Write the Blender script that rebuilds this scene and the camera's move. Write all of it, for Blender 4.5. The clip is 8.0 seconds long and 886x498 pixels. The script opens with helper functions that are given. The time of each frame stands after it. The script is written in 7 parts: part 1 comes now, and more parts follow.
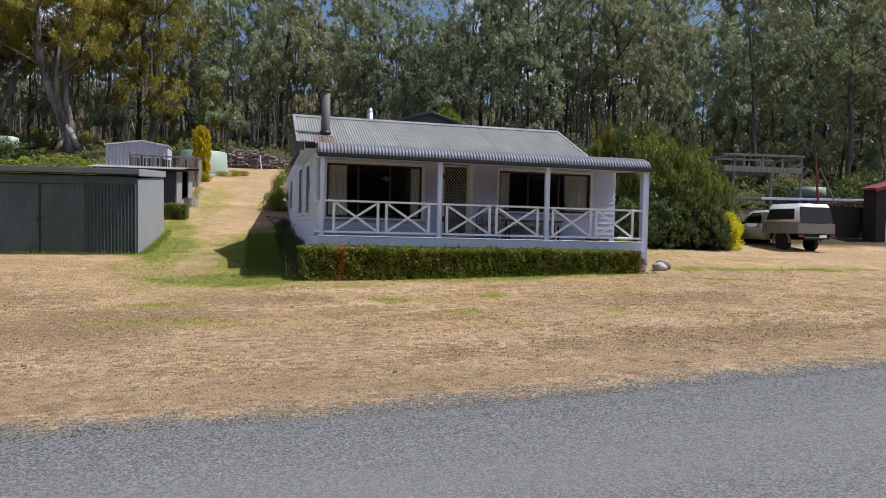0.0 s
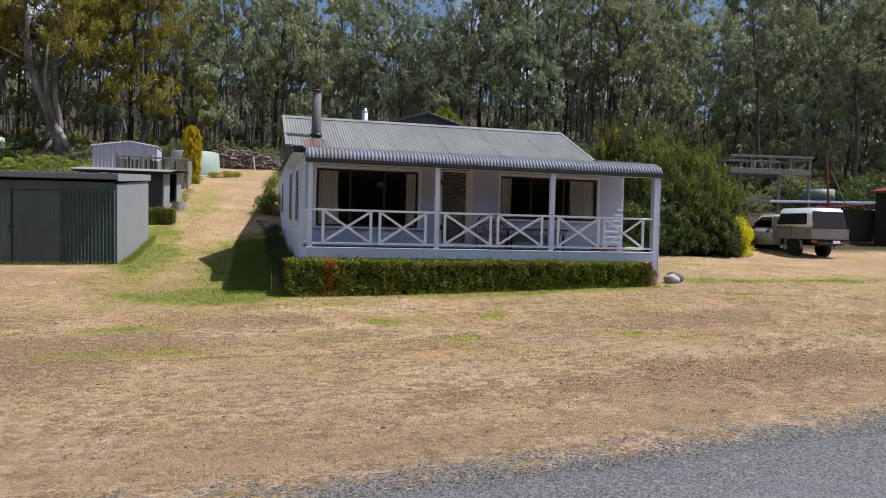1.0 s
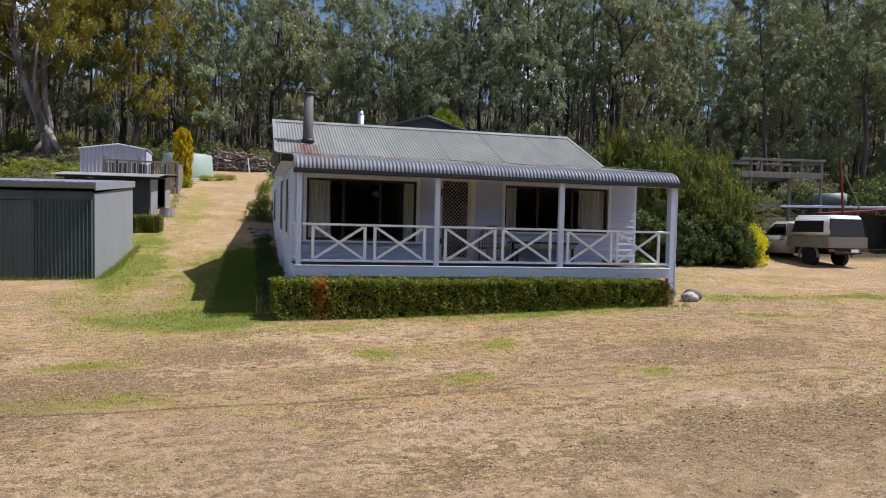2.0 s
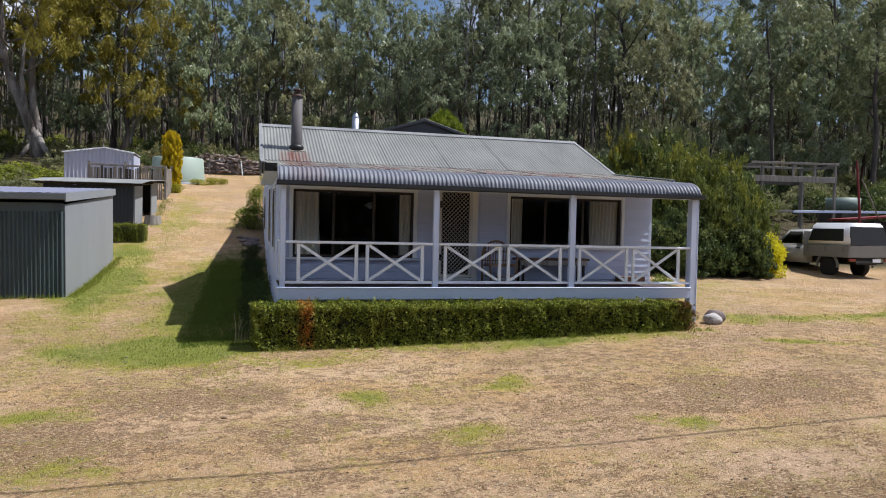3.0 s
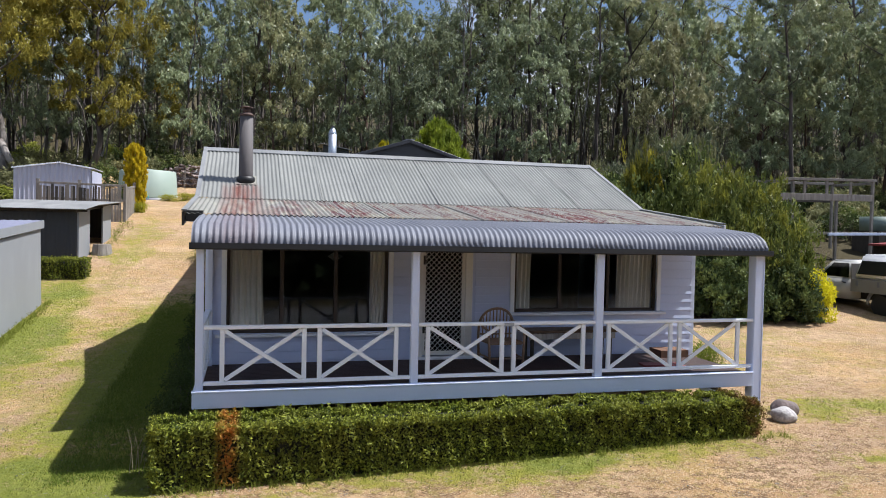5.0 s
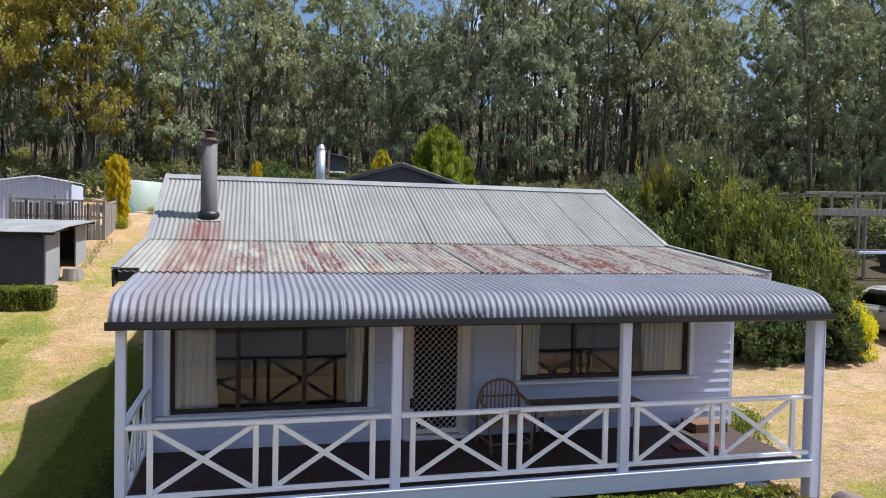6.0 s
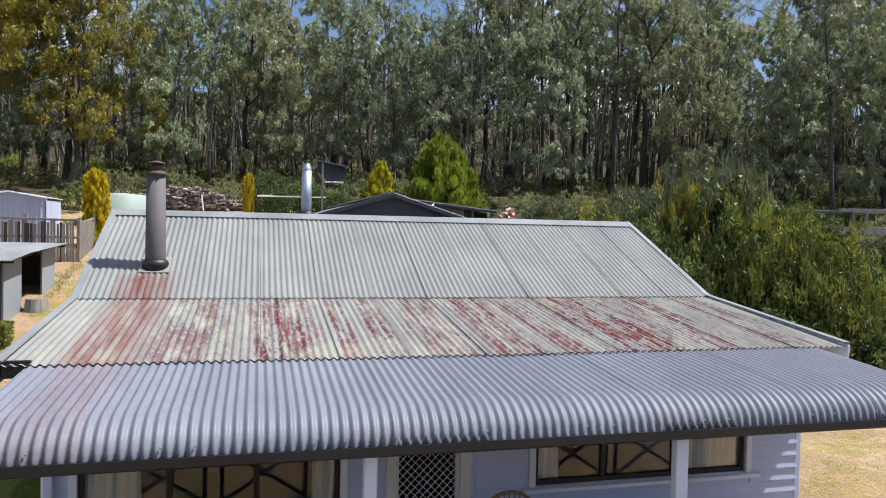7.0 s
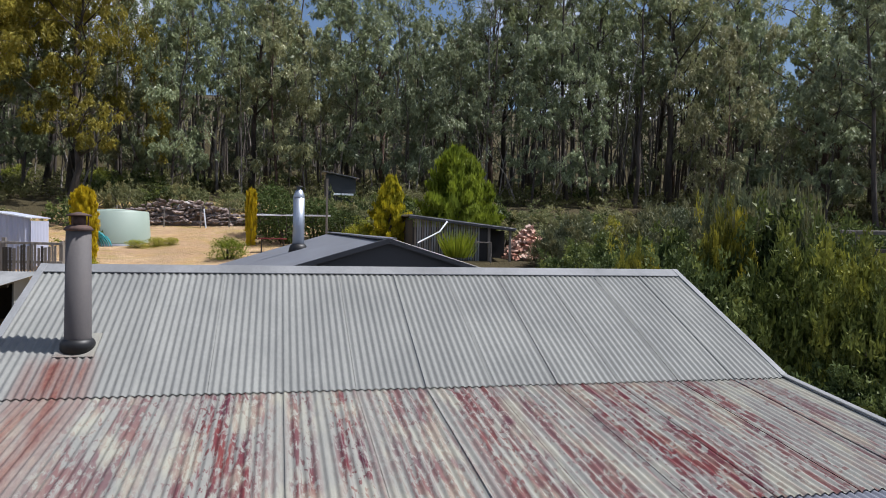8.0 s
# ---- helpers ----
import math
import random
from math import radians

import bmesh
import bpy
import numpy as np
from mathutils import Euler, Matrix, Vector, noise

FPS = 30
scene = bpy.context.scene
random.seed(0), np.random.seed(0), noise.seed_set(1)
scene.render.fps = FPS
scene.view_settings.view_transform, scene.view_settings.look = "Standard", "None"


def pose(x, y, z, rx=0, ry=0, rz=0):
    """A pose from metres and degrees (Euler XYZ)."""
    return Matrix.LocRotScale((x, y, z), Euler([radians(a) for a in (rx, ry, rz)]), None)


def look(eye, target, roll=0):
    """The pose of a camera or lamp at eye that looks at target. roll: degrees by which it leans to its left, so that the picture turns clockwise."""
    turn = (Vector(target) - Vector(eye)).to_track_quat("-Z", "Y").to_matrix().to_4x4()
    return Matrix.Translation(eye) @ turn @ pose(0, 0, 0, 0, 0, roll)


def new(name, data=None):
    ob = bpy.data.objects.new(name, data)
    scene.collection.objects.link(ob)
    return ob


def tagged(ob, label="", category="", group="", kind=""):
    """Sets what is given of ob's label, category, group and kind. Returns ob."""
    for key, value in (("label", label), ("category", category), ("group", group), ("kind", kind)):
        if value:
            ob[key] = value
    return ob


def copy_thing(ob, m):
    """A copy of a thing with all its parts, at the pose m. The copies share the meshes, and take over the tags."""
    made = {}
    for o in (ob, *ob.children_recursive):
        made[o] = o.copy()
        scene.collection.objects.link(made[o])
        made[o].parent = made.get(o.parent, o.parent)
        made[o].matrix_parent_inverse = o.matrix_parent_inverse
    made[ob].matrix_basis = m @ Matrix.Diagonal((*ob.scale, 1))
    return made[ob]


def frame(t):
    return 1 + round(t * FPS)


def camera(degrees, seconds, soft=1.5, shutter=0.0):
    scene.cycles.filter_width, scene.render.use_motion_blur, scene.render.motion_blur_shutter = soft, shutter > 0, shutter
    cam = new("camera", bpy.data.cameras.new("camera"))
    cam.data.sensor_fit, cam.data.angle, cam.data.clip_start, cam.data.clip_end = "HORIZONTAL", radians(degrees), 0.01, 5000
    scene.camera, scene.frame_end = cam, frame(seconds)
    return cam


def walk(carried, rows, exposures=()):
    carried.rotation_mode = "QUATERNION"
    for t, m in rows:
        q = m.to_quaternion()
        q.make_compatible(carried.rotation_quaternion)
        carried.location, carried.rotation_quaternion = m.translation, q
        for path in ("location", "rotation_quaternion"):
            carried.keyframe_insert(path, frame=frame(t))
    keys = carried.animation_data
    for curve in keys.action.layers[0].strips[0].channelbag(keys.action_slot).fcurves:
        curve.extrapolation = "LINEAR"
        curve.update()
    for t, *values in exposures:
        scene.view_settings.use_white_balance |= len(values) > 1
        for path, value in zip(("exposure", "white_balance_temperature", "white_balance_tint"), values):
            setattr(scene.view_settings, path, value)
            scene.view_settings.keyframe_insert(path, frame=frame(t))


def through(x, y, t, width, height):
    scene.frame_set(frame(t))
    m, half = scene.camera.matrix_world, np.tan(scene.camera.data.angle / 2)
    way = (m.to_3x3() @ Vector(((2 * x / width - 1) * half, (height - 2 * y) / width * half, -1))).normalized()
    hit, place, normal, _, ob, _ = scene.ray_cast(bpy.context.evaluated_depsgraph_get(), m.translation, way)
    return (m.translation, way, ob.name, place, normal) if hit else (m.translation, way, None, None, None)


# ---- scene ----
cam = camera(62.9, 8.0, 1.0)
PATH = [
    (0, (-1.525, -17.553, 1.126), (-1.017, -15.619, 1.075), 1.4),
    (0.5, (-1.361, -16.968, 1.266), (-0.85, -15.035, 1.212), 1.4),
    (1, (-1.208, -16.353, 1.419), (-0.695, -14.421, 1.363), 1.4),
    (1.5, (-1.059, -15.715, 1.594), (-0.544, -13.783, 1.536), 1.4),
    (3, (-0.55, -13.633, 2.11), (-0.031, -11.702, 2.051), 1.3),
    (3.5, (-0.318, -12.839, 2.292), (0.203, -10.909, 2.232), 1.2),
    (4, (-0.019, -11.989, 2.524), (0.505, -10.06, 2.464), 1.2),
    (4.5, (0.302, -11.069, 2.814), (0.827, -9.14, 2.755), 1.2),
    (4.7, (0.447, -10.64, 2.957), (0.971, -8.711, 2.9), 1.2),
    (5.8, (1.213, -8.415, 3.771), (1.726, -6.483, 3.713), 1.3),
    (6, (1.371, -8.025, 3.945), (1.879, -6.091, 3.886), 1.2),
    (6.5, (1.727, -6.932, 4.321), (2.228, -4.997, 4.262), 1.1),
    (7, (2.056, -5.836, 4.684), (2.551, -3.899, 4.628), 1.2),
    (7.5, (2.418, -4.667, 5.064), (2.9, -2.727, 5.008), 1.3),
    (8, (2.802, -3.495, 5.466), (3.249, -1.546, 5.414), 1.2),
]
walk(cam, [(t, look(eye, target, roll)) for t, eye, target, roll in PATH], [(0, 0.36, 6030, 12), (1, 0.36, 6030, 12), (3, 0.41, 6030, 12), (4.5, 0.58, 6030, 12), (6, 0.82, 6000, 12), (7, 0.75, 6000, 12), (8, 0.37, 6030, 13)])

# ---------------- world, sun ----------------
TO_SUN = Vector((0.545, -0.06, 1.0)).normalized()
sun = new("sun", bpy.data.lights.new("sun", "SUN"))
sun.data.energy, sun.data.angle, sun.data.color = 5.0, radians(0.53), (1.0, 0.955, 0.875)
sun.matrix_world = look((30, 0, 60), Vector((30, 0, 60)) - TO_SUN)
world = bpy.data.worlds.new("world")
scene.world = world
world.use_nodes = True
wn, wl = world.node_tree.nodes, world.node_tree.links
bg = wn["Background"]
sky = wn.new("ShaderNodeTexSky")
sky.sky_type, sky.sun_disc = "NISHITA", False
sky.ozone_density = 2.5
sky.sun_elevation = math.asin(TO_SUN.z)
sky.sun_rotation = math.atan2(TO_SUN.x, TO_SUN.y)
cloud_noise = wn.new("ShaderNodeTexNoise")
cloud_noise.inputs["Scale"].default_value = 2.6
cloud_noise.inputs["Detail"].default_value = 6
cloud_ramp = wn.new("ShaderNodeValToRGB")
cloud_ramp.color_ramp.elements[0].position, cloud_ramp.color_ramp.elements[1].position = 0.49, 0.62
cloud_mix = wn.new("ShaderNodeMix")
cloud_mix.data_type = "RGBA"
cloud_mix.inputs["B"].default_value = (9.5, 9.7, 10.4, 1)
coords = wn.new("ShaderNodeTexCoord")
wl.new(coords.outputs["Generated"], cloud_noise.inputs["Vector"])
wl.new(cloud_noise.outputs["Fac"], cloud_ramp.inputs["Fac"])
wl.new(cloud_ramp.outputs["Color"], cloud_mix.inputs["Factor"])
wl.new(sky.outputs["Color"], cloud_mix.inputs["A"])
wl.new(cloud_mix.outputs["Result"], bg.inputs["Color"])
bg.inputs["Strength"].default_value = 0.068


# ---------------- materials ----------------
class Mat:
    """A node material with small helpers for chaining textures."""

    def __init__(self, name, color=(0.5, 0.5, 0.5), rough=0.7, metal=0.0, spec=0.5):
        self.m = bpy.data.materials.new(name)
        self.m.use_nodes = True
        self.n, self.l = self.m.node_tree.nodes, self.m.node_tree.links
        self.p = self.n["Principled BSDF"]
        self.p.inputs["Base Color"].default_value = (*color, 1)
        self.p.inputs["Roughness"].default_value = rough
        self.p.inputs["Metallic"].default_value = metal
        self.p.inputs["Specular IOR Level"].default_value = spec

    def node(self, kind, **inputs):
        nd = self.n.new(kind)
        for key, value in inputs.items():
            nd.inputs[key.replace("_", " ")].default_value = value
        return nd

    def position(self, scale=(1, 1, 1)):
        g = self.n.new("ShaderNodeNewGeometry")
        mp = self.n.new("ShaderNodeMapping")
        mp.inputs["Scale"].default_value = scale
        self.l.new(g.outputs["Position"], mp.inputs["Vector"])
        return mp.outputs["Vector"]

    def local(self, scale=(1, 1, 1)):
        g = self.n.new("ShaderNodeTexCoord")
        mp = self.n.new("ShaderNodeMapping")
        mp.inputs["Scale"].default_value = scale
        self.l.new(g.outputs["Object"], mp.inputs["Vector"])
        return mp.outputs["Vector"]

    def noise(self, scale, vec=None, detail=4, rough=0.6, lo=0.35, hi=0.65):
        nd = self.node("ShaderNodeTexNoise", Scale=scale, Detail=detail, Roughness=rough)
        if vec is not None:
            self.l.new(vec, nd.inputs["Vector"])
        return self.span(nd.outputs["Fac"], lo, hi)

    def span(self, value, lo, hi, a=0.0, b=1.0):
        nd = self.n.new("ShaderNodeMapRange")
        nd.inputs["From Min"].default_value, nd.inputs["From Max"].default_value = lo, hi
        nd.inputs["To Min"].default_value, nd.inputs["To Max"].default_value = a, b
        self.l.new(value, nd.inputs["Value"])
        return nd.outputs["Result"]

    def math(self, op, a, b):
        nd = self.n.new("ShaderNodeMath")
        nd.operation = op
        for k, v in enumerate((a, b)):
            if isinstance(v, (int, float)):
                nd.inputs[k].default_value = v
            else:
                self.l.new(v, nd.inputs[k])
        return nd.outputs[0]

    def mix(self, fac, a, b, blend="MIX"):
        nd = self.n.new("ShaderNodeMix")
        nd.data_type, nd.blend_type = "RGBA", blend
        for key, v in (("Factor", fac), ("A", a), ("B", b)):
            if isinstance(v, tuple):
                nd.inputs[key].default_value = (*v, 1)
            elif isinstance(v, (int, float)):
                nd.inputs[key].default_value = v
            else:
                self.l.new(v, nd.inputs[key])
        return nd.outputs["Result"]

    def attr(self, name):
        nd = self.n.new("ShaderNodeAttribute")
        nd.attribute_name = name
        return nd.outputs["Fac"]

    def random(self):
        return self.n.new("ShaderNodeObjectInfo").outputs["Random"]

    def island(self):
        return self.n.new("ShaderNodeNewGeometry").outputs["Random Per Island"]

    def xyz(self):
        g, s = self.n.new("ShaderNodeNewGeometry"), self.n.new("ShaderNodeSeparateXYZ")
        self.l.new(g.outputs["Position"], s.inputs[0])
        return s.outputs

    def color(self, c):
        self.l.new(c, self.p.inputs["Base Color"])
        return self

    def rough(self, r):
        self.l.new(r, self.p.inputs["Roughness"])
        return self

    def bump(self, height, strength=0.3, distance=0.01):
        nd = self.node("ShaderNodeBump", Strength=strength, Distance=distance)
        self.l.new(height, nd.inputs["Height"])
        self.l.new(nd.outputs["Normal"], self.p.inputs["Normal"])
        return self


def painted(name, base, dirt, rough=0.55, amount=0.5, grain=0.22):
    """Weathered paint: broad stain, fine grain, a little relief, per-piece tone."""
    k = Mat(name, base, rough)
    a, b = k.noise(1.3, k.position((1, 1, 0.4)), 5), k.noise(28, k.position(), 3)
    c = k.mix(k.math("MULTIPLY", a, amount), base, dirt)
    c = k.mix(k.math("MULTIPLY", b, grain), c, tuple(v * 0.75 for v in base))
    c = k.mix(k.math("MULTIPLY", k.random(), 0.12), c, tuple(v * 0.7 for v in base))
    return k.color(c).bump(b, 0.15, 0.004).m


def timber(name, base, dark, rough=0.8):
    k = Mat(name, base, rough)
    g = k.noise(9, k.position((1, 1, 0.12)), 6, 0.65, 0.3, 0.7)
    s = k.noise(1.1, k.position(), 3)
    c = k.mix(g, dark, base)
    c = k.mix(k.math("MULTIPLY", s, 0.4), c, tuple(v * 0.6 for v in base))
    c = k.mix(k.math("MULTIPLY", k.random(), 0.35), c, dark)
    return k.color(c).bump(g, 0.35, 0.006).m


def leafy(name, tones, gloss=0.45, through=0.35, shine=0.15, young=None, skew=1.0):
    """Leaves: tone by leaf, by tree and by broad patches; some light comes through. A higher skew paints few leaves
    bright, as if sunlit.
    """
    k = Mat(name, tones[0], gloss, 0.0, shine)
    c = k.mix(k.math("POWER", k.island(), skew), tones[0], tones[1])
    each = k.random()
    c = k.mix(k.math("MULTIPLY", each, 0.75), c, tones[2])
    value = k.span(k.math("FRACT", k.math("MULTIPLY", each, 7.3), 0.0), 0, 1, 0.70, 1.30)
    tone = k.n.new("ShaderNodeCombineColor")
    for channel in ("Red", "Green", "Blue"):
        k.l.new(value, tone.inputs[channel])
    c = k.mix(1.0, c, tone.outputs["Color"], "MULTIPLY")
    c = k.mix(k.math("MULTIPLY", k.noise(0.35, k.position(), 3), 0.4), c, tones[1])
    if young:
        c = k.mix(k.attr("fresh"), c, young)
    k.color(c)
    t = k.n.new("ShaderNodeBsdfTranslucent")
    k.l.new(c, t.inputs["Color"])
    mx = k.n.new("ShaderNodeMixShader")
    mx.inputs[0].default_value = through
    k.l.new(k.p.outputs[0], mx.inputs[1])
    k.l.new(t.outputs[0], mx.inputs[2])
    k.l.new(mx.outputs[0], k.n["Material Output"].inputs["Surface"])
    return k.m


def bark(name, pale, dark, rough=0.9):
    k = Mat(name, pale, rough)
    v = k.noise(2.2, k.local((1, 1, 0.22)), 6, 0.65, 0.42, 0.60)
    f = k.noise(14, k.local((1, 1, 0.15)), 4)
    c = k.mix(v, dark, pale)
    c = k.mix(k.math("MULTIPLY", f, 0.4), c, dark)
    c = k.mix(k.math("MULTIPLY", k.random(), 0.4), c, dark)
    return k.color(c).bump(f, 0.6, 0.03).m


WHITE = painted("white_paint", (0.87, 0.91, 0.98), (0.76, 0.80, 0.88), 0.5, 0.2, 0.10)
BOARD = painted("pale_grey_blue_boards", (0.62, 0.69, 0.91), (0.55, 0.61, 0.79), 0.55, 0.3, 0.14)
POST = painted("pale_blue_trim_paint", (0.66, 0.74, 0.94), (0.58, 0.64, 0.80), 0.5, 0.25, 0.10)
CREAM = painted("cream_paint", (0.86, 0.84, 0.79), (0.72, 0.70, 0.64), 0.5, 0.3)
GUTTER = painted("dark_brown_gutter", (0.013, 0.012, 0.012), (0.030, 0.028, 0.027), 0.45)
SHED_GREY = painted("grey_shed_paint", (0.258, 0.274, 0.296), (0.198, 0.209, 0.213), 0.6, 0.45)
SHED_DARK = painted("green_grey_shed_paint", (0.084, 0.120, 0.132), (0.050, 0.068, 0.070), 0.6, 0.9)
SHED_BLUE = painted("pale_blue_steel", (0.46, 0.49, 0.62), (0.38, 0.40, 0.50), 0.45, 0.3)
DARK_STEEL = painted("charcoal_steel", (0.027, 0.030, 0.040), (0.046, 0.046, 0.049), 0.45)
GREY_STEEL = painted("slate_grey_steel", (0.168, 0.178, 0.208), (0.118, 0.118, 0.129), 0.5)
RED = painted("red_paint", (0.198, 0.021, 0.023), (0.091, 0.023, 0.023), 0.5)
DECKING = timber("red_brown_deck_boards", (0.057, 0.027, 0.021), (0.023, 0.011, 0.010), 0.6)
FRAME = timber("dark_brown_window_frame", (0.057, 0.034, 0.023), (0.023, 0.015, 0.011), 0.5)
GREYWOOD = timber("silvered_timber", (0.319, 0.293, 0.266), (0.127, 0.112, 0.095))
DARKWOOD = timber("dark_weathered_timber", (0.076, 0.065, 0.053), (0.027, 0.023, 0.019))
CANE = timber("brown_cane", (0.182, 0.110, 0.057), (0.068, 0.038, 0.023), 0.55)
BARN_DARK = painted("near_black_wall_paint", (0.030, 0.036, 0.042), (0.05, 0.052, 0.05), 0.7)
RUBBER = Mat("black_rubber", (0.015, 0.015, 0.016), 0.85).m
FLYMESH = Mat("black_fly_mesh", (0.004, 0.004, 0.004), 1.0, 0.0, 0.0).m
BLACK = Mat("black_plastic", (0.009, 0.009, 0.010), 0.5).m
INTERIOR = painted("shade_dark_plaster", (0.10, 0.085, 0.07), (0.07, 0.06, 0.05), 0.8)
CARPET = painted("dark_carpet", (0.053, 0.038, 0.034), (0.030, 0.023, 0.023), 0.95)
CHROME = Mat("bright_steel", (0.40, 0.44, 0.50), 0.48, 0.9).m
TANK = painted("pale_green_tank", (0.319, 0.395, 0.342), (0.258, 0.319, 0.281), 0.5, 0.3)
TEAL = Mat("teal_hose", (0.02, 0.30, 0.34), 0.45).m

_k = Mat("curtain_cloth", (0.62, 0.58, 0.50), 0.9)
_f = _k.noise(3, _k.position((4, 4, 0.2)), 3)
CURTAIN = _k.color(_k.mix(_f, (0.76, 0.74, 0.68), (0.88, 0.86, 0.80))).m


def glass_material(name, tint=(0.97, 0.98, 0.975), rough=0.01):
    k = Mat(name)
    tr, gl = k.n.new("ShaderNodeBsdfTransparent"), k.n.new("ShaderNodeBsdfGlossy")
    tr.inputs["Color"].default_value = (*tint, 1)
    gl.inputs["Roughness"].default_value = rough
    fr, mx = k.node("ShaderNodeFresnel", IOR=1.52), k.n.new("ShaderNodeMixShader")
    k.l.new(k.span(fr.outputs[0], 0, 1, 0.0, 1.0), mx.inputs[0])
    k.l.new(tr.outputs[0], mx.inputs[1])
    k.l.new(gl.outputs[0], mx.inputs[2])
    k.l.new(mx.outputs[0], k.n["Material Output"].inputs["Surface"])
    return k.m


GLASS = glass_material("window_glass")
CAR_GLASS = glass_material("dark_car_glass", (0.10, 0.10, 0.11))


def chimney_streak(k, x, y, x0, x1, y1):
    """Rust washed down the sheets below the flue."""
    side = k.math("MULTIPLY", k.span(x, x0 - 0.12, x0 + 0.1), k.span(x, x1 + 0.22, x1 - 0.05))
    return k.math("MULTIPLY", side, k.span(y, y1 + 0.15, y1 - 0.1))


def roof_sheet(name, base, pale, rust=0.0, flake=0.0, streak=0.0):
    k = Mat(name, base, 0.5, 0.0, 0.3)
    x, y, _ = k.xyz()
    tone = k.noise(1.4, k.position((1.2, 0.35, 1)), 5)
    grain = k.noise(30, k.position((1, 0.3, 1)), 4)
    c = k.mix(tone, base, pale)
    c = k.mix(k.math("MULTIPLY", grain, 0.25), c, tuple(v * 0.62 for v in base))
    c = k.mix(k.math("MULTIPLY", k.random(), 0.25), c, tuple(v * 0.8 for v in base))
    worn = k.math("MULTIPLY", grain, 0.0)
    if rust:
        # worn lengths of roof, as (middle, half width, how far gone), broken up into streaks and flakes
        gather = 0.0
        for mid, half, gone in ((1.35, 0.60, 0.7), (2.35, 0.55, 1.0), (3.05, 0.16, 0.9), (3.5, 0.22, 1.0), (4.15, 0.50, 0.75), (4.95, 0.45, 0.9), (5.6, 0.35, 0.8), (6.6, 0.85, 1.0), (7.6, 0.60, 0.85), (8.6, 0.55, 0.7)):
            near = k.span(k.math("ABSOLUTE", k.math("SUBTRACT", x, mid), 0.0), half, half * 0.45, 0.0, gone)
            gather = k.math("MAXIMUM", gather, near)
        lines = k.noise(3.0, k.position((3.2, 0.22, 0)), 5, 0.6, 0.45, 0.54)
        bits = k.noise(7.0, k.position((2.4, 0.75, 0)), 5, 0.7, 0.41, 0.49)
        worn = k.math("MULTIPLY", k.math("MULTIPLY", gather, lines), bits)
        spots = k.math("MULTIPLY", k.noise(11, k.position((1.9, 0.6, 0)), 4, 0.65, 0.555, 0.595), gather)
        worn = k.math("MULTIPLY", k.math("MAXIMUM", worn, k.math("MULTIPLY", spots, 0.85)), rust)
        hue = k.noise(2.0, k.position((1.5, 0.4, 0)), 3)
        c = k.mix(worn, c, k.mix(hue, (0.072, 0.014, 0.028), (0.125, 0.028, 0.026)))
    if flake:
        bare = k.math("MULTIPLY", k.noise(2.1, k.position((1.6, 0.4, 0)), 5, 0.6, 0.5, 0.62), flake)
        c = k.mix(bare, c, (0.334, 0.327, 0.251))
    if streak:
        s = chimney_streak(k, x, y, 0.22, 0.78, 5.2)
        broken = k.noise(3.2, k.position((2.4, 0.2, 0)), 4, 0.6, 0.25, 0.6)
        s = k.math("MULTIPLY", k.math("MULTIPLY", s, broken), streak)
        c = k.mix(s, c, k.mix(grain, (0.160, 0.075, 0.056), (0.110, 0.036, 0.032)))
        worn = k.math("MAXIMUM", worn, s)
    k.color(c)
    k.rough(k.span(worn, 0, 1, 0.5, 0.85))
    return k.bump(grain, 0.12, 0.004).m


ROOF_UP = roof_sheet("grey_corrugated_iron", (0.186, 0.190, 0.181), (0.238, 0.242, 0.227), 0.0, 0.0, 1.0)
ROOF_LOW = roof_sheet("flaking_rusty_iron", (0.205, 0.207, 0.193), (0.268, 0.262, 0.235), 1.0, 0.45, 0.9)
ROOF_BULL = roof_sheet("bluish_corrugated_iron", (0.163, 0.172, 0.207), (0.207, 0.216, 0.251), 0.0, 0.0, 0.35)
FLAT_ROOF = roof_sheet("bluish_flat_sheet", (0.19, 0.20, 0.29), (0.24, 0.25, 0.34), 0.0)
OLD_ZINC = roof_sheet("old_grey_zinc", (0.17, 0.175, 0.18), (0.27, 0.275, 0.28), 0.0)
SHED_ROOF = roof_sheet("dull_zinc_sheet", (0.258, 0.266, 0.281), (0.334, 0.342, 0.357), 0.0)


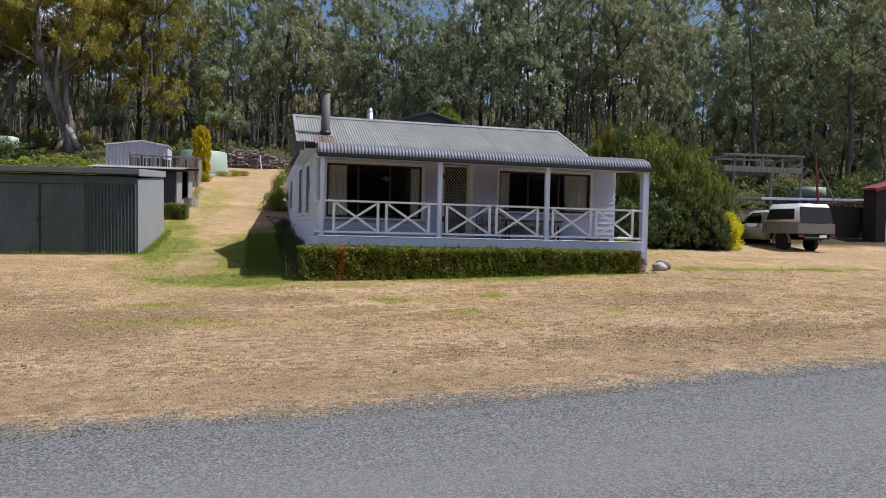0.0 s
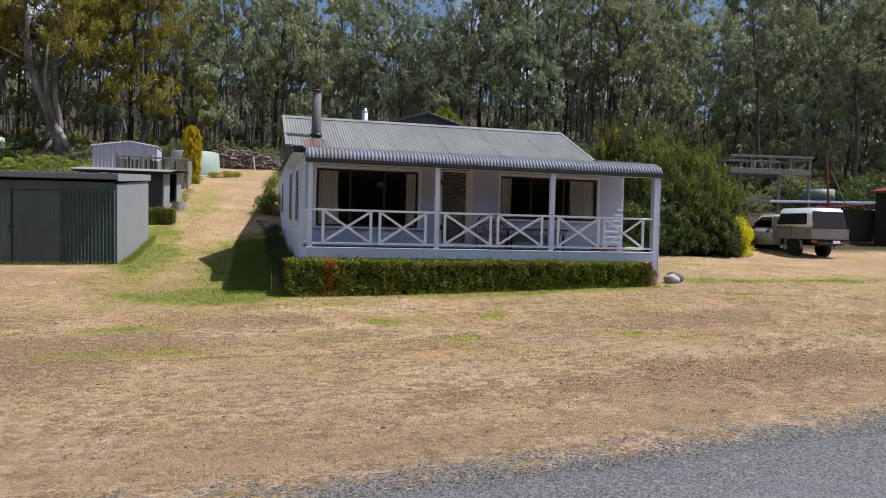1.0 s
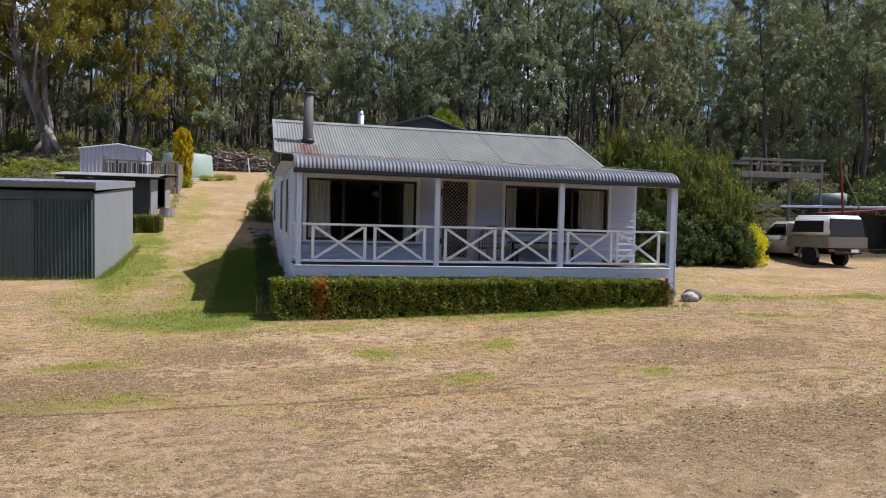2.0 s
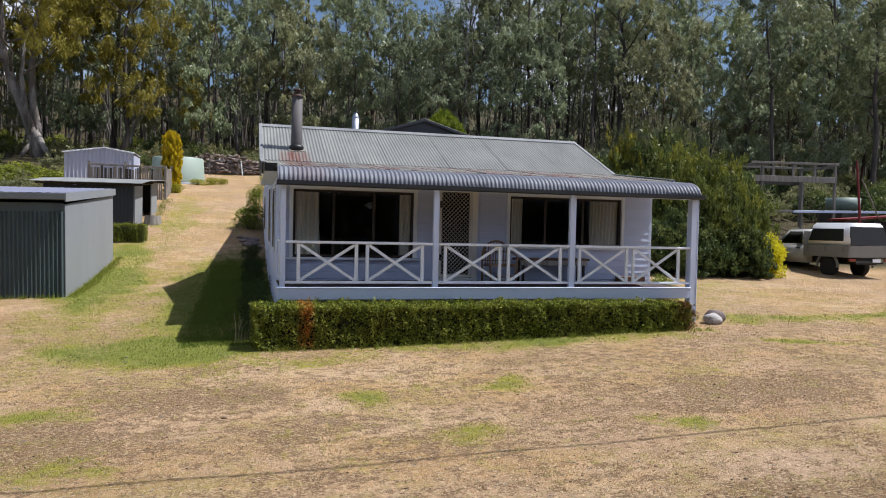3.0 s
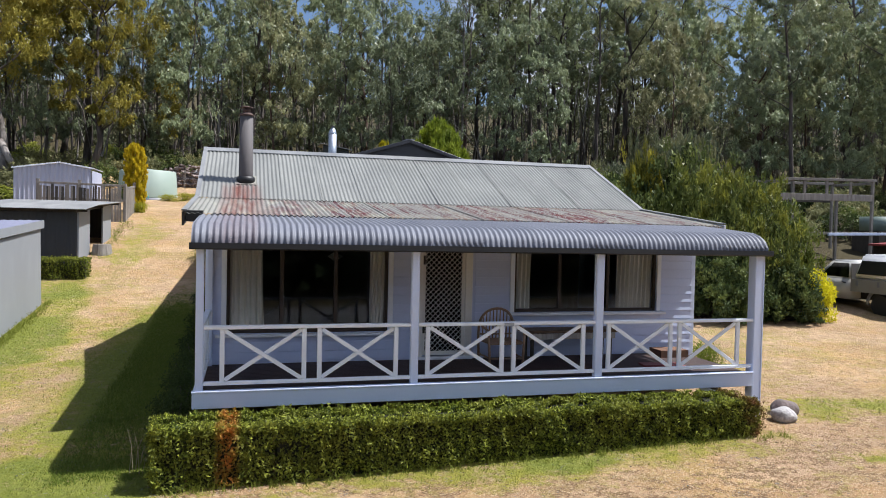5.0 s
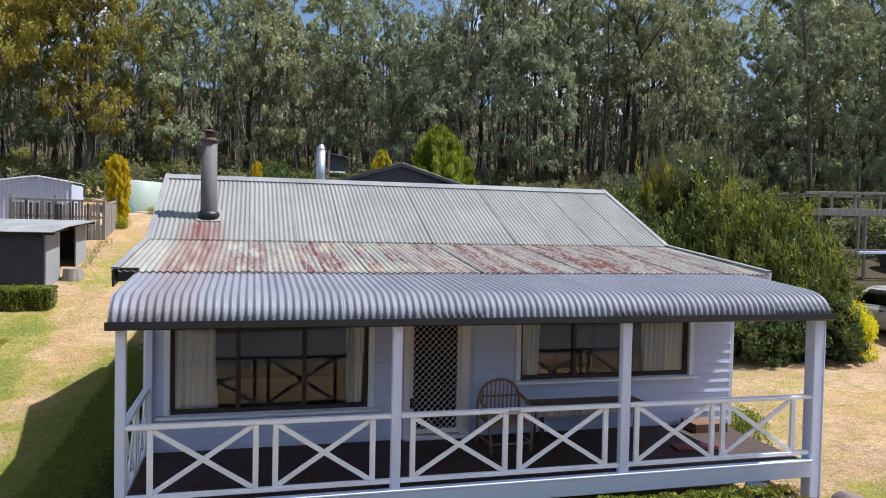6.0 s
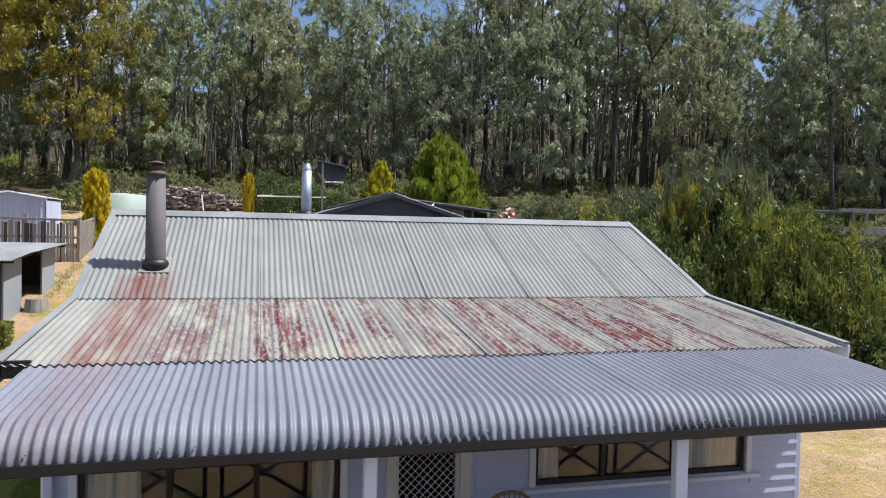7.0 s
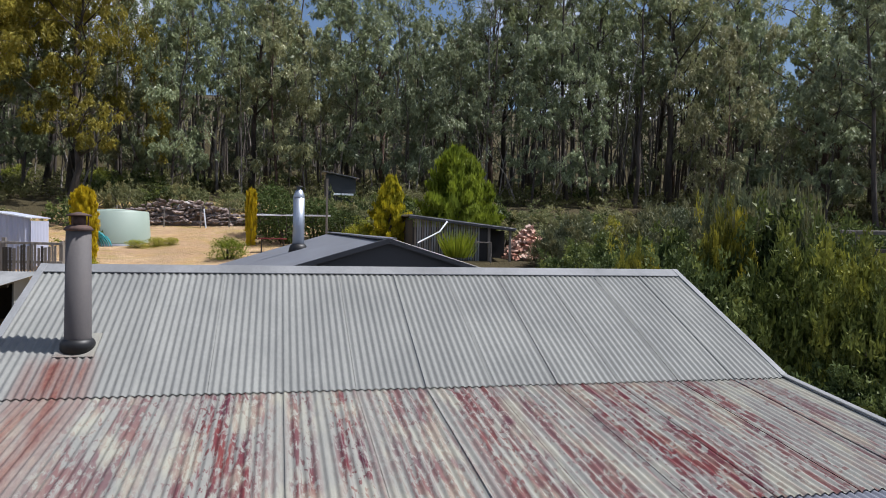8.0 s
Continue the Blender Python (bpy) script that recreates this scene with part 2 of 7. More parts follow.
# ---------------- mesh helpers ----------------
class MB:
    """Collects vertices and faces; small solids are added piece by piece."""

    def __init__(self):
        self.v, self.f = [], []

    def add(self, verts, faces):
        o = len(self.v)
        self.v += [tuple(p) for p in verts]
        self.f += [tuple(i + o for i in q) for q in faces]
        return self

    def box(self, x0, y0, z0, x1, y1, z1):
        return self.add([(x0, y0, z0), (x1, y0, z0), (x1, y1, z0), (x0, y1, z0), (x0, y0, z1), (x1, y0, z1), (x1, y1, z1), (x0, y1, z1)],
                        [(0, 3, 2, 1), (4, 5, 6, 7), (0, 1, 5, 4), (1, 2, 6, 5), (2, 3, 7, 6), (3, 0, 4, 7)])

    def beam(self, a, b, w, h, c=0.006, up=(0, 0, 1)):
        """A timber from a to b with chamfered long edges; w across, h along up."""
        a, b = Vector(a), Vector(b)
        d = (b - a).normalized()
        s = d.cross(Vector(up))
        s = s.normalized() if s.length > 1e-4 else Vector((1, 0, 0))
        u = s.cross(d).normalized()
        w, h = w / 2, h / 2
        prof = [(-w + c, -h), (w - c, -h), (w, -h + c), (w, h - c), (w - c, h), (-w + c, h), (-w, h - c), (-w, -h + c)]
        vs = [p + s * i + u * j for p in (a, b) for i, j in prof]
        fs = [(k, (k + 1) % 8, (k + 1) % 8 + 8, k + 8) for k in range(8)]
        return self.add(vs, fs + [tuple(range(7, -1, -1)), tuple(range(8, 16))])

    def tube(self, points, radii, sides=8, cap=True):
        rings = []
        pts = [Vector(p) for p in points]
        side = None
        for k, p in enumerate(pts):
            d = (pts[min(k + 1, len(pts) - 1)] - pts[max(k - 1, 0)]).normalized()
            ref = side if side is not None else (Vector((1, 0, 0)) if abs(d.x) < 0.9 else Vector((0, 1, 0)))
            side = (ref - d * ref.dot(d)).normalized()
            other = d.cross(side)
            rings.append([p + (side * math.cos(t) + other * math.sin(t)) * radii[k] for t in (math.tau * j / sides for j in range(sides))])
        vs = [p for r in rings for p in r]
        fs = [(k * sides + j, k * sides + (j + 1) % sides, (k + 1) * sides + (j + 1) % sides, (k + 1) * sides + j) for k in range(len(pts) - 1) for j in range(sides)]
        if cap:
            fs += [tuple(range(sides - 1, -1, -1)), tuple(range((len(pts) - 1) * sides, len(pts) * sides))]
        return self.add(vs, fs)

    def prism(self, outline, axis, lo, hi):
        """A flat outline of (u, v) pushed along an axis: x takes (y, z), y takes (x, z), z takes (x, y)."""
        n = len(outline)
        put = {"x": lambda u, v, t: (t, u, v), "y": lambda u, v, t: (u, t, v), "z": lambda u, v, t: (u, v, t)}[axis]
        vs = [put(u, v, t) for t in (lo, hi) for u, v in outline]
        fs = [(k, (k + 1) % n, (k + 1) % n + n, k + n) for k in range(n)]
        return self.add(vs, fs + [tuple(range(n - 1, -1, -1)), tuple(range(n, 2 * n))])

    def mesh(self, name, material, smooth=False):
        me = bpy.data.meshes.new(name)
        me.from_pydata(self.v, [], self.f)
        me.materials.append(material)
        if smooth:
            me.polygons.foreach_set("use_smooth", [True] * len(me.polygons))
        me.update()
        return me


def part(name, mb, material, parent, label="", smooth=False, fix=True):
    me = mb if isinstance(mb, bpy.types.Mesh) else mb.mesh(name, material, smooth)
    if fix and not isinstance(mb, bpy.types.Mesh):
        bm = bmesh.new()
        bm.from_mesh(me)
        bmesh.ops.recalc_face_normals(bm, faces=bm.faces)
        bm.to_mesh(me)
        bm.free()
    ob = new(name, me)
    ob.parent = parent
    if parent is not None:
        ob.matrix_parent_inverse = parent.matrix_basis.inverted()
    if label:
        ob["label"] = label
    return ob


def thing(name, at, label, category, group="", kind=""):
    ob = new(name)
    ob.matrix_basis = Matrix.Translation(at)
    ob.empty_display_size = 0.2
    return tagged(ob, label, category, group, kind)


def single(name, mb, material, label, category, group="", kind="", smooth=False, fix=True):
    ob = part(name, mb, material, None, "", smooth, fix)
    return tagged(ob, label, category, group, kind)


# ---------------- the lie of the land ----------------
RISE = [(-900, 40), (-60, 9), (-34, -0.4), (-17, -0.55), (-11, -0.48), (-4, -0.28), (0, -0.06), (3.6, 0.14), (6, 0.24), (9, 0.45), (12.4, 0.85),
        (15, 1.35), (18, 2.05), (26, 3.6), (33, 4.45), (51, 7.6), (70, 9.8), (110, 13), (150, 44), (900, 80)]
LEAN = [(-900, -3), (-60, -0.6), (-6, -0.08), (0, 0), (9, 0.28), (22, 0.22), (80, 0.5), (900, 3)]
RISE_Y, RISE_Z = np.array(RISE).T
LEAN_X, LEAN_Z = np.array(LEAN).T


def gz(x, y):
    """Height of the ground."""
    lift = sum(np.interp(y + s, RISE_Y, RISE_Z) for s in (-0.8, 0, 0.8)) / 3
    return float(lift + np.interp(x, LEAN_X, LEAN_Z))


# ---------------- the cottage ----------------
house = thing("house", (0, 0, 0), "pale weatherboard cottage with a bullnose verandah and rusty corrugated iron roof", "house")
FRONT, WALL_L, WALL_R = 1.96, 0.06, 8.80
DECK = 0.93
OPEN = [(0.35, 2.95, 1.42, 2.86), (3.46, 4.40, 0.98, 2.98), (5.20, 8.01, 1.72, 2.86)]  # x0, x1, z0, z1 of window, door, window

# front wall core, with real openings
edges = [WALL_L] + [v for o in OPEN for v in o[:2]] + [WALL_R]
front_wall = part("wall", MB().box(WALL_L, FRONT, 0.25, OPEN[0][0], FRONT + 0.12, 3.30), BOARD, house, "front wall of pale grey weatherboards")
for k in range(2, len(edges), 2):
    part("wall_panel", MB().box(edges[k], FRONT, 0.25, edges[k + 1], FRONT + 0.12, 3.30), BOARD, front_wall)
for x0, x1, z0, z1 in OPEN:
    part("wall_panel", MB().box(x0, FRONT, 0.25, x1, FRONT + 0.12, z0), BOARD, front_wall)
    part("wall_panel", MB().box(x0, FRONT, z1, x1, FRONT + 0.12, 3.30), BOARD, front_wall)

# side walls with gables, and the long rear walls
GABLE = [(2.1, 0.25), (2.1, 3.22), (4.62, 3.58), (7.31, 4.74), (9.4, 3.80), (19.6, 3.55), (19.6, 0.25)]
left_wall = part("wall", MB().prism(GABLE, "x", WALL_L, WALL_L + 0.12), BOARD, house, "side wall of weathered pale boards")
right_wall = part("wall", MB().prism(GABLE, "x", WALL_R - 0.12, WALL_R), BOARD, house)
part("wall", MB().box(WALL_L + 0.13, 19.48, 0.25, WALL_R - 0.13, 19.6, 3.6), BOARD, house)


def boards(wall, spans, z0, z1, at, axis, out):
    """Lapped weatherboards: spans(z) gives the lengths to cover at a height; each board is a wedge."""
    step, z = 0.152, z0
    while z < z1:
        for a, b in spans(z):
            if b - a > 0.03:
                t = min(z + step + 0.011, z1 + 0.01)
                wedge = [(at + out * 0.020, z + 0.013), (at + out * 0.005, t - 0.013), (at - out * 0.003, t - 0.002), (at - out * 0.003, z + 0.010)]
                m = MB()
                if axis == "x":
                    m.prism(wedge, "x", a, b)
                else:
                    m.prism(wedge, "y", a, b)
                part("weatherboard", m, BOARD, wall)
        z += step


def front_spans(z):
    cuts, a = [], WALL_L
    for x0, x1, z0, z1 in OPEN:
        if z0 - 0.16 < z < z1 + 0.05:
            cuts.append((a, x0 - 0.085))
            a = x1 + 0.085
    return cuts + [(a, WALL_R - 0.02)]


boards(front_wall, front_spans, 0.96, 3.2, FRONT, "x", -1)


def side_spans(z):
    ys, zs = [2.1, 4.62, 7.31, 9.4, 19.6], [3.22, 3.56, 4.74, 3.80, 3.55]
    inside = [y for y in np.arange(2.02, 19.6, 0.06) if np.interp(y, ys, zs) > z + 0.14]
    return [(inside[0], inside[-1])] if inside else []


boards(left_wall, side_spans, 0.28, 4.7, WALL_L, "y", -1)
boards(right_wall, side_spans, 0.28, 4.7, WALL_R, "y", 1)

# corner stops
for x, y in ((WALL_L - 0.03, FRONT - 0.02), (WALL_R - 0.05, FRONT + 0.009)):
    part("corner_board", MB().beam((x + 0.04, y, 0.9), (x + 0.04, y, 3.3), 0.085, 0.05, 0.006, (0, 1, 0)), POST, house)

# room behind the front windows; its dimness is put into the plaster colour
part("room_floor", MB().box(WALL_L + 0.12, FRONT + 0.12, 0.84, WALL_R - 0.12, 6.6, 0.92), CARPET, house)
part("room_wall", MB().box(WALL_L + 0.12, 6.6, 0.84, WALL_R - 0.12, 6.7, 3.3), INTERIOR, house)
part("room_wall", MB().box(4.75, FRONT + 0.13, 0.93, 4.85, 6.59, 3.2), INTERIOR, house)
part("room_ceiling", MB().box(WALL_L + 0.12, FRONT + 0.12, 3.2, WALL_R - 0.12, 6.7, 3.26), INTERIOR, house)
lamp_shade = part("pendant_lamp", MB().tube([(2.25, 3.6, 2.52), (2.25, 3.6, 2.60), (2.25, 3.6, 2.68)], [0.02, 0.15, 0.03], 12), CREAM, house, "small hanging lamp in the room")
part("cord", MB().tube([(2.25, 3.6, 2.68), (2.25, 3.6, 3.2)], [0.006, 0.006], 6), BLACK, lamp_shade)


def window_unit(x0, x1, z0, z1, bars, name, label):
    """A window in the front wall: outer trim, sill, dark frame, bars and panes."""
    w = part(name, MB().beam((x0 - 0.04, FRONT - 0.028, z0), (x0 - 0.04, FRONT - 0.028, z1 + 0.08), 0.08, 0.035, 0.005, (0, 1, 0)), WHITE, house, label)
    part("trim", MB().beam((x1 + 0.04, FRONT - 0.028, z0), (x1 + 0.04, FRONT - 0.028, z1 + 0.08), 0.08, 0.035, 0.005, (0, 1, 0)), WHITE, w)
    part("trim", MB().beam((x0, FRONT - 0.028, z1 + 0.04), (x1, FRONT - 0.028, z1 + 0.04), 0.035, 0.08), WHITE, w)
    part("sill", MB().beam((x0 - 0.16, FRONT - 0.05, z0 - 0.03), (x1 + 0.16, FRONT - 0.05, z0 - 0.03), 0.13, 0.045, 0.008), WHITE, w, "white window sill")
    m = MB()
    for a, b in (((x0 + 0.025, z0), (x0 + 0.025, z1)), ((x1 - 0.025, z0), (x1 - 0.025, z1))):
        m.beam((a[0], FRONT + 0.045, a[1]), (b[0], FRONT + 0.045, b[1]), 0.05, 0.07, 0.005, (0, 1, 0))
    m.beam((x0 + 0.05, FRONT + 0.045, z0 + 0.028), (x1 - 0.05, FRONT + 0.045, z0 + 0.028), 0.07, 0.056)
    m.beam((x0 + 0.05, FRONT + 0.045, z1 - 0.025), (x1 - 0.05, FRONT + 0.045, z1 - 0.025), 0.07, 0.05)
    part("window_frame", m, FRAME, w, "dark brown window frame")
    stops = [x0 + 0.05] + [b for b in bars] + [x1 - 0.05]
    for b in bars:
        part("mullion", MB().beam((b, FRONT + 0.045, z0 + 0.056), (b, FRONT + 0.045, z1 - 0.05), 0.06, 0.06, 0.005, (0, 1, 0)), FRAME, w)
    for a, b in zip(stops, stops[1:]):
        p = part("pane", MB().box(a + 0.003, FRONT + 0.048, z0 + 0.05, b - 0.003, FRONT + 0.053, z1 - 0.045), GLASS, w, "clear window glass")
        p.visible_shadow = False
    return w


window_unit(*OPEN[0], (1.206, 2.076), "window", "wide three-light window with white trim")
window_unit(*OPEN[2], (6.08, 7.03), "window", "wide sliding window with white trim")


def curtain(x0, x1, z0, z1, y, folds, flare=0.0):
    """A hanging cloth with folds; its foot may be drawn aside."""
    m, nx, nz = MB(), folds * 8, 6
    vs = []
    for j in range(nz + 1):
        z = z1 + (z0 - z1) * j / nz
        for k in range(nx + 1):
            u = k / nx
            x = x0 + (x1 - x0) * u + flare * (j / nz) ** 2 * u
            vs.append((x, y + 0.035 * math.sin(u * folds * math.tau + 0.4 * j), z))
    m.add(vs, [(j * (nx + 1) + k, j * (nx + 1) + k + 1, (j + 1) * (nx + 1) + k + 1, (j + 1) * (nx + 1) + k) for j in range(nz) for k in range(nx)])
    return tagged(part("curtain", m, CURTAIN, None, "", True, False), "cream drawn curtain hanging inside the window", "curtain", "curtains")


for c in ((0.38, 0.90, 1.2, 2.9, 6, 0.06), (2.66, 2.93, 1.2, 2.9, 4, -0.05), (5.23, 5.56, 1.5, 2.9, 4, 0.0), (7.27, 7.98, 1.5, 2.9, 8, 0.0)):
    curtain(c[0], c[1], c[2], c[3], FRONT + 0.115, c[4], c[5])

# screen door
door = part("door", MB().beam((3.50, FRONT - 0.02, 0.98), (3.50, FRONT - 0.02, 2.98), 0.09, 0.05, 0.006, (0, 1, 0)), CREAM, house, "cream security screen door with diamond grille")
part("jamb", MB().beam((4.36, FRONT - 0.02, 0.98), (4.36, FRONT - 0.02, 2.98), 0.13, 0.05, 0.006, (0, 1, 0)), CREAM, door)
part("threshold", MB().beam((3.46, FRONT - 0.03, 0.955), (4.43, FRONT - 0.03, 0.955), 0.14, 0.05), WHITE, door)
m = MB()
m.beam((3.575, FRONT + 0.01, 1.0), (3.575, FRONT + 0.01, 2.95), 0.05, 0.03, 0.004, (0, 1, 0)).beam((4.27, FRONT + 0.01, 1.0), (4.27, FRONT + 0.01, 2.95), 0.05, 0.03, 0.004, (0, 1, 0))
m.beam((3.60, FRONT + 0.01, 1.03), (4.245, FRONT + 0.01, 1.03), 0.03, 0.07).beam((3.60, FRONT + 0.01, 2.93), (4.245, FRONT + 0.01, 2.93), 0.03, 0.05)
part("screen_frame", m, CREAM, door)
m, gx0, gx1, gz0, gz1, gp = MB(), 3.60, 4.245, 1.065, 2.905, 0.092
k = -int((gz1 - gz0) / gp) - 1
while k * gp < gx1 - gx0:
    for sgn in (1, -1):
        pts = []
        for z in (gz0, gz1):
            x = gx0 + k * gp + (z - gz0) if sgn > 0 else gx1 - k * gp - (z - gz0)
            pts.append([x, z])
        (xa, za), (xb, zb) = pts
        lo, hi = (gx0, gx1)
        s = (zb - za) / (xb - xa)
        if xa > xb:
            xa, za, xb, zb = xb, zb, xa, za
        if xb <= lo or xa >= hi:
            continue
        if xa < lo:
            za, xa = za + s * (lo - xa), lo
        if xb > hi:
            zb, xb = zb - s * (xb - hi), hi
        m.beam((xa, FRONT + 0.004 * sgn, za), (xb, FRONT + 0.004 * sgn, zb), 0.008, 0.011, 0.001, (0, 1, 0.01))
    k += 1
part("grille", m, CREAM, door, "cream diamond lattice grille")
part("mesh_screen", MB().box(3.56, FRONT + 0.03, 1.0, 4.29, FRONT + 0.034, 2.96), FLYMESH, door, "black fly screen")
part("door_handle", MB().beam((3.565, FRONT - 0.03, 2.55), (3.565, FRONT - 0.03, 2.70), 0.035, 0.03).beam((3.565, FRONT - 0.06, 2.62), (3.60, FRONT - 0.06, 2.62), 0.02, 0.02), BLACK, door, "black closer")
part("door_handle", MB().beam((3.57, FRONT - 0.03, 1.38), (3.57, FRONT - 0.03, 1.52), 0.035, 0.03).beam((3.57, FRONT - 0.06, 1.45), (3.66, FRONT - 0.06, 1.45), 0.02, 0.02), BLACK, door, "black lever handle")

# side windows of the left wall
for y0, y1, z0, z1 in ((4.0, 4.9, 1.55, 2.95), (7.4, 8.5, 1.6, 3.1), (13.6, 14.6, 1.9, 3.1)):
    w = part("window", MB().box(WALL_L - 0.035, y0 - 0.07, z0 - 0.07, WALL_L - 0.024, y1 + 0.07, z1 + 0.07), WHITE, house, "narrow side window with white trim")
    part("window_frame", MB().box(WALL_L - 0.045, y0, z0, WALL_L - 0.036, y1, z1), FRAME, w)
    part("pane", MB().box(WALL_L - 0.052, y0 + 0.06, z0 + 0.06, WALL_L - 0.046, y1 - 0.06, z1 - 0.06), BLACK, w)

# verandah floor, rim and posts
part("floor_slab", MB().box(0.02, 0.06, 0.80, 8.55, FRONT - 0.005, 0.905), DARKWOOD, house)
y = 0.07
while y < FRONT - 0.02:
    part("deck_board", MB().beam((0.02, y + 0.05, DECK - 0.012), (8.56, y + 0.05, DECK - 0.012), 0.095, 0.024, 0.004), DECKING, house)
    y += 0.1
part("rim_board", MB().beam((-0.02, 0.02, 0.815), (8.62, 0.02, 0.815), 0.05, 0.21, 0.006), POST, house, "pale painted rim board")
part("rim_board", MB().beam((-0.004, 0.05, 0.815), (-0.004, FRONT, 0.815), 0.05, 0.21, 0.006), POST, house)
part("rim_cap", MB().beam((-0.03, 0.03, 0.935), (8.64, 0.03, 0.935), 0.10, 0.022, 0.004), POST, house)
part("brace", MB().beam((7.7, 0.08, 0.68), (8.55, 0.08, 0.36), 0.04, 0.14), POST, house)
for x in (0.4, 2.0, 3.6, 5.2, 6.8, 8.3):
    part("stump", MB().beam((x, 0.5, gz(x, 0.5) - 0.3), (x, 0.5, 0.8), 0.14, 0.14, 0.01, (0, 1, 0)), GREYWOOD, house)
TOP = 2.83
for x, w in ((0.06, 0.10), (2.98, 0.11), (5.87, 0.125)):
    part("verandah_post", MB().beam((x, 0.06, DECK - 0.1 if x > 0.1 else 0.71), (x, 0.06, TOP), w, 0.10, 0.010, (0, 1, 0)), POST, house, "pale painted verandah post")
part("verandah_post", MB().beam((8.70, 0.09, 0.1), (8.70, 0.09, TOP), 0.15, 0.18, 0.010, (0, 1, 0)), POST, house)
part("post_edge", MB().beam((8.785, 0.02, 0.2), (8.785, 0.02, TOP), 0.02, 0.05, 0.004, (0, 1, 0)), POST, house)
part("verandah_post", MB().beam((0.10, FRONT - 0.07, 0.85), (0.10, FRONT - 0.07, 3.1), 0.09, 0.09, 0.008, (0, 1, 0)), POST, house)
part("verandah_beam", MB().beam((0.0, 0.07, 2.885), (8.78, 0.07, 2.885), 0.07, 0.12), POST, house)
part("verandah_beam", MB().beam((0.06, 0.1, 2.9), (0.06, FRONT - 0.05, 3.02), 0.07, 0.12), POST, house)
part("verandah_beam", MB().beam((8.72, 0.1, 2.9), (8.72, FRONT - 0.05, 3.02), 0.07, 0.12), POST, house)
y = 0.25
for y, z in ((0.5, 3.13), (1.1, 3.20), (1.7, 3.28)):
    part("batten", MB().beam((0.0, y, z), (8.75, y, z), 0.05, 0.05), GREYWOOD, house)
part("gutter", MB().prism([(-0.12, 2.918), (-0.125, 2.845), (-0.10, 2.828), (-0.02, 2.828), (0.015, 2.84), (0.015, 2.90), (0.0, 2.90), (0.0, 2.845), (-0.10, 2.845), (-0.108, 2.918)], "x", -0.07, 8.86), GUTTER, house, "dark brown gutter")


# railing of crossed panels
def rail_panel(a, b, axis="x", at=0.06):
    """Two uprights and a crossed pair between the rails."""
    p = (lambda t, z, o=0.0: (t, at + o, z)) if axis == "x" else (lambda t, z, o=0.0: (at + o, t, z))
    up = (0, 1, 0) if axis == "x" else (1, 0, 0)
    u = part("upright", MB().beam(p(a + 0.03, 1.06), p(a + 0.03, 1.755), 0.062, 0.045, 0.004, up), WHITE, railing)
    part("upright", MB().beam(p(b - 0.03, 1.06), p(b - 0.03, 1.755), 0.062, 0.045, 0.004, up), WHITE, railing)
    part("cross_bar", MB().beam(p(a + 0.065, 1.075, 0.012), p(b - 0.065, 1.74, 0.012), 0.055, 0.022, 0.003, up), WHITE, railing)
    part("cross_bar", MB().beam(p(a + 0.065, 1.74, -0.012), p(b - 0.065, 1.075, -0.012), 0.055, 0.022, 0.003, up), WHITE, railing)


railing = thing("verandah_railing", (0, 0.06, DECK), "white timber verandah railing with crossed panels", "railing")
for a, b in ((0.115, 2.922), (3.038, 5.802), (5.936, 8.62)):
    part("top_rail", MB().beam((a, 0.06, 1.785), (b, 0.06, 1.785), 0.085, 0.05, 0.007), WHITE, railing)
    part("bottom_rail", MB().beam((a, 0.06, 1.035), (b, 0.06, 1.035), 0.06, 0.05, 0.006), WHITE, railing)
part("top_rail", MB().beam((0.075, 0.12, 1.785), (0.075, FRONT - 0.02, 1.785), 0.085, 0.05, 0.007), WHITE, railing)
part("bottom_rail", MB().beam((0.075, 0.12, 1.035), (0.075, FRONT - 0.02, 1.035), 0.06, 0.05, 0.006), WHITE, railing)
for a, b in ((0.32, 1.46), (1.61, 2.745), (3.15, 4.34), (4.465, 5.65), (6.02, 7.16), (7.26, 8.39)):
    rail_panel(a, b)
for a, b in ((0.25, 0.95), (1.05, 1.75)):
    rail_panel(a, b, "y", 0.075)
part("joint_plate", MB().box(4.33, 0.012, 1.745, 4.48, 0.017, 1.80), CHROME, railing, "galvanised joining plate")


# ---------------- roofs ----------------
def corrugated(x0, x1, line, pitch=0.0832, amp=0.0105, lift=0.0, per=8, lap=0.0, lip=0.0):
    """A corrugated sheet whose ribs run along a line of (y, z) points."""
    n = max(2, round((x1 - x0) / pitch * per))
    xs = [x0 + (x1 - x0) * k / n for k in range(n + 1)]
    vs = []
    for j, (y, z) in enumerate(line):
        a, b = line[max(j - 1, 0)], line[min(j + 1, len(line) - 1)]
        ty, tz = b[0] - a[0], b[1] - a[1]
        d = math.hypot(ty, tz)
        ny, nz = -tz / d, ty / d
        if nz < 0 and abs(nz) > 1e-3:
            ny, nz = -ny, -nz
        for x in xs:
            h = amp * math.cos(math.tau * x / pitch) + lift + lap * max(0.0, 1 - (x - x0) / 0.04)
            vs.append((x, y + ny * h, z + nz * h))
    w = n + 1
    if lip:
        vs = [(x, y + 0.001, z - lip) for x, y, z in vs[:w]] + vs
        line = [line[0]] + list(line)
    return MB().add(vs, [(j * w + k, j * w + k + 1, (j + 1) * w + k + 1, (j + 1) * w + k) for j in range(len(line) - 1) for k in range(n)])


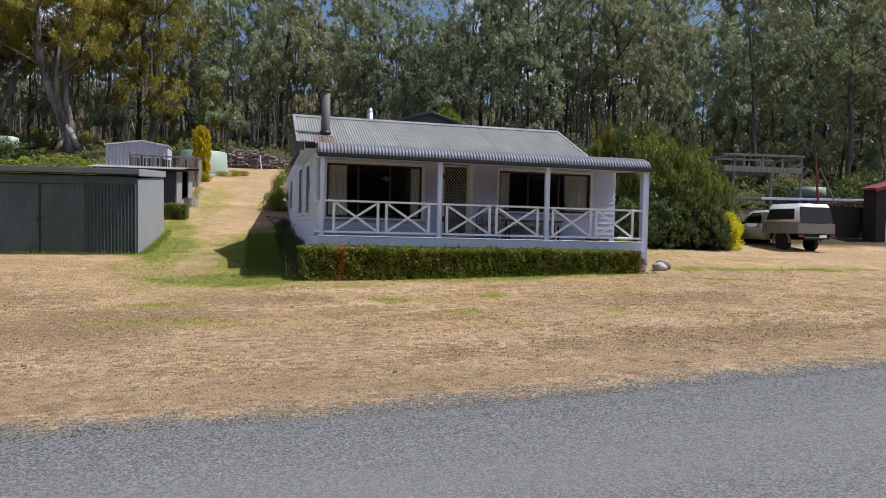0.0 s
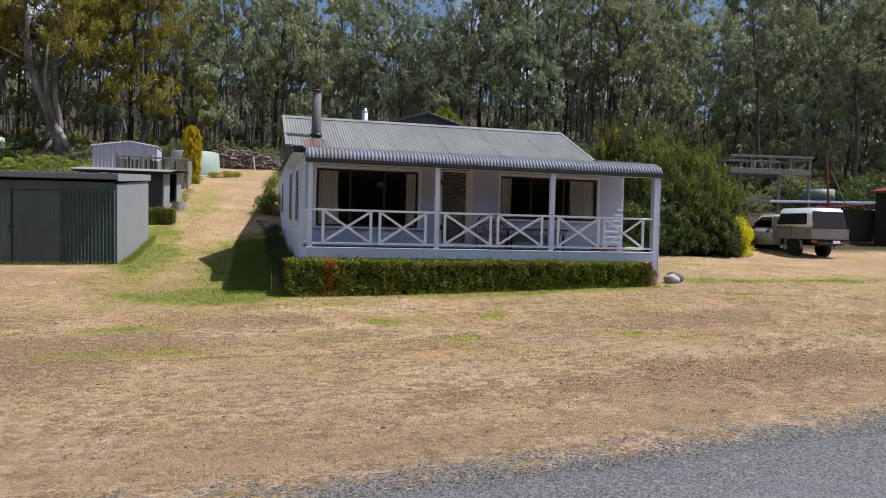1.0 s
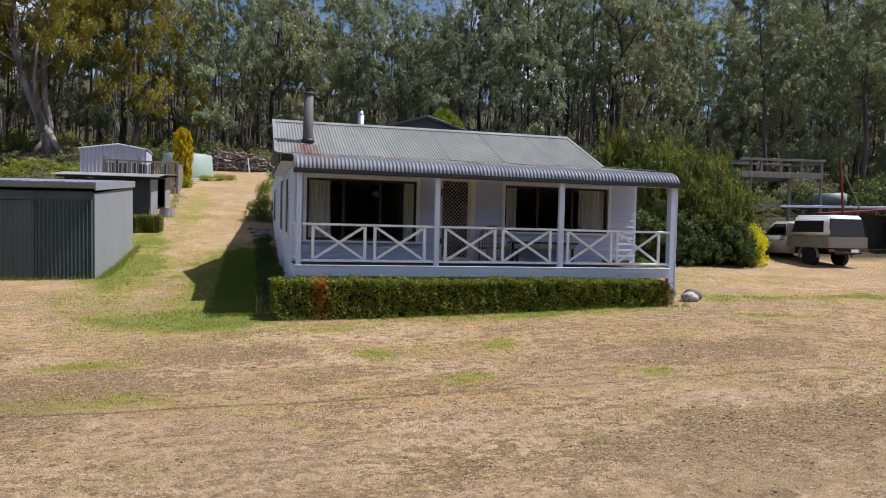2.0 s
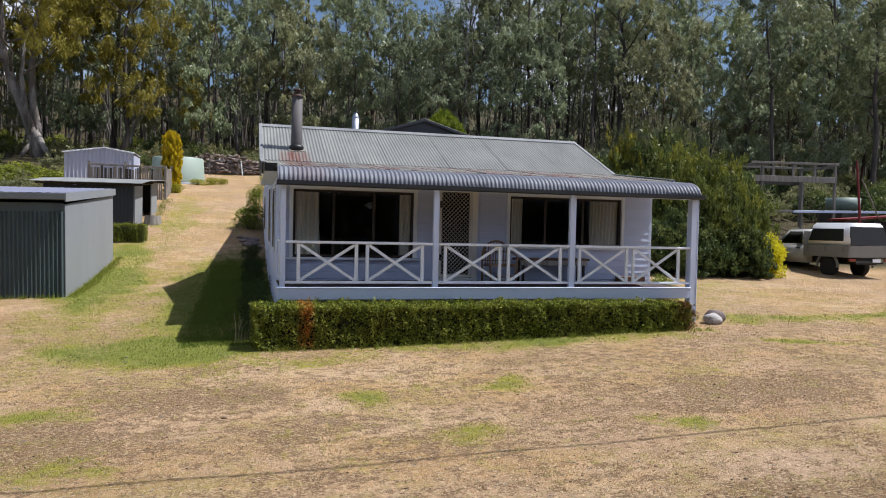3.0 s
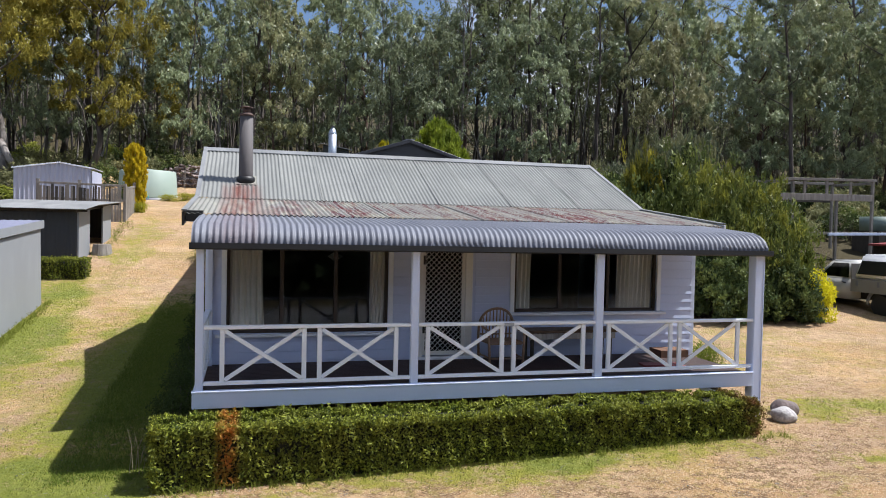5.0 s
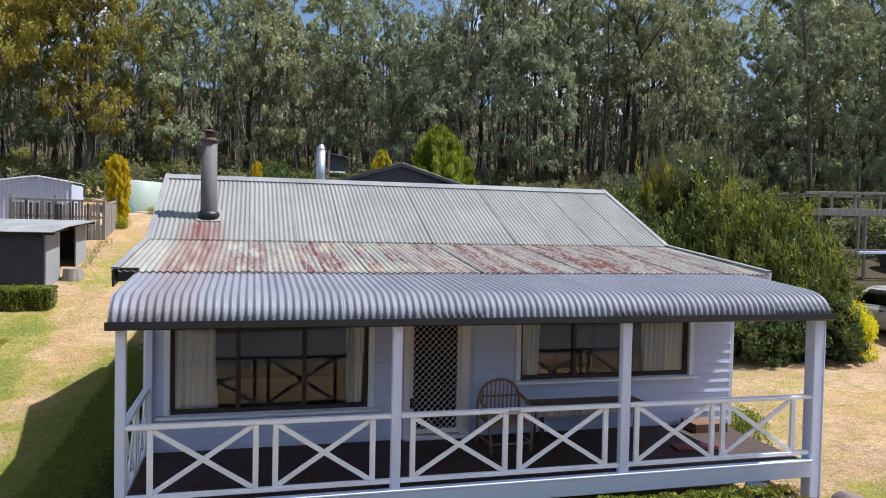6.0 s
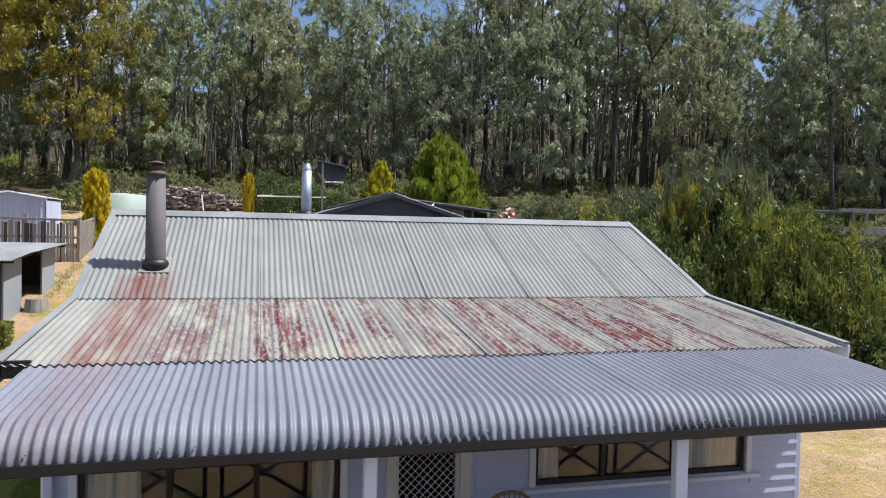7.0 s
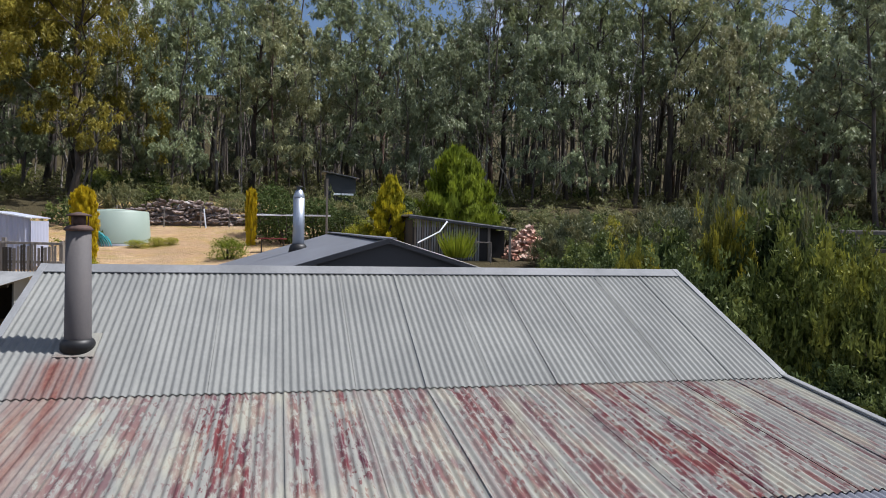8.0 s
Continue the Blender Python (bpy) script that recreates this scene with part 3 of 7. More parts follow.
def roof_sheets(parent, x0, x1, width, line, material, base, seed, lap=0.008, amp=0.0105, lip=0.014):
    rng = random.Random(seed)
    x, k = x0, 0
    while x < x1 - 0.05:
        e = min(x + width, x1)
        if x1 - e < 0.15:
            e = x1
        d = rng.uniform(-0.012, 0.012)
        ln = [(y + (d if j == 0 else 0), z) for j, (y, z) in enumerate(line)]
        part("roof_sheet", corrugated(x - 0.02, e + 0.02, ln, amp=amp, lift=base, lap=lap if k else 0.0, lip=lip), material, parent, "", True, False)
        x, k = e, k + 1


bull = [(-0.075 + 0.42 * (1 - math.cos(t)), 2.925 + 0.27 * math.sin(t)) for t in np.linspace(0, 1.42, 13)]
bull = [(y, z) for y, z in bull] + [(0.9, 3.245), (1.70, 3.306)]
verandah_roof = part("verandah_roof", MB().prism([(0.5, 3.16), (1.7, 3.30), (1.7, 3.24), (0.5, 3.10)], "x", 0.02, 0.06), GREYWOOD, house, "bullnose verandah roof of bluish corrugated iron")
roof_sheets(verandah_roof, -0.03, 8.77, 0.80, bull, ROOF_BULL, 0.0, 3, 0.002, 0.0135)
main_roof = part("main_roof", MB().beam((-0.28, 7.31, 4.80), (9.21, 7.31, 4.80), 0.05, 0.03), SHED_ROOF, house, "low-pitched main roof of old corrugated iron")
roof_sheets(main_roof, -0.265, 9.2, 0.795, [(1.66, 3.308), (3.2, 3.485), (4.70, 3.655)], ROOF_LOW, 0.013, 5, 0.008, 0.0115, 0.0)
roof_sheets(main_roof, -0.265, 9.2, 0.795, [(4.57, 3.64), (5.9, 4.225), (7.30, 4.835)], ROOF_UP, 0.028, 7, 0.008, 0.0105, 0.0)
part("roof_sheet", corrugated(-0.265, 9.2, [(7.32, 4.835), (9.9, 3.70)], lift=0.02), ROOF_UP, main_roof, "", True, False)
part("ridge_cap", MB().prism([(7.10, 4.805), (7.31, 4.90), (7.52, 4.805), (7.52, 4.795), (7.31, 4.885), (7.10, 4.795)], "x", -0.29, 9.22), OLD_ZINC, main_roof)
for x in (-0.275, 9.205):
    s = 0.05 if x > 0 else -0.05
    for (ya, za), (yb, zb) in (((1.64, 3.335), (4.64, 3.665)), ((4.58, 3.66), (7.31, 4.865))):
        part("barge_cap", MB().beam((x, ya, za + 0.03), (x, yb, zb + 0.03), 0.09, 0.022, 0.004), OLD_ZINC, main_roof)
        part("barge_board", MB().beam((x + s * 0.4, ya, za - 0.10), (x + s * 0.4, yb, zb - 0.10), 0.03, 0.21, 0.004), GUTTER if x < 0 else WHITE, main_roof)
part("fascia", MB().beam((-0.25, 1.70, 3.28), (0.0, 1.70, 3.28), 0.03, 0.17), GUTTER, main_roof)
part("eave_lining", MB().box(-0.255, 1.72, 3.19, 0.05, 7.2, 3.20), WHITE, main_roof)

# screws along the bullnose
k = 0
x = 0.2
while x < 8.7:
    for zz in (2.99,):
        part("roof_screw", MB().tube([(x, -0.092, zz), (x, -0.075, zz)], [0.008, 0.009], 6), CHROME, verandah_roof)
    x += 0.0832 * (11 if k % 2 else 3)
    k += 1

# flue on the front slope
chimney = thing("chimney", (0.61, 5.43, 4.05), "grey metal chimney flue with a rusty cowl", "chimney")
cx, cy = 0.61, 5.43
part("pipe", MB().tube([(cx, cy, 3.9), (cx, cy, 4.2), (cx, cy, 5.38)], [0.145, 0.143, 0.132], 24), painted("grey_flue_paint", (0.10, 0.093, 0.095), (0.15, 0.125, 0.11), 0.75), chimney, "", True)
part("collar", MB().tube([(cx, cy, 4.0), (cx, cy, 4.10), (cx, cy, 4.14), (cx, cy, 4.15)], [0.19, 0.185, 0.165, 0.14], 24), BLACK, chimney, "black rubber flashing", True)
part("flashing", MB().prism([(5.22, 3.975), (5.66, 4.175), (5.66, 4.165), (5.22, 3.965)], "x", 0.40, 0.82), ROOF_LOW, chimney, "rust-stained flashing sheet")
rusty = timber("rusty_cowl", (0.122, 0.068, 0.053), (0.038, 0.027, 0.023))
part("cowl_cone", MB().tube([(cx, cy, 5.37), (cx, cy, 5.385), (cx, cy, 5.42), (cx, cy, 5.44)], [0.135, 0.16, 0.13, 0.09], 20), rusty, chimney, "", True)
part("cowl_neck", MB().tube([(cx, cy, 5.42), (cx, cy, 5.54)], [0.075, 0.075], 16), rusty, chimney, "", True)
part("cowl_cap", MB().tube([(cx, cy, 5.54), (cx, cy, 5.555), (cx, cy, 5.585)], [0.13, 0.13, 0.02], 20), rusty, chimney, "", True)
for t in range(3):
    a = t * 2.1
    part("cowl_strut", MB().beam((cx + 0.1 * math.cos(a), cy + 0.1 * math.sin(a), 5.42), (cx + 0.1 * math.cos(a), cy + 0.1 * math.sin(a), 5.55), 0.015, 0.008, 0.001, (0, 1, 0)), rusty, chimney)

# rear wing with its own low gable
WX, WZ = 4.47, 5.30
wing = part("rear_roof", MB().prism([(WX - 1.9, WZ - 0.6), (WX, WZ - 0.03), (WX + 1.9, WZ - 0.6), (WX + 1.9, WZ - 0.9), (WX - 1.9, WZ - 0.9)], "y", 7.50, 7.56), DARK_STEEL, house, "charcoal gable of the rear wing")
for s, mat in ((-1, GREY_STEEL), (1, DARK_STEEL)):
    m = MB()
    x1 = WX + s * 4.50
    m.prism([(WX, WZ), (x1, WZ - 4.50 * 0.305), (x1, WZ - 0.03 - 4.50 * 0.305), (WX, WZ - 0.03)], "y", 7.42, 19.9)
    part("roof_slope", m, mat, wing)
    part("rake_cap", MB().beam((WX, 7.40, WZ - 0.01), (WX + s * 2.0, 7.40, WZ - 0.01 - 2.0 * 0.305), 0.05, 0.08), DARK_STEEL, wing)
part("ridge_cap", MB().beam((WX, 7.38, WZ + 0.02), (WX, 19.9, WZ + 0.02), 0.22, 0.03), GREY_STEEL, wing)
flue = thing("flue", (3.29, 13.8, 4.95), "bright galvanised flue with a conical cap on the rear roof", "chimney")
part("pipe", MB().tube([(3.29, 13.8, 4.87), (3.29, 13.8, 6.15)], [0.135, 0.135], 24), CHROME, flue, "", True)
part("cap", MB().tube([(3.29, 13.8, 6.15), (3.29, 13.8, 6.17), (3.29, 13.8, 6.33), (3.29, 13.8, 6.34), (3.29, 13.8, 6.40)], [0.135, 0.14, 0.075, 0.05, 0.05], 24), CHROME, flue, "", True)
part("cap_lid", MB().tube([(3.29, 13.8, 6.41), (3.29, 13.8, 6.43)], [0.09, 0.08], 16), BLACK, flue)
part("boot", MB().tube([(3.29, 13.8, 4.85), (3.29, 13.8, 5.03), (3.29, 13.8, 5.08)], [0.24, 0.19, 0.14], 20), BLACK, flue, "", True)


# ---------------- sheds beside the track ----------------
def ribbed(x0, x1, z0, z1, at, axis="y", out=-1, pitch=0.11, depth=0.014, top=None):
    """A wall sheet with rounded vertical ribs; top(x) may give a sloping head."""
    n_pts = max(3, round((x1 - x0) / pitch * 10))
    outline = []
    for k in range(n_pts + 1):
        u = x0 + (x1 - x0) * k / n_pts
        outline.append((u, 0.5 + 0.5 * math.sin(math.tau * (u - x0) / pitch)))
    vs, n = [], len(outline)
    for z in (0, 1):
        for u, d in outline:
            h = (top(u) if top else z1) if z else z0
            p = at + out * d * depth
            vs.append((u, p, h) if axis == "y" else (p, u, h))
    return MB().add(vs, [(k, k + 1, k + 1 + n, k + n) for k in range(n - 1)])


EDGE_GREY = painted("mid_grey_edge_paint", (0.15, 0.17, 0.175), (0.10, 0.11, 0.11), 0.55)
shed = thing("shed", (-4.87, 5.9, 0.1), "low grey-green garage shed with double doors and a flat iron roof", "shed")
SX0, SX1, SY0, SY1 = -12.4, -4.87, 5.90, 12.4
part("wall", MB().prism([(SY0 + 0.035, 0.0), (SY1, 0.3), (SY1, 2.98), (SY0 + 0.035, 2.52)], "x", SX1 - 0.06, SX1), SHED_GREY, shed, "smooth pale grey side wall")
part("wall", MB().prism([(SY0, -0.2), (SY1, 0.1), (SY1, 2.98), (SY0, 2.52)], "x", SX0, SX0 + 0.06), SHED_GREY, shed)
part("wall", MB().box(SX0 + 0.06, SY1 - 0.06, 0.0, SX1 - 0.06, SY1, 3.0), SHED_DARK, shed)
part("header", MB().box(SX0, SY0 + 0.03, 2.32, SX1 - 0.061, SY0 + 0.09, 2.56), SHED_DARK, shed)
part("wall", ribbed(-6.3, SX1 - 0.01, 0.02, 2.34, SY0 + 0.035, "y", -1, 0.095, 0.052), SHED_DARK, shed, "ribbed dark front sheet")
for a, b in ((-7.53, -6.32), (-9.5, -7.55), (-11.4, -9.52)):
    leaf = part("door", ribbed(a, b, 0.02 + 0.01 * (a + 7), 2.30, SY0 + 0.02), SHED_DARK, shed, "dark ribbed double door")
    part("door_frame", MB().box(a, SY0 + 0.04, 0.05, b, SY0 + 0.07, 2.30), SHED_DARK, leaf)
part("door_gap", MB().box(-7.56, SY0 - 0.004, 0.05, -7.51, SY0 + 0.01, 2.31), BLACK, shed, "dark gap between the door leaves")
part("door_handle", MB().beam((-7.62, SY0 - 0.02, 1.28), (-7.44, SY0 - 0.02, 1.30), 0.03, 0.03).beam((-7.60, SY0 - 0.02, 1.14), (-7.60, SY0 - 0.02, 1.34), 0.03, 0.02, 0.002, (0, 1, 0)), BLACK, shed, "black latch and chain")
part("corner_post", MB().beam((SX1 - 0.035, SY0 + 0.05, 0.0), (SX1 - 0.035, SY0 + 0.05, 2.5), 0.045, 0.05, 0.004, (0, 1, 0)), SHED_DARK, shed)
roof = part("roof", corrugated(SX0 - 0.12, SX1 + 0.06, [(SY0 - 0.16, 2.80), (SY1 + 0.12, 3.21)], 0.2, 0.006, 0, 6), FLAT_ROOF, shed, "flat zinc sheet roof", True, False)
part("fascia", MB().beam((SX0 - 0.1, SY0 - 0.165, 2.71), (SX1 + 0.045, SY0 - 0.165, 2.71), 0.05, 0.15), EDGE_GREY, roof, "grey front gutter board")
part("fascia", MB().beam((SX1 + 0.05, SY0 - 0.17, 2.69), (SX1 + 0.05, SY1 + 0.12, 3.10), 0.03, 0.22), SHED_GREY, roof, "pale grey barge board")
part("roof_deck", MB().prism([(SY0 - 0.12, 2.62), (SY1 + 0.1, 3.03), (SY1 + 0.1, 3.17), (SY0 - 0.12, 2.76)], "x", SX0 - 0.05, SX1 + 0.03), DARKWOOD, roof)

shed.matrix_basis = Matrix.Translation((-4.87, 5.9, 0.045)) @ Matrix.Rotation(-0.013, 4, "Y")

barn = thing("open_shed", (-4.86, 16.9, 1.8), "small open-sided shed with dark walls and a curling iron roof", "shed")
BX, BY0, BY1 = -4.86, 16.9, 20.7
part("wall", ribbed(-8.2, BX - 0.06, 1.6, 3.44, BY0, pitch=0.14, depth=0.012), BARN_DARK, barn, "dark grey-green front wall")
part("wall", MB().box(-8.2, BY0 + 0.02, 1.6, BX - 0.07, BY0 + 0.06, 3.44), BARN_DARK, barn)
part("wall", MB().prism([(BY0, 1.6), (BY0 + 1.2, 1.7), (BY0 + 1.2, 3.56), (BY0, 3.46)], "x", BX - 0.05, BX), SHED_GREY, barn, "pale grey side panel")
part("wall", MB().prism([(BY1 - 1.05, 2.1), (BY1, 2.3), (BY1, 3.8), (BY1 - 1.05, 3.7)], "x", BX - 0.05, BX), SHED_GREY, barn, "pale grey side panel")
part("wall", MB().box(-8.2, BY1 - 0.05, 2.0, BX - 0.06, BY1, 3.8), DARKWOOD, barn)
part("wall", MB().box(-8.2, BY0 + 0.07, 1.7, -8.12, BY1 - 0.06, 3.6), BARN_DARK, barn)
broof = part("roof", corrugated(-8.55, BX + 0.38, [(BY0 - 0.4, 3.55), (BY0 + 0.9, 3.72), (BY0 + 2.2, 3.80), (BY1 + 0.25, 3.93)], 0.083, 0.014, 0, 6), OLD_ZINC, barn, "weathered corrugated iron roof", True, False)
for yy, zz in ((BY0 - 0.1, 3.50), (18.6, 3.68), (BY1, 3.84)):
    part("purlin", MB().beam((-8.45, yy, zz), (BX + 0.3, yy, zz), 0.06, 0.08), DARKWOOD, broof)
part("rafter", MB().beam((BX - 0.03, BY0 - 0.25, 3.48), (BX - 0.03, BY1 + 0.1, 3.82), 0.05, 0.10), DARKWOOD, broof)
barn.matrix_basis = Matrix.Translation((BX, BY0, 1.8)) @ Matrix.Rotation(-0.097, 4, "Z")
stump = single("tree_stump", MB().tube([(-4.35, 18.15, gz(-4.35, 18.15) - 0.1), (-4.35, 18.15, 2.2), (-4.35, 18.15, 2.34)], [0.36, 0.32, 0.30], 14), GREYWOOD, "grey sawn log beside the open shed", "log", smooth=False)

store = thing("garden_shed", (-7.9, 28.4, 3.7), "pale blue ribbed steel garden shed with a low gable", "shed")


def store_top(x):
    return 5.82 - abs(x + 7.75) * 0.155


part("wall", ribbed(-9.65, -6.4, 3.5, 5.5, 27.0, pitch=0.19, depth=0.05, top=store_top), SHED_BLUE, store, "pale blue ribbed front wall")
part("wall", ribbed(27.0, 29.2, 3.5, 5.5, -6.4, "x", 1, 0.19, 0.05), SHED_BLUE, store)
part("wall", MB().box(-9.66, 27.05, 3.4, -9.60, 29.2, 5.5), SHED_BLUE, store)
part("wall", MB().box(-9.6, 29.14, 3.4, -6.4, 29.2, 5.5), SHED_BLUE, store)
for s in (-1, 1):
    xe = -7.75 + s * (1.98 if s < 0 else 1.43)
    part("roof_slope", MB().prism([(-7.75, 5.85), (xe, store_top(xe) + 0.03), (xe, store_top(xe)), (-7.75, 5.82)], "y", 26.9, 29.3), SHED_BLUE, store)
part("edge_trim", MB().beam((-9.73, 26.92, store_top(-9.73) + 0.0), (-7.75, 26.92, 5.83), 0.05, 0.06), WHITE, store)
part("edge_trim", MB().beam((-7.75, 26.92, 5.83), (-6.32, 26.92, store_top(-6.32)), 0.05, 0.06), WHITE, store)

fence = thing("fence", (-6.1, 24.0, 3.2), "weathered grey paling fence of a small yard", "fence")
rng = random.Random(2)
for x in (-7.9, -6.3, -4.5):
    part("post", MB().beam((x, 24.02, 3.0), (x, 24.02, 4.85 + rng.uniform(-0.05, 0.06)), 0.12, 0.12, 0.01, (0, 1, 0)), GREYWOOD, fence)
for z in (4.75, 4.1):
    part("rail", MB().beam((-7.95, 23.95, z), (-4.45, 23.95, z - 0.04), 0.05, 0.09), GREYWOOD, fence)
x = -7.85
while x < -4.6:
    w = rng.uniform(0.07, 0.11)
    part("paling", MB().beam((x, 23.91 + rng.uniform(0, 0.01), 3.0), (x + rng.uniform(-0.02, 0.02), 23.91, 4.66 + rng.uniform(-0.12, 0.06)), w, 0.018, 0.003, (0, 1, 0)), GREYWOOD if rng.random() < 0.6 else DARKWOOD, fence)
    x += w + rng.uniform(0.008, 0.032)
y = 24.15
while y < 26.6:
    part("paling", MB().beam((-4.47, y, 3.2), (-4.47, y, 4.7 + rng.uniform(-0.1, 0.08)), 0.018, 0.09, 0.003, (0, 1, 0)), GREYWOOD, fence)
    y += rng.uniform(0.11, 0.15)
part("rail", MB().beam((-4.5, 24.1, 4.6), (-4.5, 26.7, 4.8), 0.05, 0.09), GREYWOOD, fence)
part("post", MB().beam((-4.5, 26.7, 3.3), (-4.5, 26.7, 5.0), 0.12, 0.12, 0.01, (0, 1, 0)), GREYWOOD, fence)

# ---------------- behind the house ----------------
tank = thing("water_tank", (-4.85, 34.4, 4.4), "round pale green plastic rainwater tank", "tank")
part("drum", MB().tube([(-4.85, 34.4, 4.42), (-4.85, 34.4, 4.55), (-4.85, 34.4, 6.02), (-4.85, 34.4, 6.06)], [1.60, 1.60, 1.50, 1.46], 40), TANK, tank, "", True)
part("lid", MB().tube([(-4.85, 34.4, 6.06), (-4.85, 34.4, 6.14), (-4.85, 34.4, 6.16)], [1.46, 0.5, 0.3], 40), TANK, tank, "", True)
part("base_ring", MB().tube([(-4.85, 34.4, 4.2), (-4.85, 34.4, 4.5)], [1.63, 1.63], 40), GREY_STEEL, tank, "", True)
hose = single("garden_hose", MB().tube([(-5.15 + 0.26 * math.cos(t * 1.9) + 0.03 * t, 31.7 + 0.05 * math.sin(t), 4.40 + 0.72 * abs(math.sin(t * 0.95))) for t in np.linspace(0, 14, 90)], [0.018] * 90, 6), TEAL, "coiled teal garden hose hung by the water tank", "hose", smooth=True)

# dry stone wall of loose rocks
rock_mat = Mat("brown_field_stone", (0.152, 0.114, 0.099), 0.9)
rock_n = rock_mat.noise(5, rock_mat.local(), 5)
rock_c = rock_mat.mix(rock_mat.random(), (0.152, 0.114, 0.106), (0.350, 0.274, 0.243))
rock_mat.color(rock_mat.mix(rock_mat.math("MULTIPLY", rock_n, 0.6), rock_c, (0.114, 0.099, 0.091))).bump(rock_n, 0.6, 0.03)
ROCK = rock_mat.m


def rock_mesh(seed, name="stone"):
    r = random.Random(seed)
    bm = bmesh.new()
    bmesh.ops.create_icosphere(bm, subdivisions=1, radius=0.5)
    for v in bm.verts:
        v.co = v.co * r.uniform(0.75, 1.2)
        v.co.z *= 0.7
    me = bpy.data.meshes.new(name)
    bm.to_mesh(me)
    bm.free()
    me.materials.append(ROCK)
    return me


STONES = [rock_mesh(s) for s in range(6)]
rng = random.Random(21)
stone_wall = thing("stone_wall", (-2.2, 39.0, 5.4), "low tumbledown wall of brown field stones", "stone wall")
for n in range(300):
    u = rng.random()
    x = -5.2 + 7.6 * u
    top = 1.35 * (0.45 + 0.55 * math.sin(math.pi * min(1, u * 1.25 + 0.05))) if u < 0.7 else 0.5
    h = rng.random()
    s = rng.uniform(0.20, 0.40)
    o = part("stone", rng.choice(STONES), None, stone_wall)
    o.matrix_basis = Matrix.Translation((x, 38.66 + 0.22 * h + rng.gauss(0, 0.07), gz(x, 39) + 0.05 + h * top)) @ Euler((rng.uniform(-0.5, 0.5), rng.uniform(-0.5, 0.5), rng.uniform(0, 6))).to_matrix().to_4x4() @ Matrix.Diagonal((s * 1.5, s * 1.1, s * 0.75, 1))
core = MB()
for k in range(18):
    xa, xb = -5.0 + 7.2 * k / 18, -5.0 + 7.2 * (k + 1) / 18
    ga, h = gz((xa + xb) / 2, 39.0), 0.95 * (0.45 + 0.55 * math.sin(math.pi * min(1, k / 18 * 1.25 + 0.05))) if k < 12 else 0.35
    core.prism([(38.80, ga - 0.1), (39.4, ga - 0.1), (39.2, ga + h), (38.98, ga + h)], "x", xa, xb + (0.002 if k % 2 else 0.0))
part("rubble_core", core, ROCK, stone_wall, "packed small rubble between the stones")
yard_fence = thing("wire_fence", (-1.5, 38.2, 5.3), "sagging wire fence on thin timber posts", "fence")
for x in (-5.6, -3.2, -1.3, 0.2, 1.3):
    part("post", MB().beam((x, 38.2, gz(x, 38.2) - 0.1), (x + 0.03, 38.2, gz(x, 38.2) + 1.15), 0.07, 0.07, 0.006, (0, 1, 0)), GREYWOOD, yard_fence)
for h in (0.35, 0.7, 1.05):
    part("wire", MB().tube([(x, 38.16, gz(x, 38.2) + h - 0.06 * abs(math.sin(x * 1.6))) for x in np.linspace(-5.8, 1.4, 24)], [0.008] * 24, 5), GREY_STEEL, yard_fence)
part("prop", MB().beam((-1.0, 38.0, gz(-1, 38)), (-1.12, 38.1, gz(-1, 38) + 1.05), 0.07, 0.05, 0.006, (0, 1, 0)), WHITE, yard_fence, "pale leaning prop")

woodshed = thing("wood_shed", (11.0, 28.5, 3.9), "dark slatted wood shed with a sloping iron roof", "shed")
for k in range(27):
    x = 8.75 + k * 0.112
    part("slat", MB().beam((x, 28.0, 3.75), (x, 28.0, 6.0 - (x - 8.6) * 0.105), 0.075, 0.025, 0.004, (0, 1, 0)), SHED_GREY if k % 3 else GREYWOOD, woodshed)
part("back_wall", MB().box(8.6, 30.4, 3.8, 13.2, 30.46, 5.6), DARKWOOD, woodshed)
part("back_wall", MB().box(8.6, 28.06, 3.8, 8.66, 30.4, 5.9), DARKWOOD, woodshed)
# black sheets stand in for the shade inside, behind slats and opening
part("shade_sheet", MB().box(8.66, 28.05, 3.8, 12.1, 28.08, 5.6), BLACK, woodshed)
part("shade_sheet", MB().box(12.2, 29.0, 3.6, 13.2, 29.05, 5.5), BLACK, woodshed)
for x in (12.15, 13.15):
    part("post", MB().beam((x, 28.0, 3.7), (x, 28.0, 5.66), 0.10, 0.10, 0.008, (0, 1, 0)), GREYWOOD, woodshed)
part("roof", MB().prism([(8.4, 6.14), (13.35, 5.62), (13.35, 5.56), (8.4, 6.08)], "y", 27.7, 30.7), SHED_ROOF, woodshed, "grey iron roof")
part("fascia", MB().beam((8.4, 27.7, 6.04), (13.3, 27.7, 5.53), 0.03, 0.12), DARK_STEEL, woodshed)
part("downpipe", MB().tube([(10.1, 27.6, 5.85), (9.7, 27.3, 5.4), (9.2, 27.2, 5.15), (8.7, 27.1, 4.9)], [0.035] * 4, 8), WHITE, woodshed, "white drain pipe")
part("rail", MB().beam((9.6, 27.5, 5.0), (12.1, 27.5, 4.95), 0.05, 0.05), GREYWOOD, woodshed)
part("rail_post", MB().beam((12.1, 27.5, 3.8), (12.1, 27.5, 4.97), 0.06, 0.06, 0.005, (0, 1, 0)), GREYWOOD, woodshed)

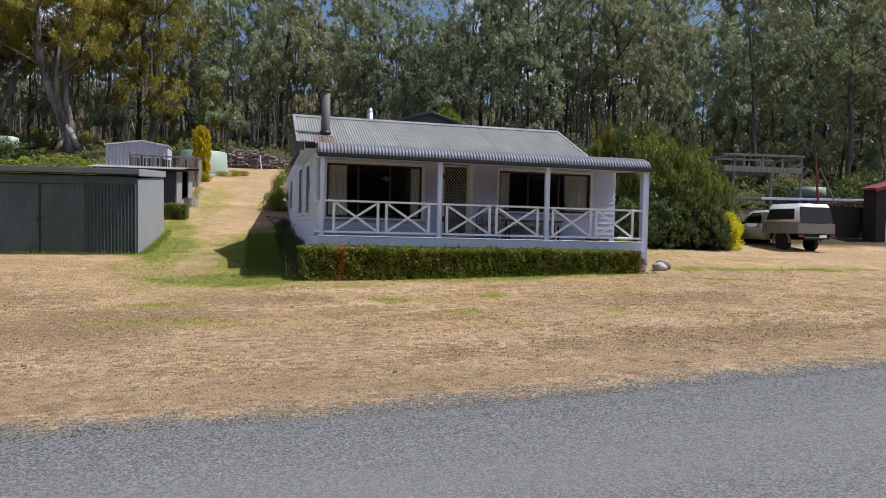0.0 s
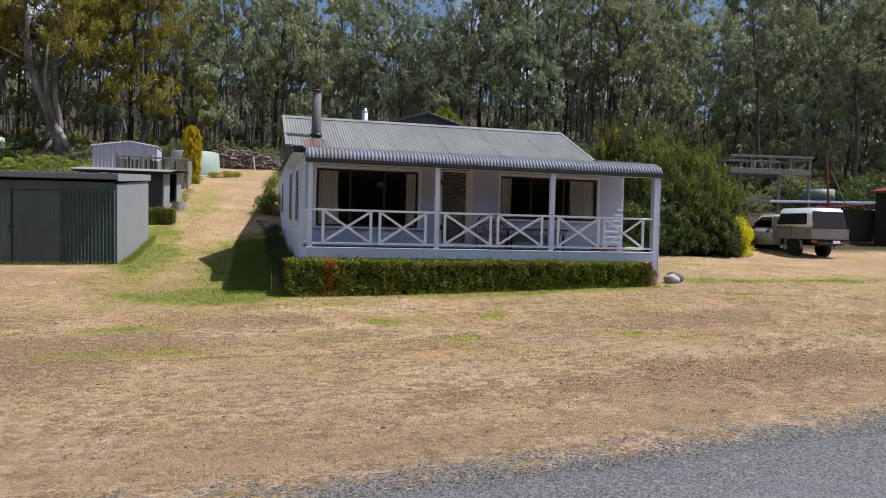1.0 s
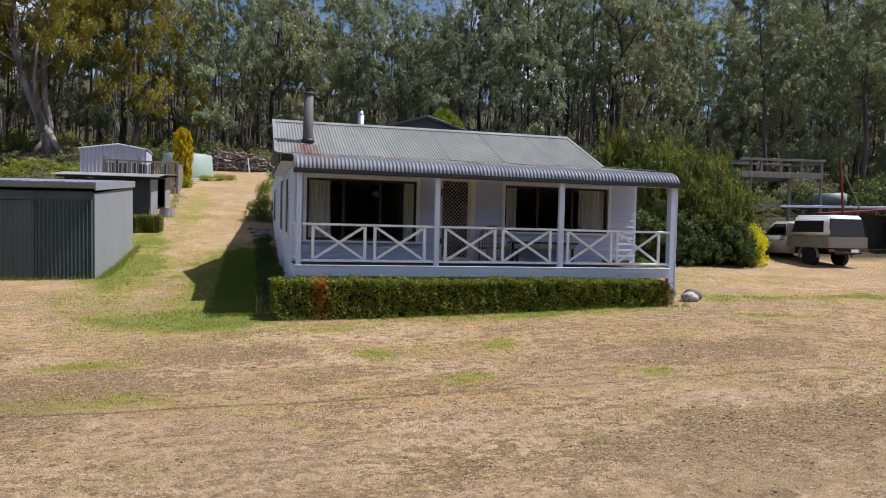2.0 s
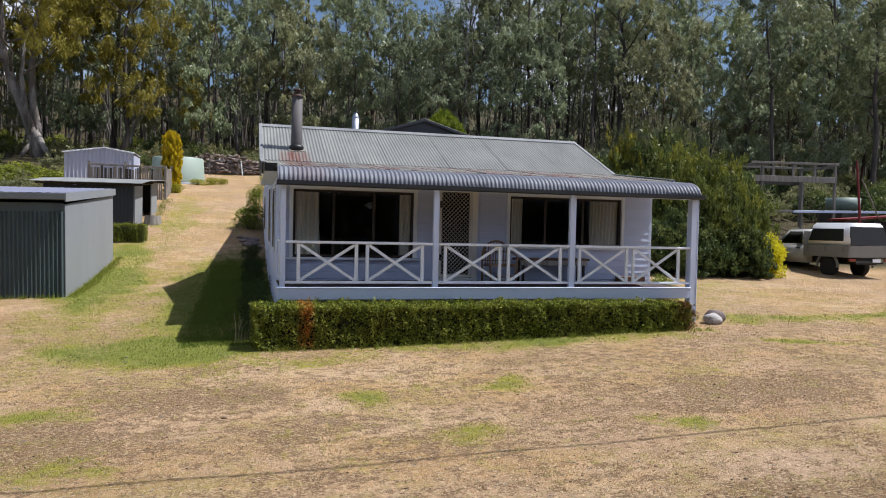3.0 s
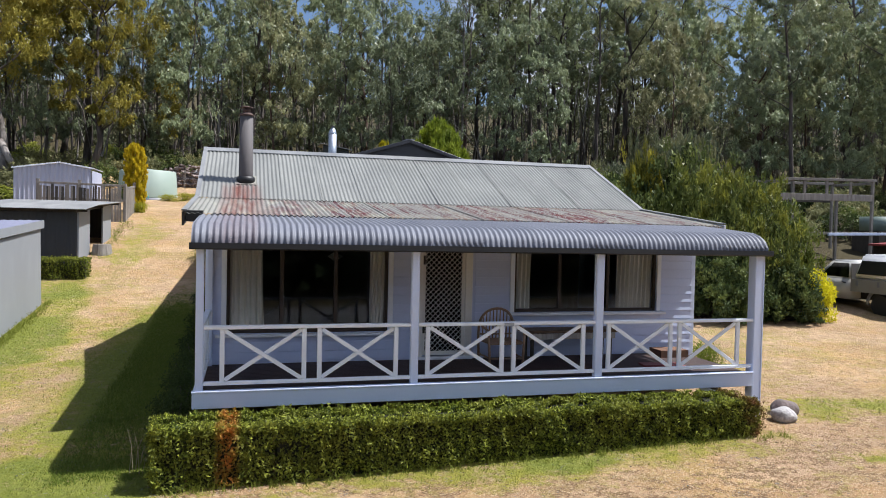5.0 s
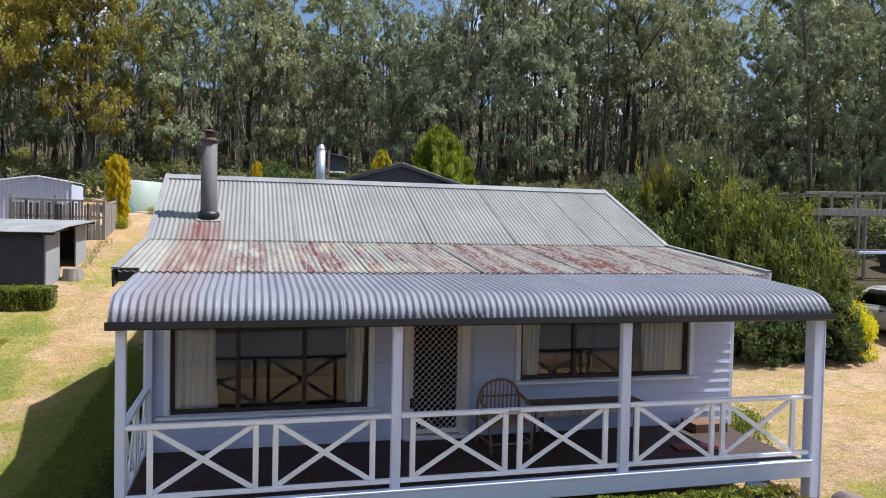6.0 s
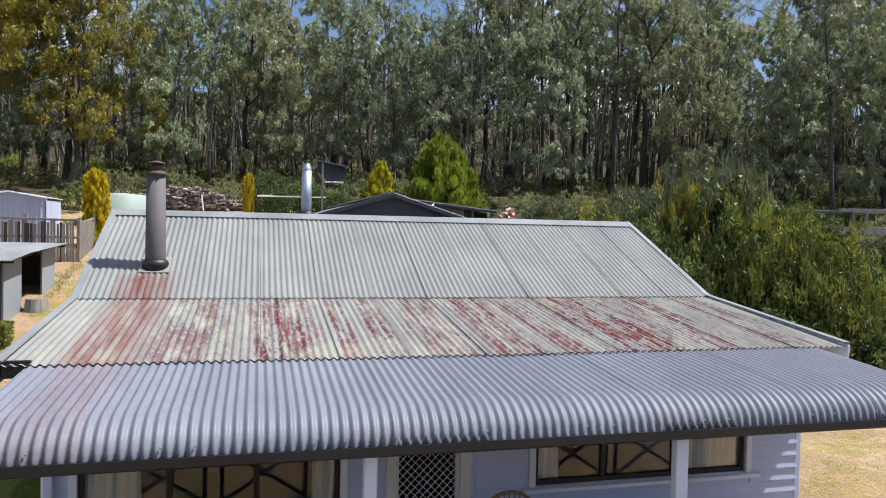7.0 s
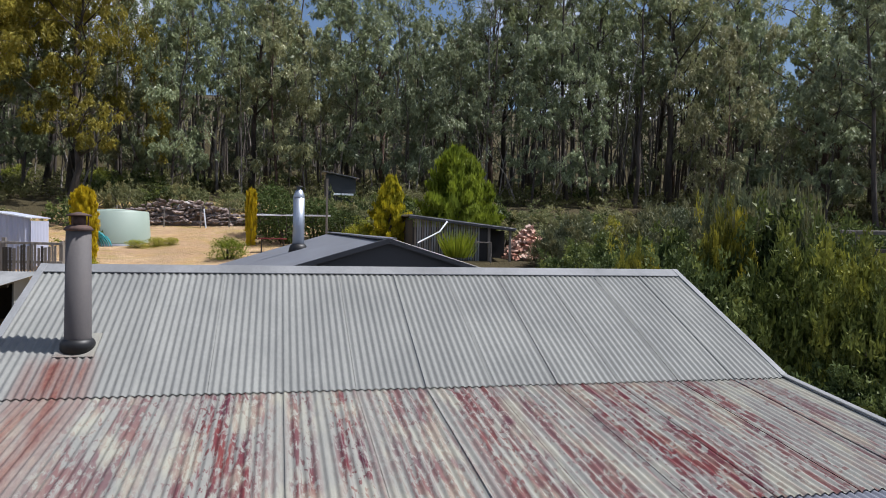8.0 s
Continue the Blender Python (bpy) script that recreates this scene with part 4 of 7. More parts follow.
log_mat = Mat("split_firewood", (0.304, 0.190, 0.137), 0.85)
log_mat.color(log_mat.mix(log_mat.random(), (0.42, 0.20, 0.14), (0.62, 0.46, 0.38)))
LOG = log_mat.m
wedge_log = MB().prism([(-0.065, -0.04), (0.065, -0.045), (0.02, 0.06)], "y", -0.14, 0.14).mesh("firewood", LOG)
rng = random.Random(8)
pile = thing("firewood_heap", (14.1, 29.0, 3.9), "heap of split pinkish firewood beside the wood shed", "firewood")
for n in range(300):
    a, r = rng.uniform(0, 6.3), math.sqrt(rng.random())
    h = (1 - r) * 1.55 + rng.uniform(-0.12, 0.1)
    o = part("log", wedge_log, None, pile)
    x, y = 14.4 + 1.3 * r * math.cos(a), 29.0 + 0.9 * r * math.sin(a)
    o.matrix_basis = Matrix.Translation((x, y, gz(x, y) + 0.05 + max(0, h))) @ Euler((rng.uniform(-0.7, 0.7), rng.uniform(0, 6), rng.uniform(0, 6))).to_matrix().to_4x4()

line_set = thing("clothes_line", (4.2, 26.2, 3.6), "old timber clothes line with a pale crossbar", "clothes line")
part("post", MB().beam((4.75, 26.2, 3.4), (4.75, 26.2, 7.45), 0.08, 0.08, 0.006, (0, 1, 0)), GREYWOOD, line_set)
part("crossbar", MB().beam((2.0, 26.2, 5.92), (4.9, 26.2, 5.95), 0.05, 0.06), WHITE, line_set, "pale painted crossbar")
for y in (26.12, 26.28):
    part("wire", MB().tube([(x, y, 5.98 - 0.03 * math.sin((x - 2.0) * 1.08)) for x in np.linspace(2.0, 4.9, 8)], [0.008] * 8, 5), GREY_STEEL, line_set)
bench = thing("red_bench", (2.6, 31.0, gz(2.6, 31)), "low red-painted garden bench", "bench")
part("seat", MB().beam((1.95, 31.0, gz(2.6, 31) + 0.62), (3.25, 31.0, gz(2.6, 31) + 0.62), 0.45, 0.06), RED, bench)
for x in (2.1, 3.1):
    part("leg", MB().beam((x, 31.0, gz(x, 31) - 0.05), (x, 31.0, gz(2.6, 31) + 0.59), 0.06, 0.3, 0.005, (0, 1, 0)), DARKWOOD, bench)
hut = thing("garden_hut", (6.5, 42.0, gz(6.5, 42)), "small grey iron hut with a sloping roof and a pale ledge", "shed")
HZ = gz(6.5, 41)
part("wall", MB().prism([(5.65, HZ - 0.2), (7.45, HZ - 0.2), (7.45, 8.48), (5.65, 8.80)], "y", 41.0, 41.06), BARN_DARK, hut, "grey iron front wall")
for x in (5.65, 7.39):
    part("wall", MB().box(x, 41.07, HZ - 0.2, x + 0.06, 42.9, 8.48), BARN_DARK, hut)
part("wall", MB().box(5.72, 42.84, HZ - 0.2, 7.38, 42.9, 8.46), BARN_DARK, hut)
part("roof", MB().prism([(5.45, 8.92), (7.65, 8.53), (7.65, 8.48), (5.45, 8.86)], "y", 40.75, 43.1), OLD_ZINC, hut, "pale zinc roof")
part("ledge", MB().beam((6.1, 40.85, 7.50), (7.3, 40.85, 7.50), 0.3, 0.10), WHITE, hut, "pale painted ledge")
for x in (6.2, 7.2):
    part("ledge_leg", MB().beam((x, 40.85, gz(x, 40.85) - 0.1), (x, 40.85, 7.46), 0.06, 0.06, 0.005, (0, 1, 0)), GREYWOOD, hut)

# ---------------- parked utility truck ----------------
ute_paint = painted("dusty_silver_paint", (0.50, 0.50, 0.49), (0.36, 0.33, 0.28), 0.35)
canopy_paint = painted("white_canopy_paint", (0.76, 0.77, 0.80), (0.62, 0.62, 0.62), 0.35, 0.3)
tray_metal = painted("dull_tray_metal", (0.228, 0.228, 0.220), (0.167, 0.152, 0.129), 0.5)
lamp_red = Mat("tail_lamp_red", (0.22, 0.045, 0.025), 0.35).m
UX, UY, UZ = 21.15, 7.62, 0.62  # middle of the tail, on the ground
ute = thing("utility_truck", (UX, UY + 2.4, UZ), "dusty pale tray-back utility truck with a white canopy", "truck")


def shell(x0, x1, y0, y1, z0, z1, tuck_x, tuck_front, tuck_rear):
    """A box whose top is drawn in, for canopies and cabs."""
    return MB().add([(x0, y0, z0), (x1, y0, z0), (x1, y1, z0), (x0, y1, z0), (x0 + tuck_x, y0 + tuck_rear, z1), (x1 - tuck_x, y0 + tuck_rear, z1), (x1 - tuck_x, y1 - tuck_front, z1), (x0 + tuck_x, y1 - tuck_front, z1)],
                    [(0, 3, 2, 1), (4, 5, 6, 7), (0, 1, 5, 4), (1, 2, 6, 5), (2, 3, 7, 6), (3, 0, 4, 7)])


def rounded(name, mb, material, parent, width, label="", segments=3):
    me = mb.mesh(name, material)
    bm = bmesh.new()
    bm.from_mesh(me)
    bmesh.ops.recalc_face_normals(bm, faces=bm.faces)
    bmesh.ops.bevel(bm, geom=list(bm.edges), offset=width, segments=segments, affect="EDGES", clamp_overlap=True)
    for f in bm.faces:
        f.smooth = True
    bm.to_mesh(me)
    bm.free()
    return part(name, me, None, parent, label)


def at_ute(x0, x1, y0, y1, z0, z1):
    return UX + x0, UX + x1, UY + y0, UY + y1, UZ + z0, UZ + z1


a = at_ute(-0.92, 0.92, 0.05, 2.2, 0.74, 1.17)
tray = part("tray", MB().box(a[0], a[2], a[4], a[1], a[3], a[4] + 0.06), tray_metal, ute, "grey metal tray with drop sides")
part("side_board", MB().box(a[0], a[2], a[4] + 0.06, a[0] + 0.04, a[3], a[5]), tray_metal, tray)
part("side_board", MB().box(a[1] - 0.04, a[2], a[4] + 0.06, a[1], a[3], a[5]), tray_metal, tray)
part("tailgate", MB().box(a[0] + 0.042, a[2] - 0.01, a[4] + 0.03, a[1] - 0.042, a[2] + 0.03, a[5]), tray_metal, tray)
part("head_board", MB().box(a[0], a[3] + 0.002, a[4], a[1], a[3] + 0.04, a[5] + 0.5), tray_metal, tray)
for x in (-0.93, 0.93):
    for y in (0.25, 1.1, 1.95):
        part("latch", MB().box(UX + x - 0.012, UY + y, UZ + 0.95, UX + x + 0.012, UY + y + 0.07, UZ + 1.12), GREY_STEEL, tray)
canopy = rounded("canopy", shell(*at_ute(-0.90, 0.90, 0.06, 2.18, 1.175, 2.0), 0.13, 0.22, 0.16), canopy_paint, ute, 0.07, "white fibreglass canopy with dark windows")
part("side_window", MB().add([(UX - 0.888, UY + 0.34, UZ + 1.33), (UX - 0.888, UY + 2.02, UZ + 1.33), (UX - 0.815, UY + 1.90, UZ + 1.78), (UX - 0.815, UY + 0.42, UZ + 1.78), (UX - 0.86, UY + 0.34, UZ + 1.33), (UX - 0.86, UY + 2.02, UZ + 1.33), (UX - 0.79, UY + 1.90, UZ + 1.78), (UX - 0.79, UY + 0.42, UZ + 1.78)],
                                  [(0, 1, 2, 3), (4, 5, 6, 7), (0, 1, 5, 4), (1, 2, 6, 5), (2, 3, 7, 6), (3, 0, 4, 7)]), BLACK, canopy, "dark tinted side window")
part("rear_window", MB().add([(UX - 0.82, UY + 0.052, UZ + 1.20), (UX + 0.82, UY + 0.052, UZ + 1.20), (UX + 0.73, UY + 0.168, UZ + 1.86), (UX - 0.73, UY + 0.168, UZ + 1.86), (UX - 0.82, UY + 0.10, UZ + 1.20), (UX + 0.82, UY + 0.10, UZ + 1.20), (UX + 0.73, UY + 0.22, UZ + 1.86), (UX - 0.73, UY + 0.22, UZ + 1.86)],
                                  [(0, 1, 2, 3), (4, 5, 6, 7), (0, 1, 5, 4), (1, 2, 6, 5), (2, 3, 7, 6), (3, 0, 4, 7)]), BLACK, canopy, "dark tinted rear window")
cab = rounded("cab", shell(*at_ute(-0.86, 0.86, 2.28, 4.0, 0.45, 1.18), 0.02, 0.0, 0.0), ute_paint, ute, 0.05, "dusty pale cab")
rounded("cab_roof", shell(*at_ute(-0.84, 0.84, 2.30, 3.9, 1.16, 1.76), 0.14, 0.62, 0.12), ute_paint, cab, 0.06)
part("side_window", MB().add([(UX - 0.835, UY + 2.42, UZ + 1.20), (UX - 0.835, UY + 3.62, UZ + 1.20), (UX - 0.735, UY + 3.18, UZ + 1.66), (UX - 0.735, UY + 2.52, UZ + 1.66), (UX - 0.80, UY + 2.42, UZ + 1.20), (UX - 0.80, UY + 3.62, UZ + 1.20), (UX - 0.70, UY + 3.18, UZ + 1.66), (UX - 0.70, UY + 2.52, UZ + 1.66)],
                                  [(0, 1, 2, 3), (4, 5, 6, 7), (0, 1, 5, 4), (1, 2, 6, 5), (2, 3, 7, 6), (3, 0, 4, 7)]), CAR_GLASS, cab, "cab side window")
rounded("bonnet", shell(*at_ute(-0.84, 0.84, 3.9, 5.0, 0.5, 1.12), 0.05, 0.08, 0.0), ute_paint, ute, 0.07)
part("mirror", MB().beam((UX - 1.02, UY + 3.5, UZ + 1.22), (UX - 0.86, UY + 3.5, UZ + 1.20), 0.08, 0.16, 0.02), BLACK, cab)
part("door_handle", MB().beam((UX - 0.875, UY + 2.5, UZ + 1.02), (UX - 0.875, UY + 2.66, UZ + 1.02), 0.03, 0.03), BLACK, cab)
part("chassis", MB().box(*[UX - 0.45, UY + 0.15, UZ + 0.48, UX + 0.45, UY + 4.6, UZ + 0.80]), BLACK, ute)
part("bumper", MB().beam((UX - 0.62, UY + 0.04, UZ + 0.56), (UX + 0.62, UY + 0.04, UZ + 0.56), 0.06, 0.08), BLACK, ute)
part("number_plate", MB().box(UX + 0.10, UY - 0.015, UZ + 0.58, UX + 0.45, UY - 0.008, UZ + 0.70), WHITE, ute, "plain pale number plate")
for s in (-1, 1):
    part("tail_lamp", MB().box(UX + s * 0.78 - 0.13, UY - 0.012, UZ + 0.60, UX + s * 0.78 + 0.13, UY + 0.05, UZ + 0.70), lamp_red, ute, "red tail lamp")
    part("mudguard", MB().tube([(UX + s * 0.80, UY + 1.15 + 0.50 * math.cos(t), UZ + 0.40 + 0.46 * math.sin(t)) for t in np.linspace(-0.1, 3.24, 12)], [0.05] * 12, 6), tray_metal, ute)
    for y in (1.15, 4.15):
        wheel = part("wheel", MB().tube([(UX + s * (0.70 + dx), UY + y, UZ + 0.36) for dx in (-0.125, -0.12, -0.06, 0.06, 0.12, 0.125)], [0.22, 0.34, 0.37, 0.37, 0.34, 0.22], 24), RUBBER, ute, "black tyre")
        part("rim", MB().tube([(UX + s * 0.80, UY + y, UZ + 0.36), (UX + s * 0.815, UY + y, UZ + 0.36), (UX + s * 0.79, UY + y, UZ + 0.36)], [0.20, 0.19, 0.08], 18), tray_metal, wheel, "dusty steel rim")

# ---------------- right-hand yard ----------------
frame_stand = thing("timber_stand", (26.3, 17.4, 2.5), "tall weathered timber frame with double top rails", "timber frame")
for x, z in ((24.1, 5.6), (26.5, 5.0), (28.5, 5.78)):
    part("post", MB().beam((x, 17.2, gz(x, 17.2) - 0.2), (x, 17.2, z), 0.12, 0.12, 0.01, (0, 1, 0)), GREYWOOD, frame_stand)
for x in (24.1, 28.5):
    part("post", MB().beam((x, 19.6, gz(x, 19.6) - 0.2), (x, 19.6, 5.75), 0.12, 0.12, 0.01, (0, 1, 0)), GREYWOOD, frame_stand)
part("rail", MB().beam((23.4, 17.15, 5.70), (28.65, 17.15, 5.80), 0.10, 0.12), GREYWOOD, frame_stand)
part("rail", MB().beam((23.4, 17.12, 4.92), (28.4, 17.12, 4.98), 0.06, 0.30), GREYWOOD, frame_stand)
part("rail", MB().beam((23.4, 19.65, 5.72), (28.6, 19.65, 5.78), 0.10, 0.12), GREYWOOD, frame_stand)
part("rail", MB().beam((23.4, 19.65, 4.95), (28.6, 19.65, 4.98), 0.06, 0.26), DARKWOOD, frame_stand)
for x in (24.7, 25.9, 27.2):
    part("strut", MB().beam((x, 17.15, 5.05), (x, 17.15, 5.68), 0.14, 0.06, 0.006, (0, 1, 0)), GREYWOOD, frame_stand)
for x in (24.1, 28.5):
    part("rail", MB().beam((x, 17.2, 5.66), (x, 19.6, 5.70), 0.08, 0.12), GREYWOOD, frame_stand)
part("low_rail", MB().beam((24.0, 17.0, 3.30), (28.6, 17.0, 3.36), 0.08, 0.12), GREYWOOD, frame_stand)

# brown boards darkened in colour for the shade the trees cast on them
SHADED_BOARDS = timber("tree_shaded_boards", (0.034, 0.025, 0.021), (0.014, 0.011, 0.010))
red_shed = thing("red_roofed_shed", (31.25, 14.0, 1.2), "dark timber shed with red trim and a small white window", "shed")
part("wall", MB().prism([(28.55, 0.6), (34.75, 0.6), (34.75, 4.9), (31.75, 4.55), (28.55, 3.75)], "y", 12.0, 12.1), SHADED_BOARDS, red_shed, "brown boarded wall with tree shade in its colour")
part("wall", MB().box(28.55, 12.11, 0.6, 28.65, 12.8, 3.7), SHADED_BOARDS, red_shed)
part("roof", MB().prism([(28.30, 3.78), (31.75, 4.66), (34.95, 5.1), (34.95, 5.02), (31.75, 4.58), (28.30, 3.70)], "y", 11.8, 12.9), RED, red_shed, "dull red iron roof")
part("fascia", MB().beam((28.25, 11.78, 3.66), (31.75, 11.78, 4.55), 0.03, 0.18), RED, red_shed)
w = part("window", MB().box(29.15, 11.96, 1.05, 30.15, 11.995, 2.10), WHITE, red_shed, "small white four-pane window")
for x in (29.21, 29.67):
    for z in (1.11, 1.60):
        part("pane", MB().box(x, 11.945, z, x + 0.42, 11.958, z + 0.44), BLACK, w)
lean = thing("lean_to", (26.7, 14.5, 1.0), "low dark lean-to with a red and white edge", "shed")
part("wall", MB().box(25.4, 13.2, 0.6, 29.6, 13.3, 2.85), SHADED_BOARDS, lean)
part("wall", MB().box(25.6, 13.31, 0.6, 25.7, 14.2, 2.9), SHADED_BOARDS, lean)
part("roof", MB().prism([(25.3, 2.92), (29.7, 3.25), (29.7, 3.17), (25.3, 2.84)], "y", 13.0, 14.2), RED, lean, "red edge board")
part("white_beam", MB().beam((25.0, 16.0, 3.28), (32.5, 16.0, 3.42), 0.08, 0.12), POST, lean, "long pale grey fascia beam")
pole = thing("red_pole", (25.8, 13.6, 1.0), "red-painted steel pole with a leaning timber prop", "pole")
part("shaft", MB().tube([(25.95, 12.9, 0.8), (25.85, 12.9, 3.2), (25.6, 12.9, 5.5)], [0.06, 0.055, 0.05], 10), RED, pole)
part("prop", MB().tube([(26.9, 12.9, 3.0), (26.4, 12.9, 3.9), (25.9, 12.9, 4.7)], [0.03, 0.03, 0.025], 8), GREYWOOD, pole)
green_tank = thing("green_tank", (29.6, 18.0, 3.0), "small dull green tank on a stand", "tank")
part("drum", MB().tube([(30.3, 18.5, 3.5), (30.3, 18.5, 4.18)], [0.85, 0.85], 28), painted("dull_green_paint", (0.20, 0.26, 0.23), (0.14, 0.17, 0.15)), green_tank, "", True)
part("stand", MB().box(29.5, 17.7, 2.3, 31.1, 19.3, 3.5), DARKWOOD, green_tank)

# ---------------- on and round the verandah ----------------
PALE_CANE = timber("pale_cane", (0.36, 0.235, 0.15), (0.20, 0.12, 0.075), 0.55)
chair = thing("cane_chair", (4.74, 1.25, DECK), "brown cane armchair with a rounded woven back", "chair")
cx, cy = 4.74, 1.3
arch = [(cx + 0.31 * math.cos(t), cy + 0.26 - 0.05 * math.sin(t), DECK + 0.45 + 0.46 * max(0, math.sin(t)) ** 0.6) for t in np.linspace(0, math.pi, 15)]
part("back_frame", MB().tube([(cx + 0.3, cy + 0.25, DECK + 0.02)] + arch + [(cx - 0.3, cy + 0.25, DECK + 0.02)], [0.022] * 17, 8), PALE_CANE, chair, "", True)
for k in range(9):
    x = cx - 0.24 + 0.06 * k
    h = DECK + 0.45 + 0.45 * max(0.05, 1 - ((x - cx) / 0.3) ** 2) ** 0.35
    part("back_cane", MB().tube([(x, cy + 0.25, DECK + 0.4), (x, cy + 0.22, h)], [0.012, 0.010], 5), PALE_CANE, chair)
for k in (0, 3):
    z, w = DECK + 0.48 + 0.065 * k, 0.29 * max(0.1, 1 - (0.065 * k / 0.46) ** 2.4) ** 0.5
    part("weave", MB().tube([(cx - w, cy + 0.235, z), (cx, cy + 0.205, z), (cx + w, cy + 0.235, z)], [0.014] * 3, 5), PALE_CANE, chair)
part("seat", MB().beam((cx, cy - 0.28, DECK + 0.40), (cx, cy + 0.25, DECK + 0.38), 0.56, 0.06, 0.02), PALE_CANE, chair, "woven cane seat")
for s in (-1, 1):
    part("arm", MB().tube([(cx + s * 0.29, cy + 0.24, DECK + 0.70), (cx + s * 0.33, cy, DECK + 0.64), (cx + s * 0.31, cy - 0.28, DECK + 0.60), (cx + s * 0.28, cy - 0.29, DECK + 0.02)], [0.022] * 4, 8), PALE_CANE, chair, "", True)
    part("leg_stretcher", MB().tube([(cx + s * 0.28, cy - 0.29, DECK + 0.15), (cx + s * 0.3, cy + 0.25, DECK + 0.15)], [0.014] * 2, 6), PALE_CANE, chair)
part("front_stretcher", MB().tube([(cx - 0.28, cy - 0.29, DECK + 0.15), (cx + 0.28, cy - 0.29, DECK + 0.15)], [0.014] * 2, 6), PALE_CANE, chair)
FLAKED = timber("flaking_pale_paint", (0.62, 0.59, 0.53), (0.13, 0.10, 0.08), 0.8)
table = thing("low_bench", (6.2, 1.55, DECK), "long weathered bench with flaking pale paint against the wall", "bench")
part("seat", MB().beam((5.22, 1.55, DECK + 0.52), (6.92, 1.55, DECK + 0.52), 0.42, 0.05, 0.006), CANE, table)
part("apron", MB().beam((5.27, 1.36, DECK + 0.44), (6.87, 1.36, DECK + 0.44), 0.02, 0.10, 0.003), FLAKED, table, "flaking pale apron")
for x in (5.34, 6.80):
    for y in (1.4, 1.7):
        part("leg", MB().beam((x, y, DECK), (x, y, DECK + 0.49), 0.05, 0.05, 0.004, (0, 1, 0)), DARKWOOD, table)
crate = thing("wood_box", (8.2, 1.5, DECK), "brown wooden box of kindling", "box")
part("box_body", MB().box(7.85, 1.45, DECK, 8.40, 1.85, DECK + 0.13), timber("brown_box_timber", (0.198, 0.099, 0.053), (0.076, 0.038, 0.023)), crate)
single("folded_mat", MB().beam((7.1, 0.85, DECK + 0.015), (7.8, 0.72, DECK + 0.015), 0.28, 0.03, 0.008), RED, "folded red and white striped mat on the deck", "mat")


def boulder(x, y, r, flat, seed, label, material=ROCK):
    rr = random.Random(seed)
    bm = bmesh.new()
    bmesh.ops.create_icosphere(bm, subdivisions=3, radius=1)
    for v in bm.verts:
        n = noise.noise(v.co * 1.3 + Vector((seed, 0, 0))) * 0.18 + noise.noise(v.co * 4 + Vector((seed, 3, 0))) * 0.04
        v.co = Vector((v.co.x * r * 1.15, v.co.y * r, v.co.z * r * flat)) * (1 + n)
    me = bpy.data.meshes.new("boulder")
    bm.to_mesh(me)
    bm.free()
    me.polygons.foreach_set("use_smooth", [True] * len(me.polygons))
    me.materials.append(material)
    ob = tagged(new("boulder", me), label, "rock", "boulders by the post")
    ob.matrix_basis = Matrix.Translation((x, y, gz(x, y) + r * flat * 0.55))
    return ob


pale_rock = Mat("pale_granite", (0.380, 0.357, 0.350), 0.9)
pale_n = pale_rock.noise(18, pale_rock.local(), 5)
pale_rock.color(pale_rock.mix(pale_n, (0.274, 0.258, 0.258), (0.456, 0.433, 0.418))).bump(pale_n, 0.5, 0.02)
boulder(9.02, -0.28, 0.175, 0.8, 3, "pale rounded boulder on the lawn by the verandah post", pale_rock.m)
boulder(9.26, 0.0, 0.20, 0.8, 9, "brown flat-faced boulder on the lawn by the verandah post")
for n, (x, y, r) in enumerate(((-0.2, 14.1, 0.17), (-0.42, 14.3, 0.15), (-0.6, 14.6, 0.18), (-0.3, 14.7, 0.16), (-0.5, 15.0, 0.17), (-0.75, 15.2, 0.15), (-0.35, 15.4, 0.19), (-0.6, 15.6, 0.16), (-0.85, 15.8, 0.14), (-0.4, 14.95, 0.2))):
    boulder(x, y, r, 0.45, 20 + n, "rough stone edging the bed beside the house")


# aerial cable along the road, slung between two poles
line = thing("power_line", (0, -6.77, 0), "dark aerial cable slung between two timber poles", "power line")
for x in (-32.0, 44.0):
    pole_part = part("pole", MB().tube([(x, -6.8, gz(x, -6.8) - 0.5), (x, -6.8, 4.0), (x, -6.8, 9.4)], [0.17, 0.15, 0.12], 12), GREYWOOD, line, "round grey timber pole", True)
    part("crossarm", MB().beam((x, -7.6, 9.0), (x, -6.0, 9.0), 0.10, 0.12), DARKWOOD, pole_part)
part("cable", MB().tube([(x, -6.74, 5.9 + 3.1 * ((x - 6) / 38) ** 2) for x in np.linspace(-32, 44, 60)], [0.017] * 60, 8), BLACK, line, "black bundled cable", True)

# odds and ends at the back of the yard
far_tank = thing("small_tank", (-17.2, 36.0, gz(-17.2, 36)), "small pale round tank on a low stand among the bushes", "tank")
part("drum", MB().tube([(-17.2, 36, gz(-17.2, 36) + 0.9), (-17.2, 36, gz(-17.2, 36) + 1.75), (-17.2, 36, gz(-17.2, 36) + 1.8)], [0.62, 0.60, 0.5], 24), TANK, far_tank, "", True)
part("stand", MB().box(-17.8, 35.4, gz(-17.2, 36) - 0.3, -16.6, 36.6, gz(-17.2, 36) + 0.9), DARKWOOD, far_tank)
boulder(-2.35, 40.6, 0.48, 1.5, 51, "large pale boulder behind the stone wall", pale_rock.m)


# ---------------- ground, road, grass ----------------
def spaced(*stretches):
    out = []
    for a, b, n in stretches:
        out += list(np.linspace(a, b, n, endpoint=False))
    return np.array(out + [stretches[-1][1]])


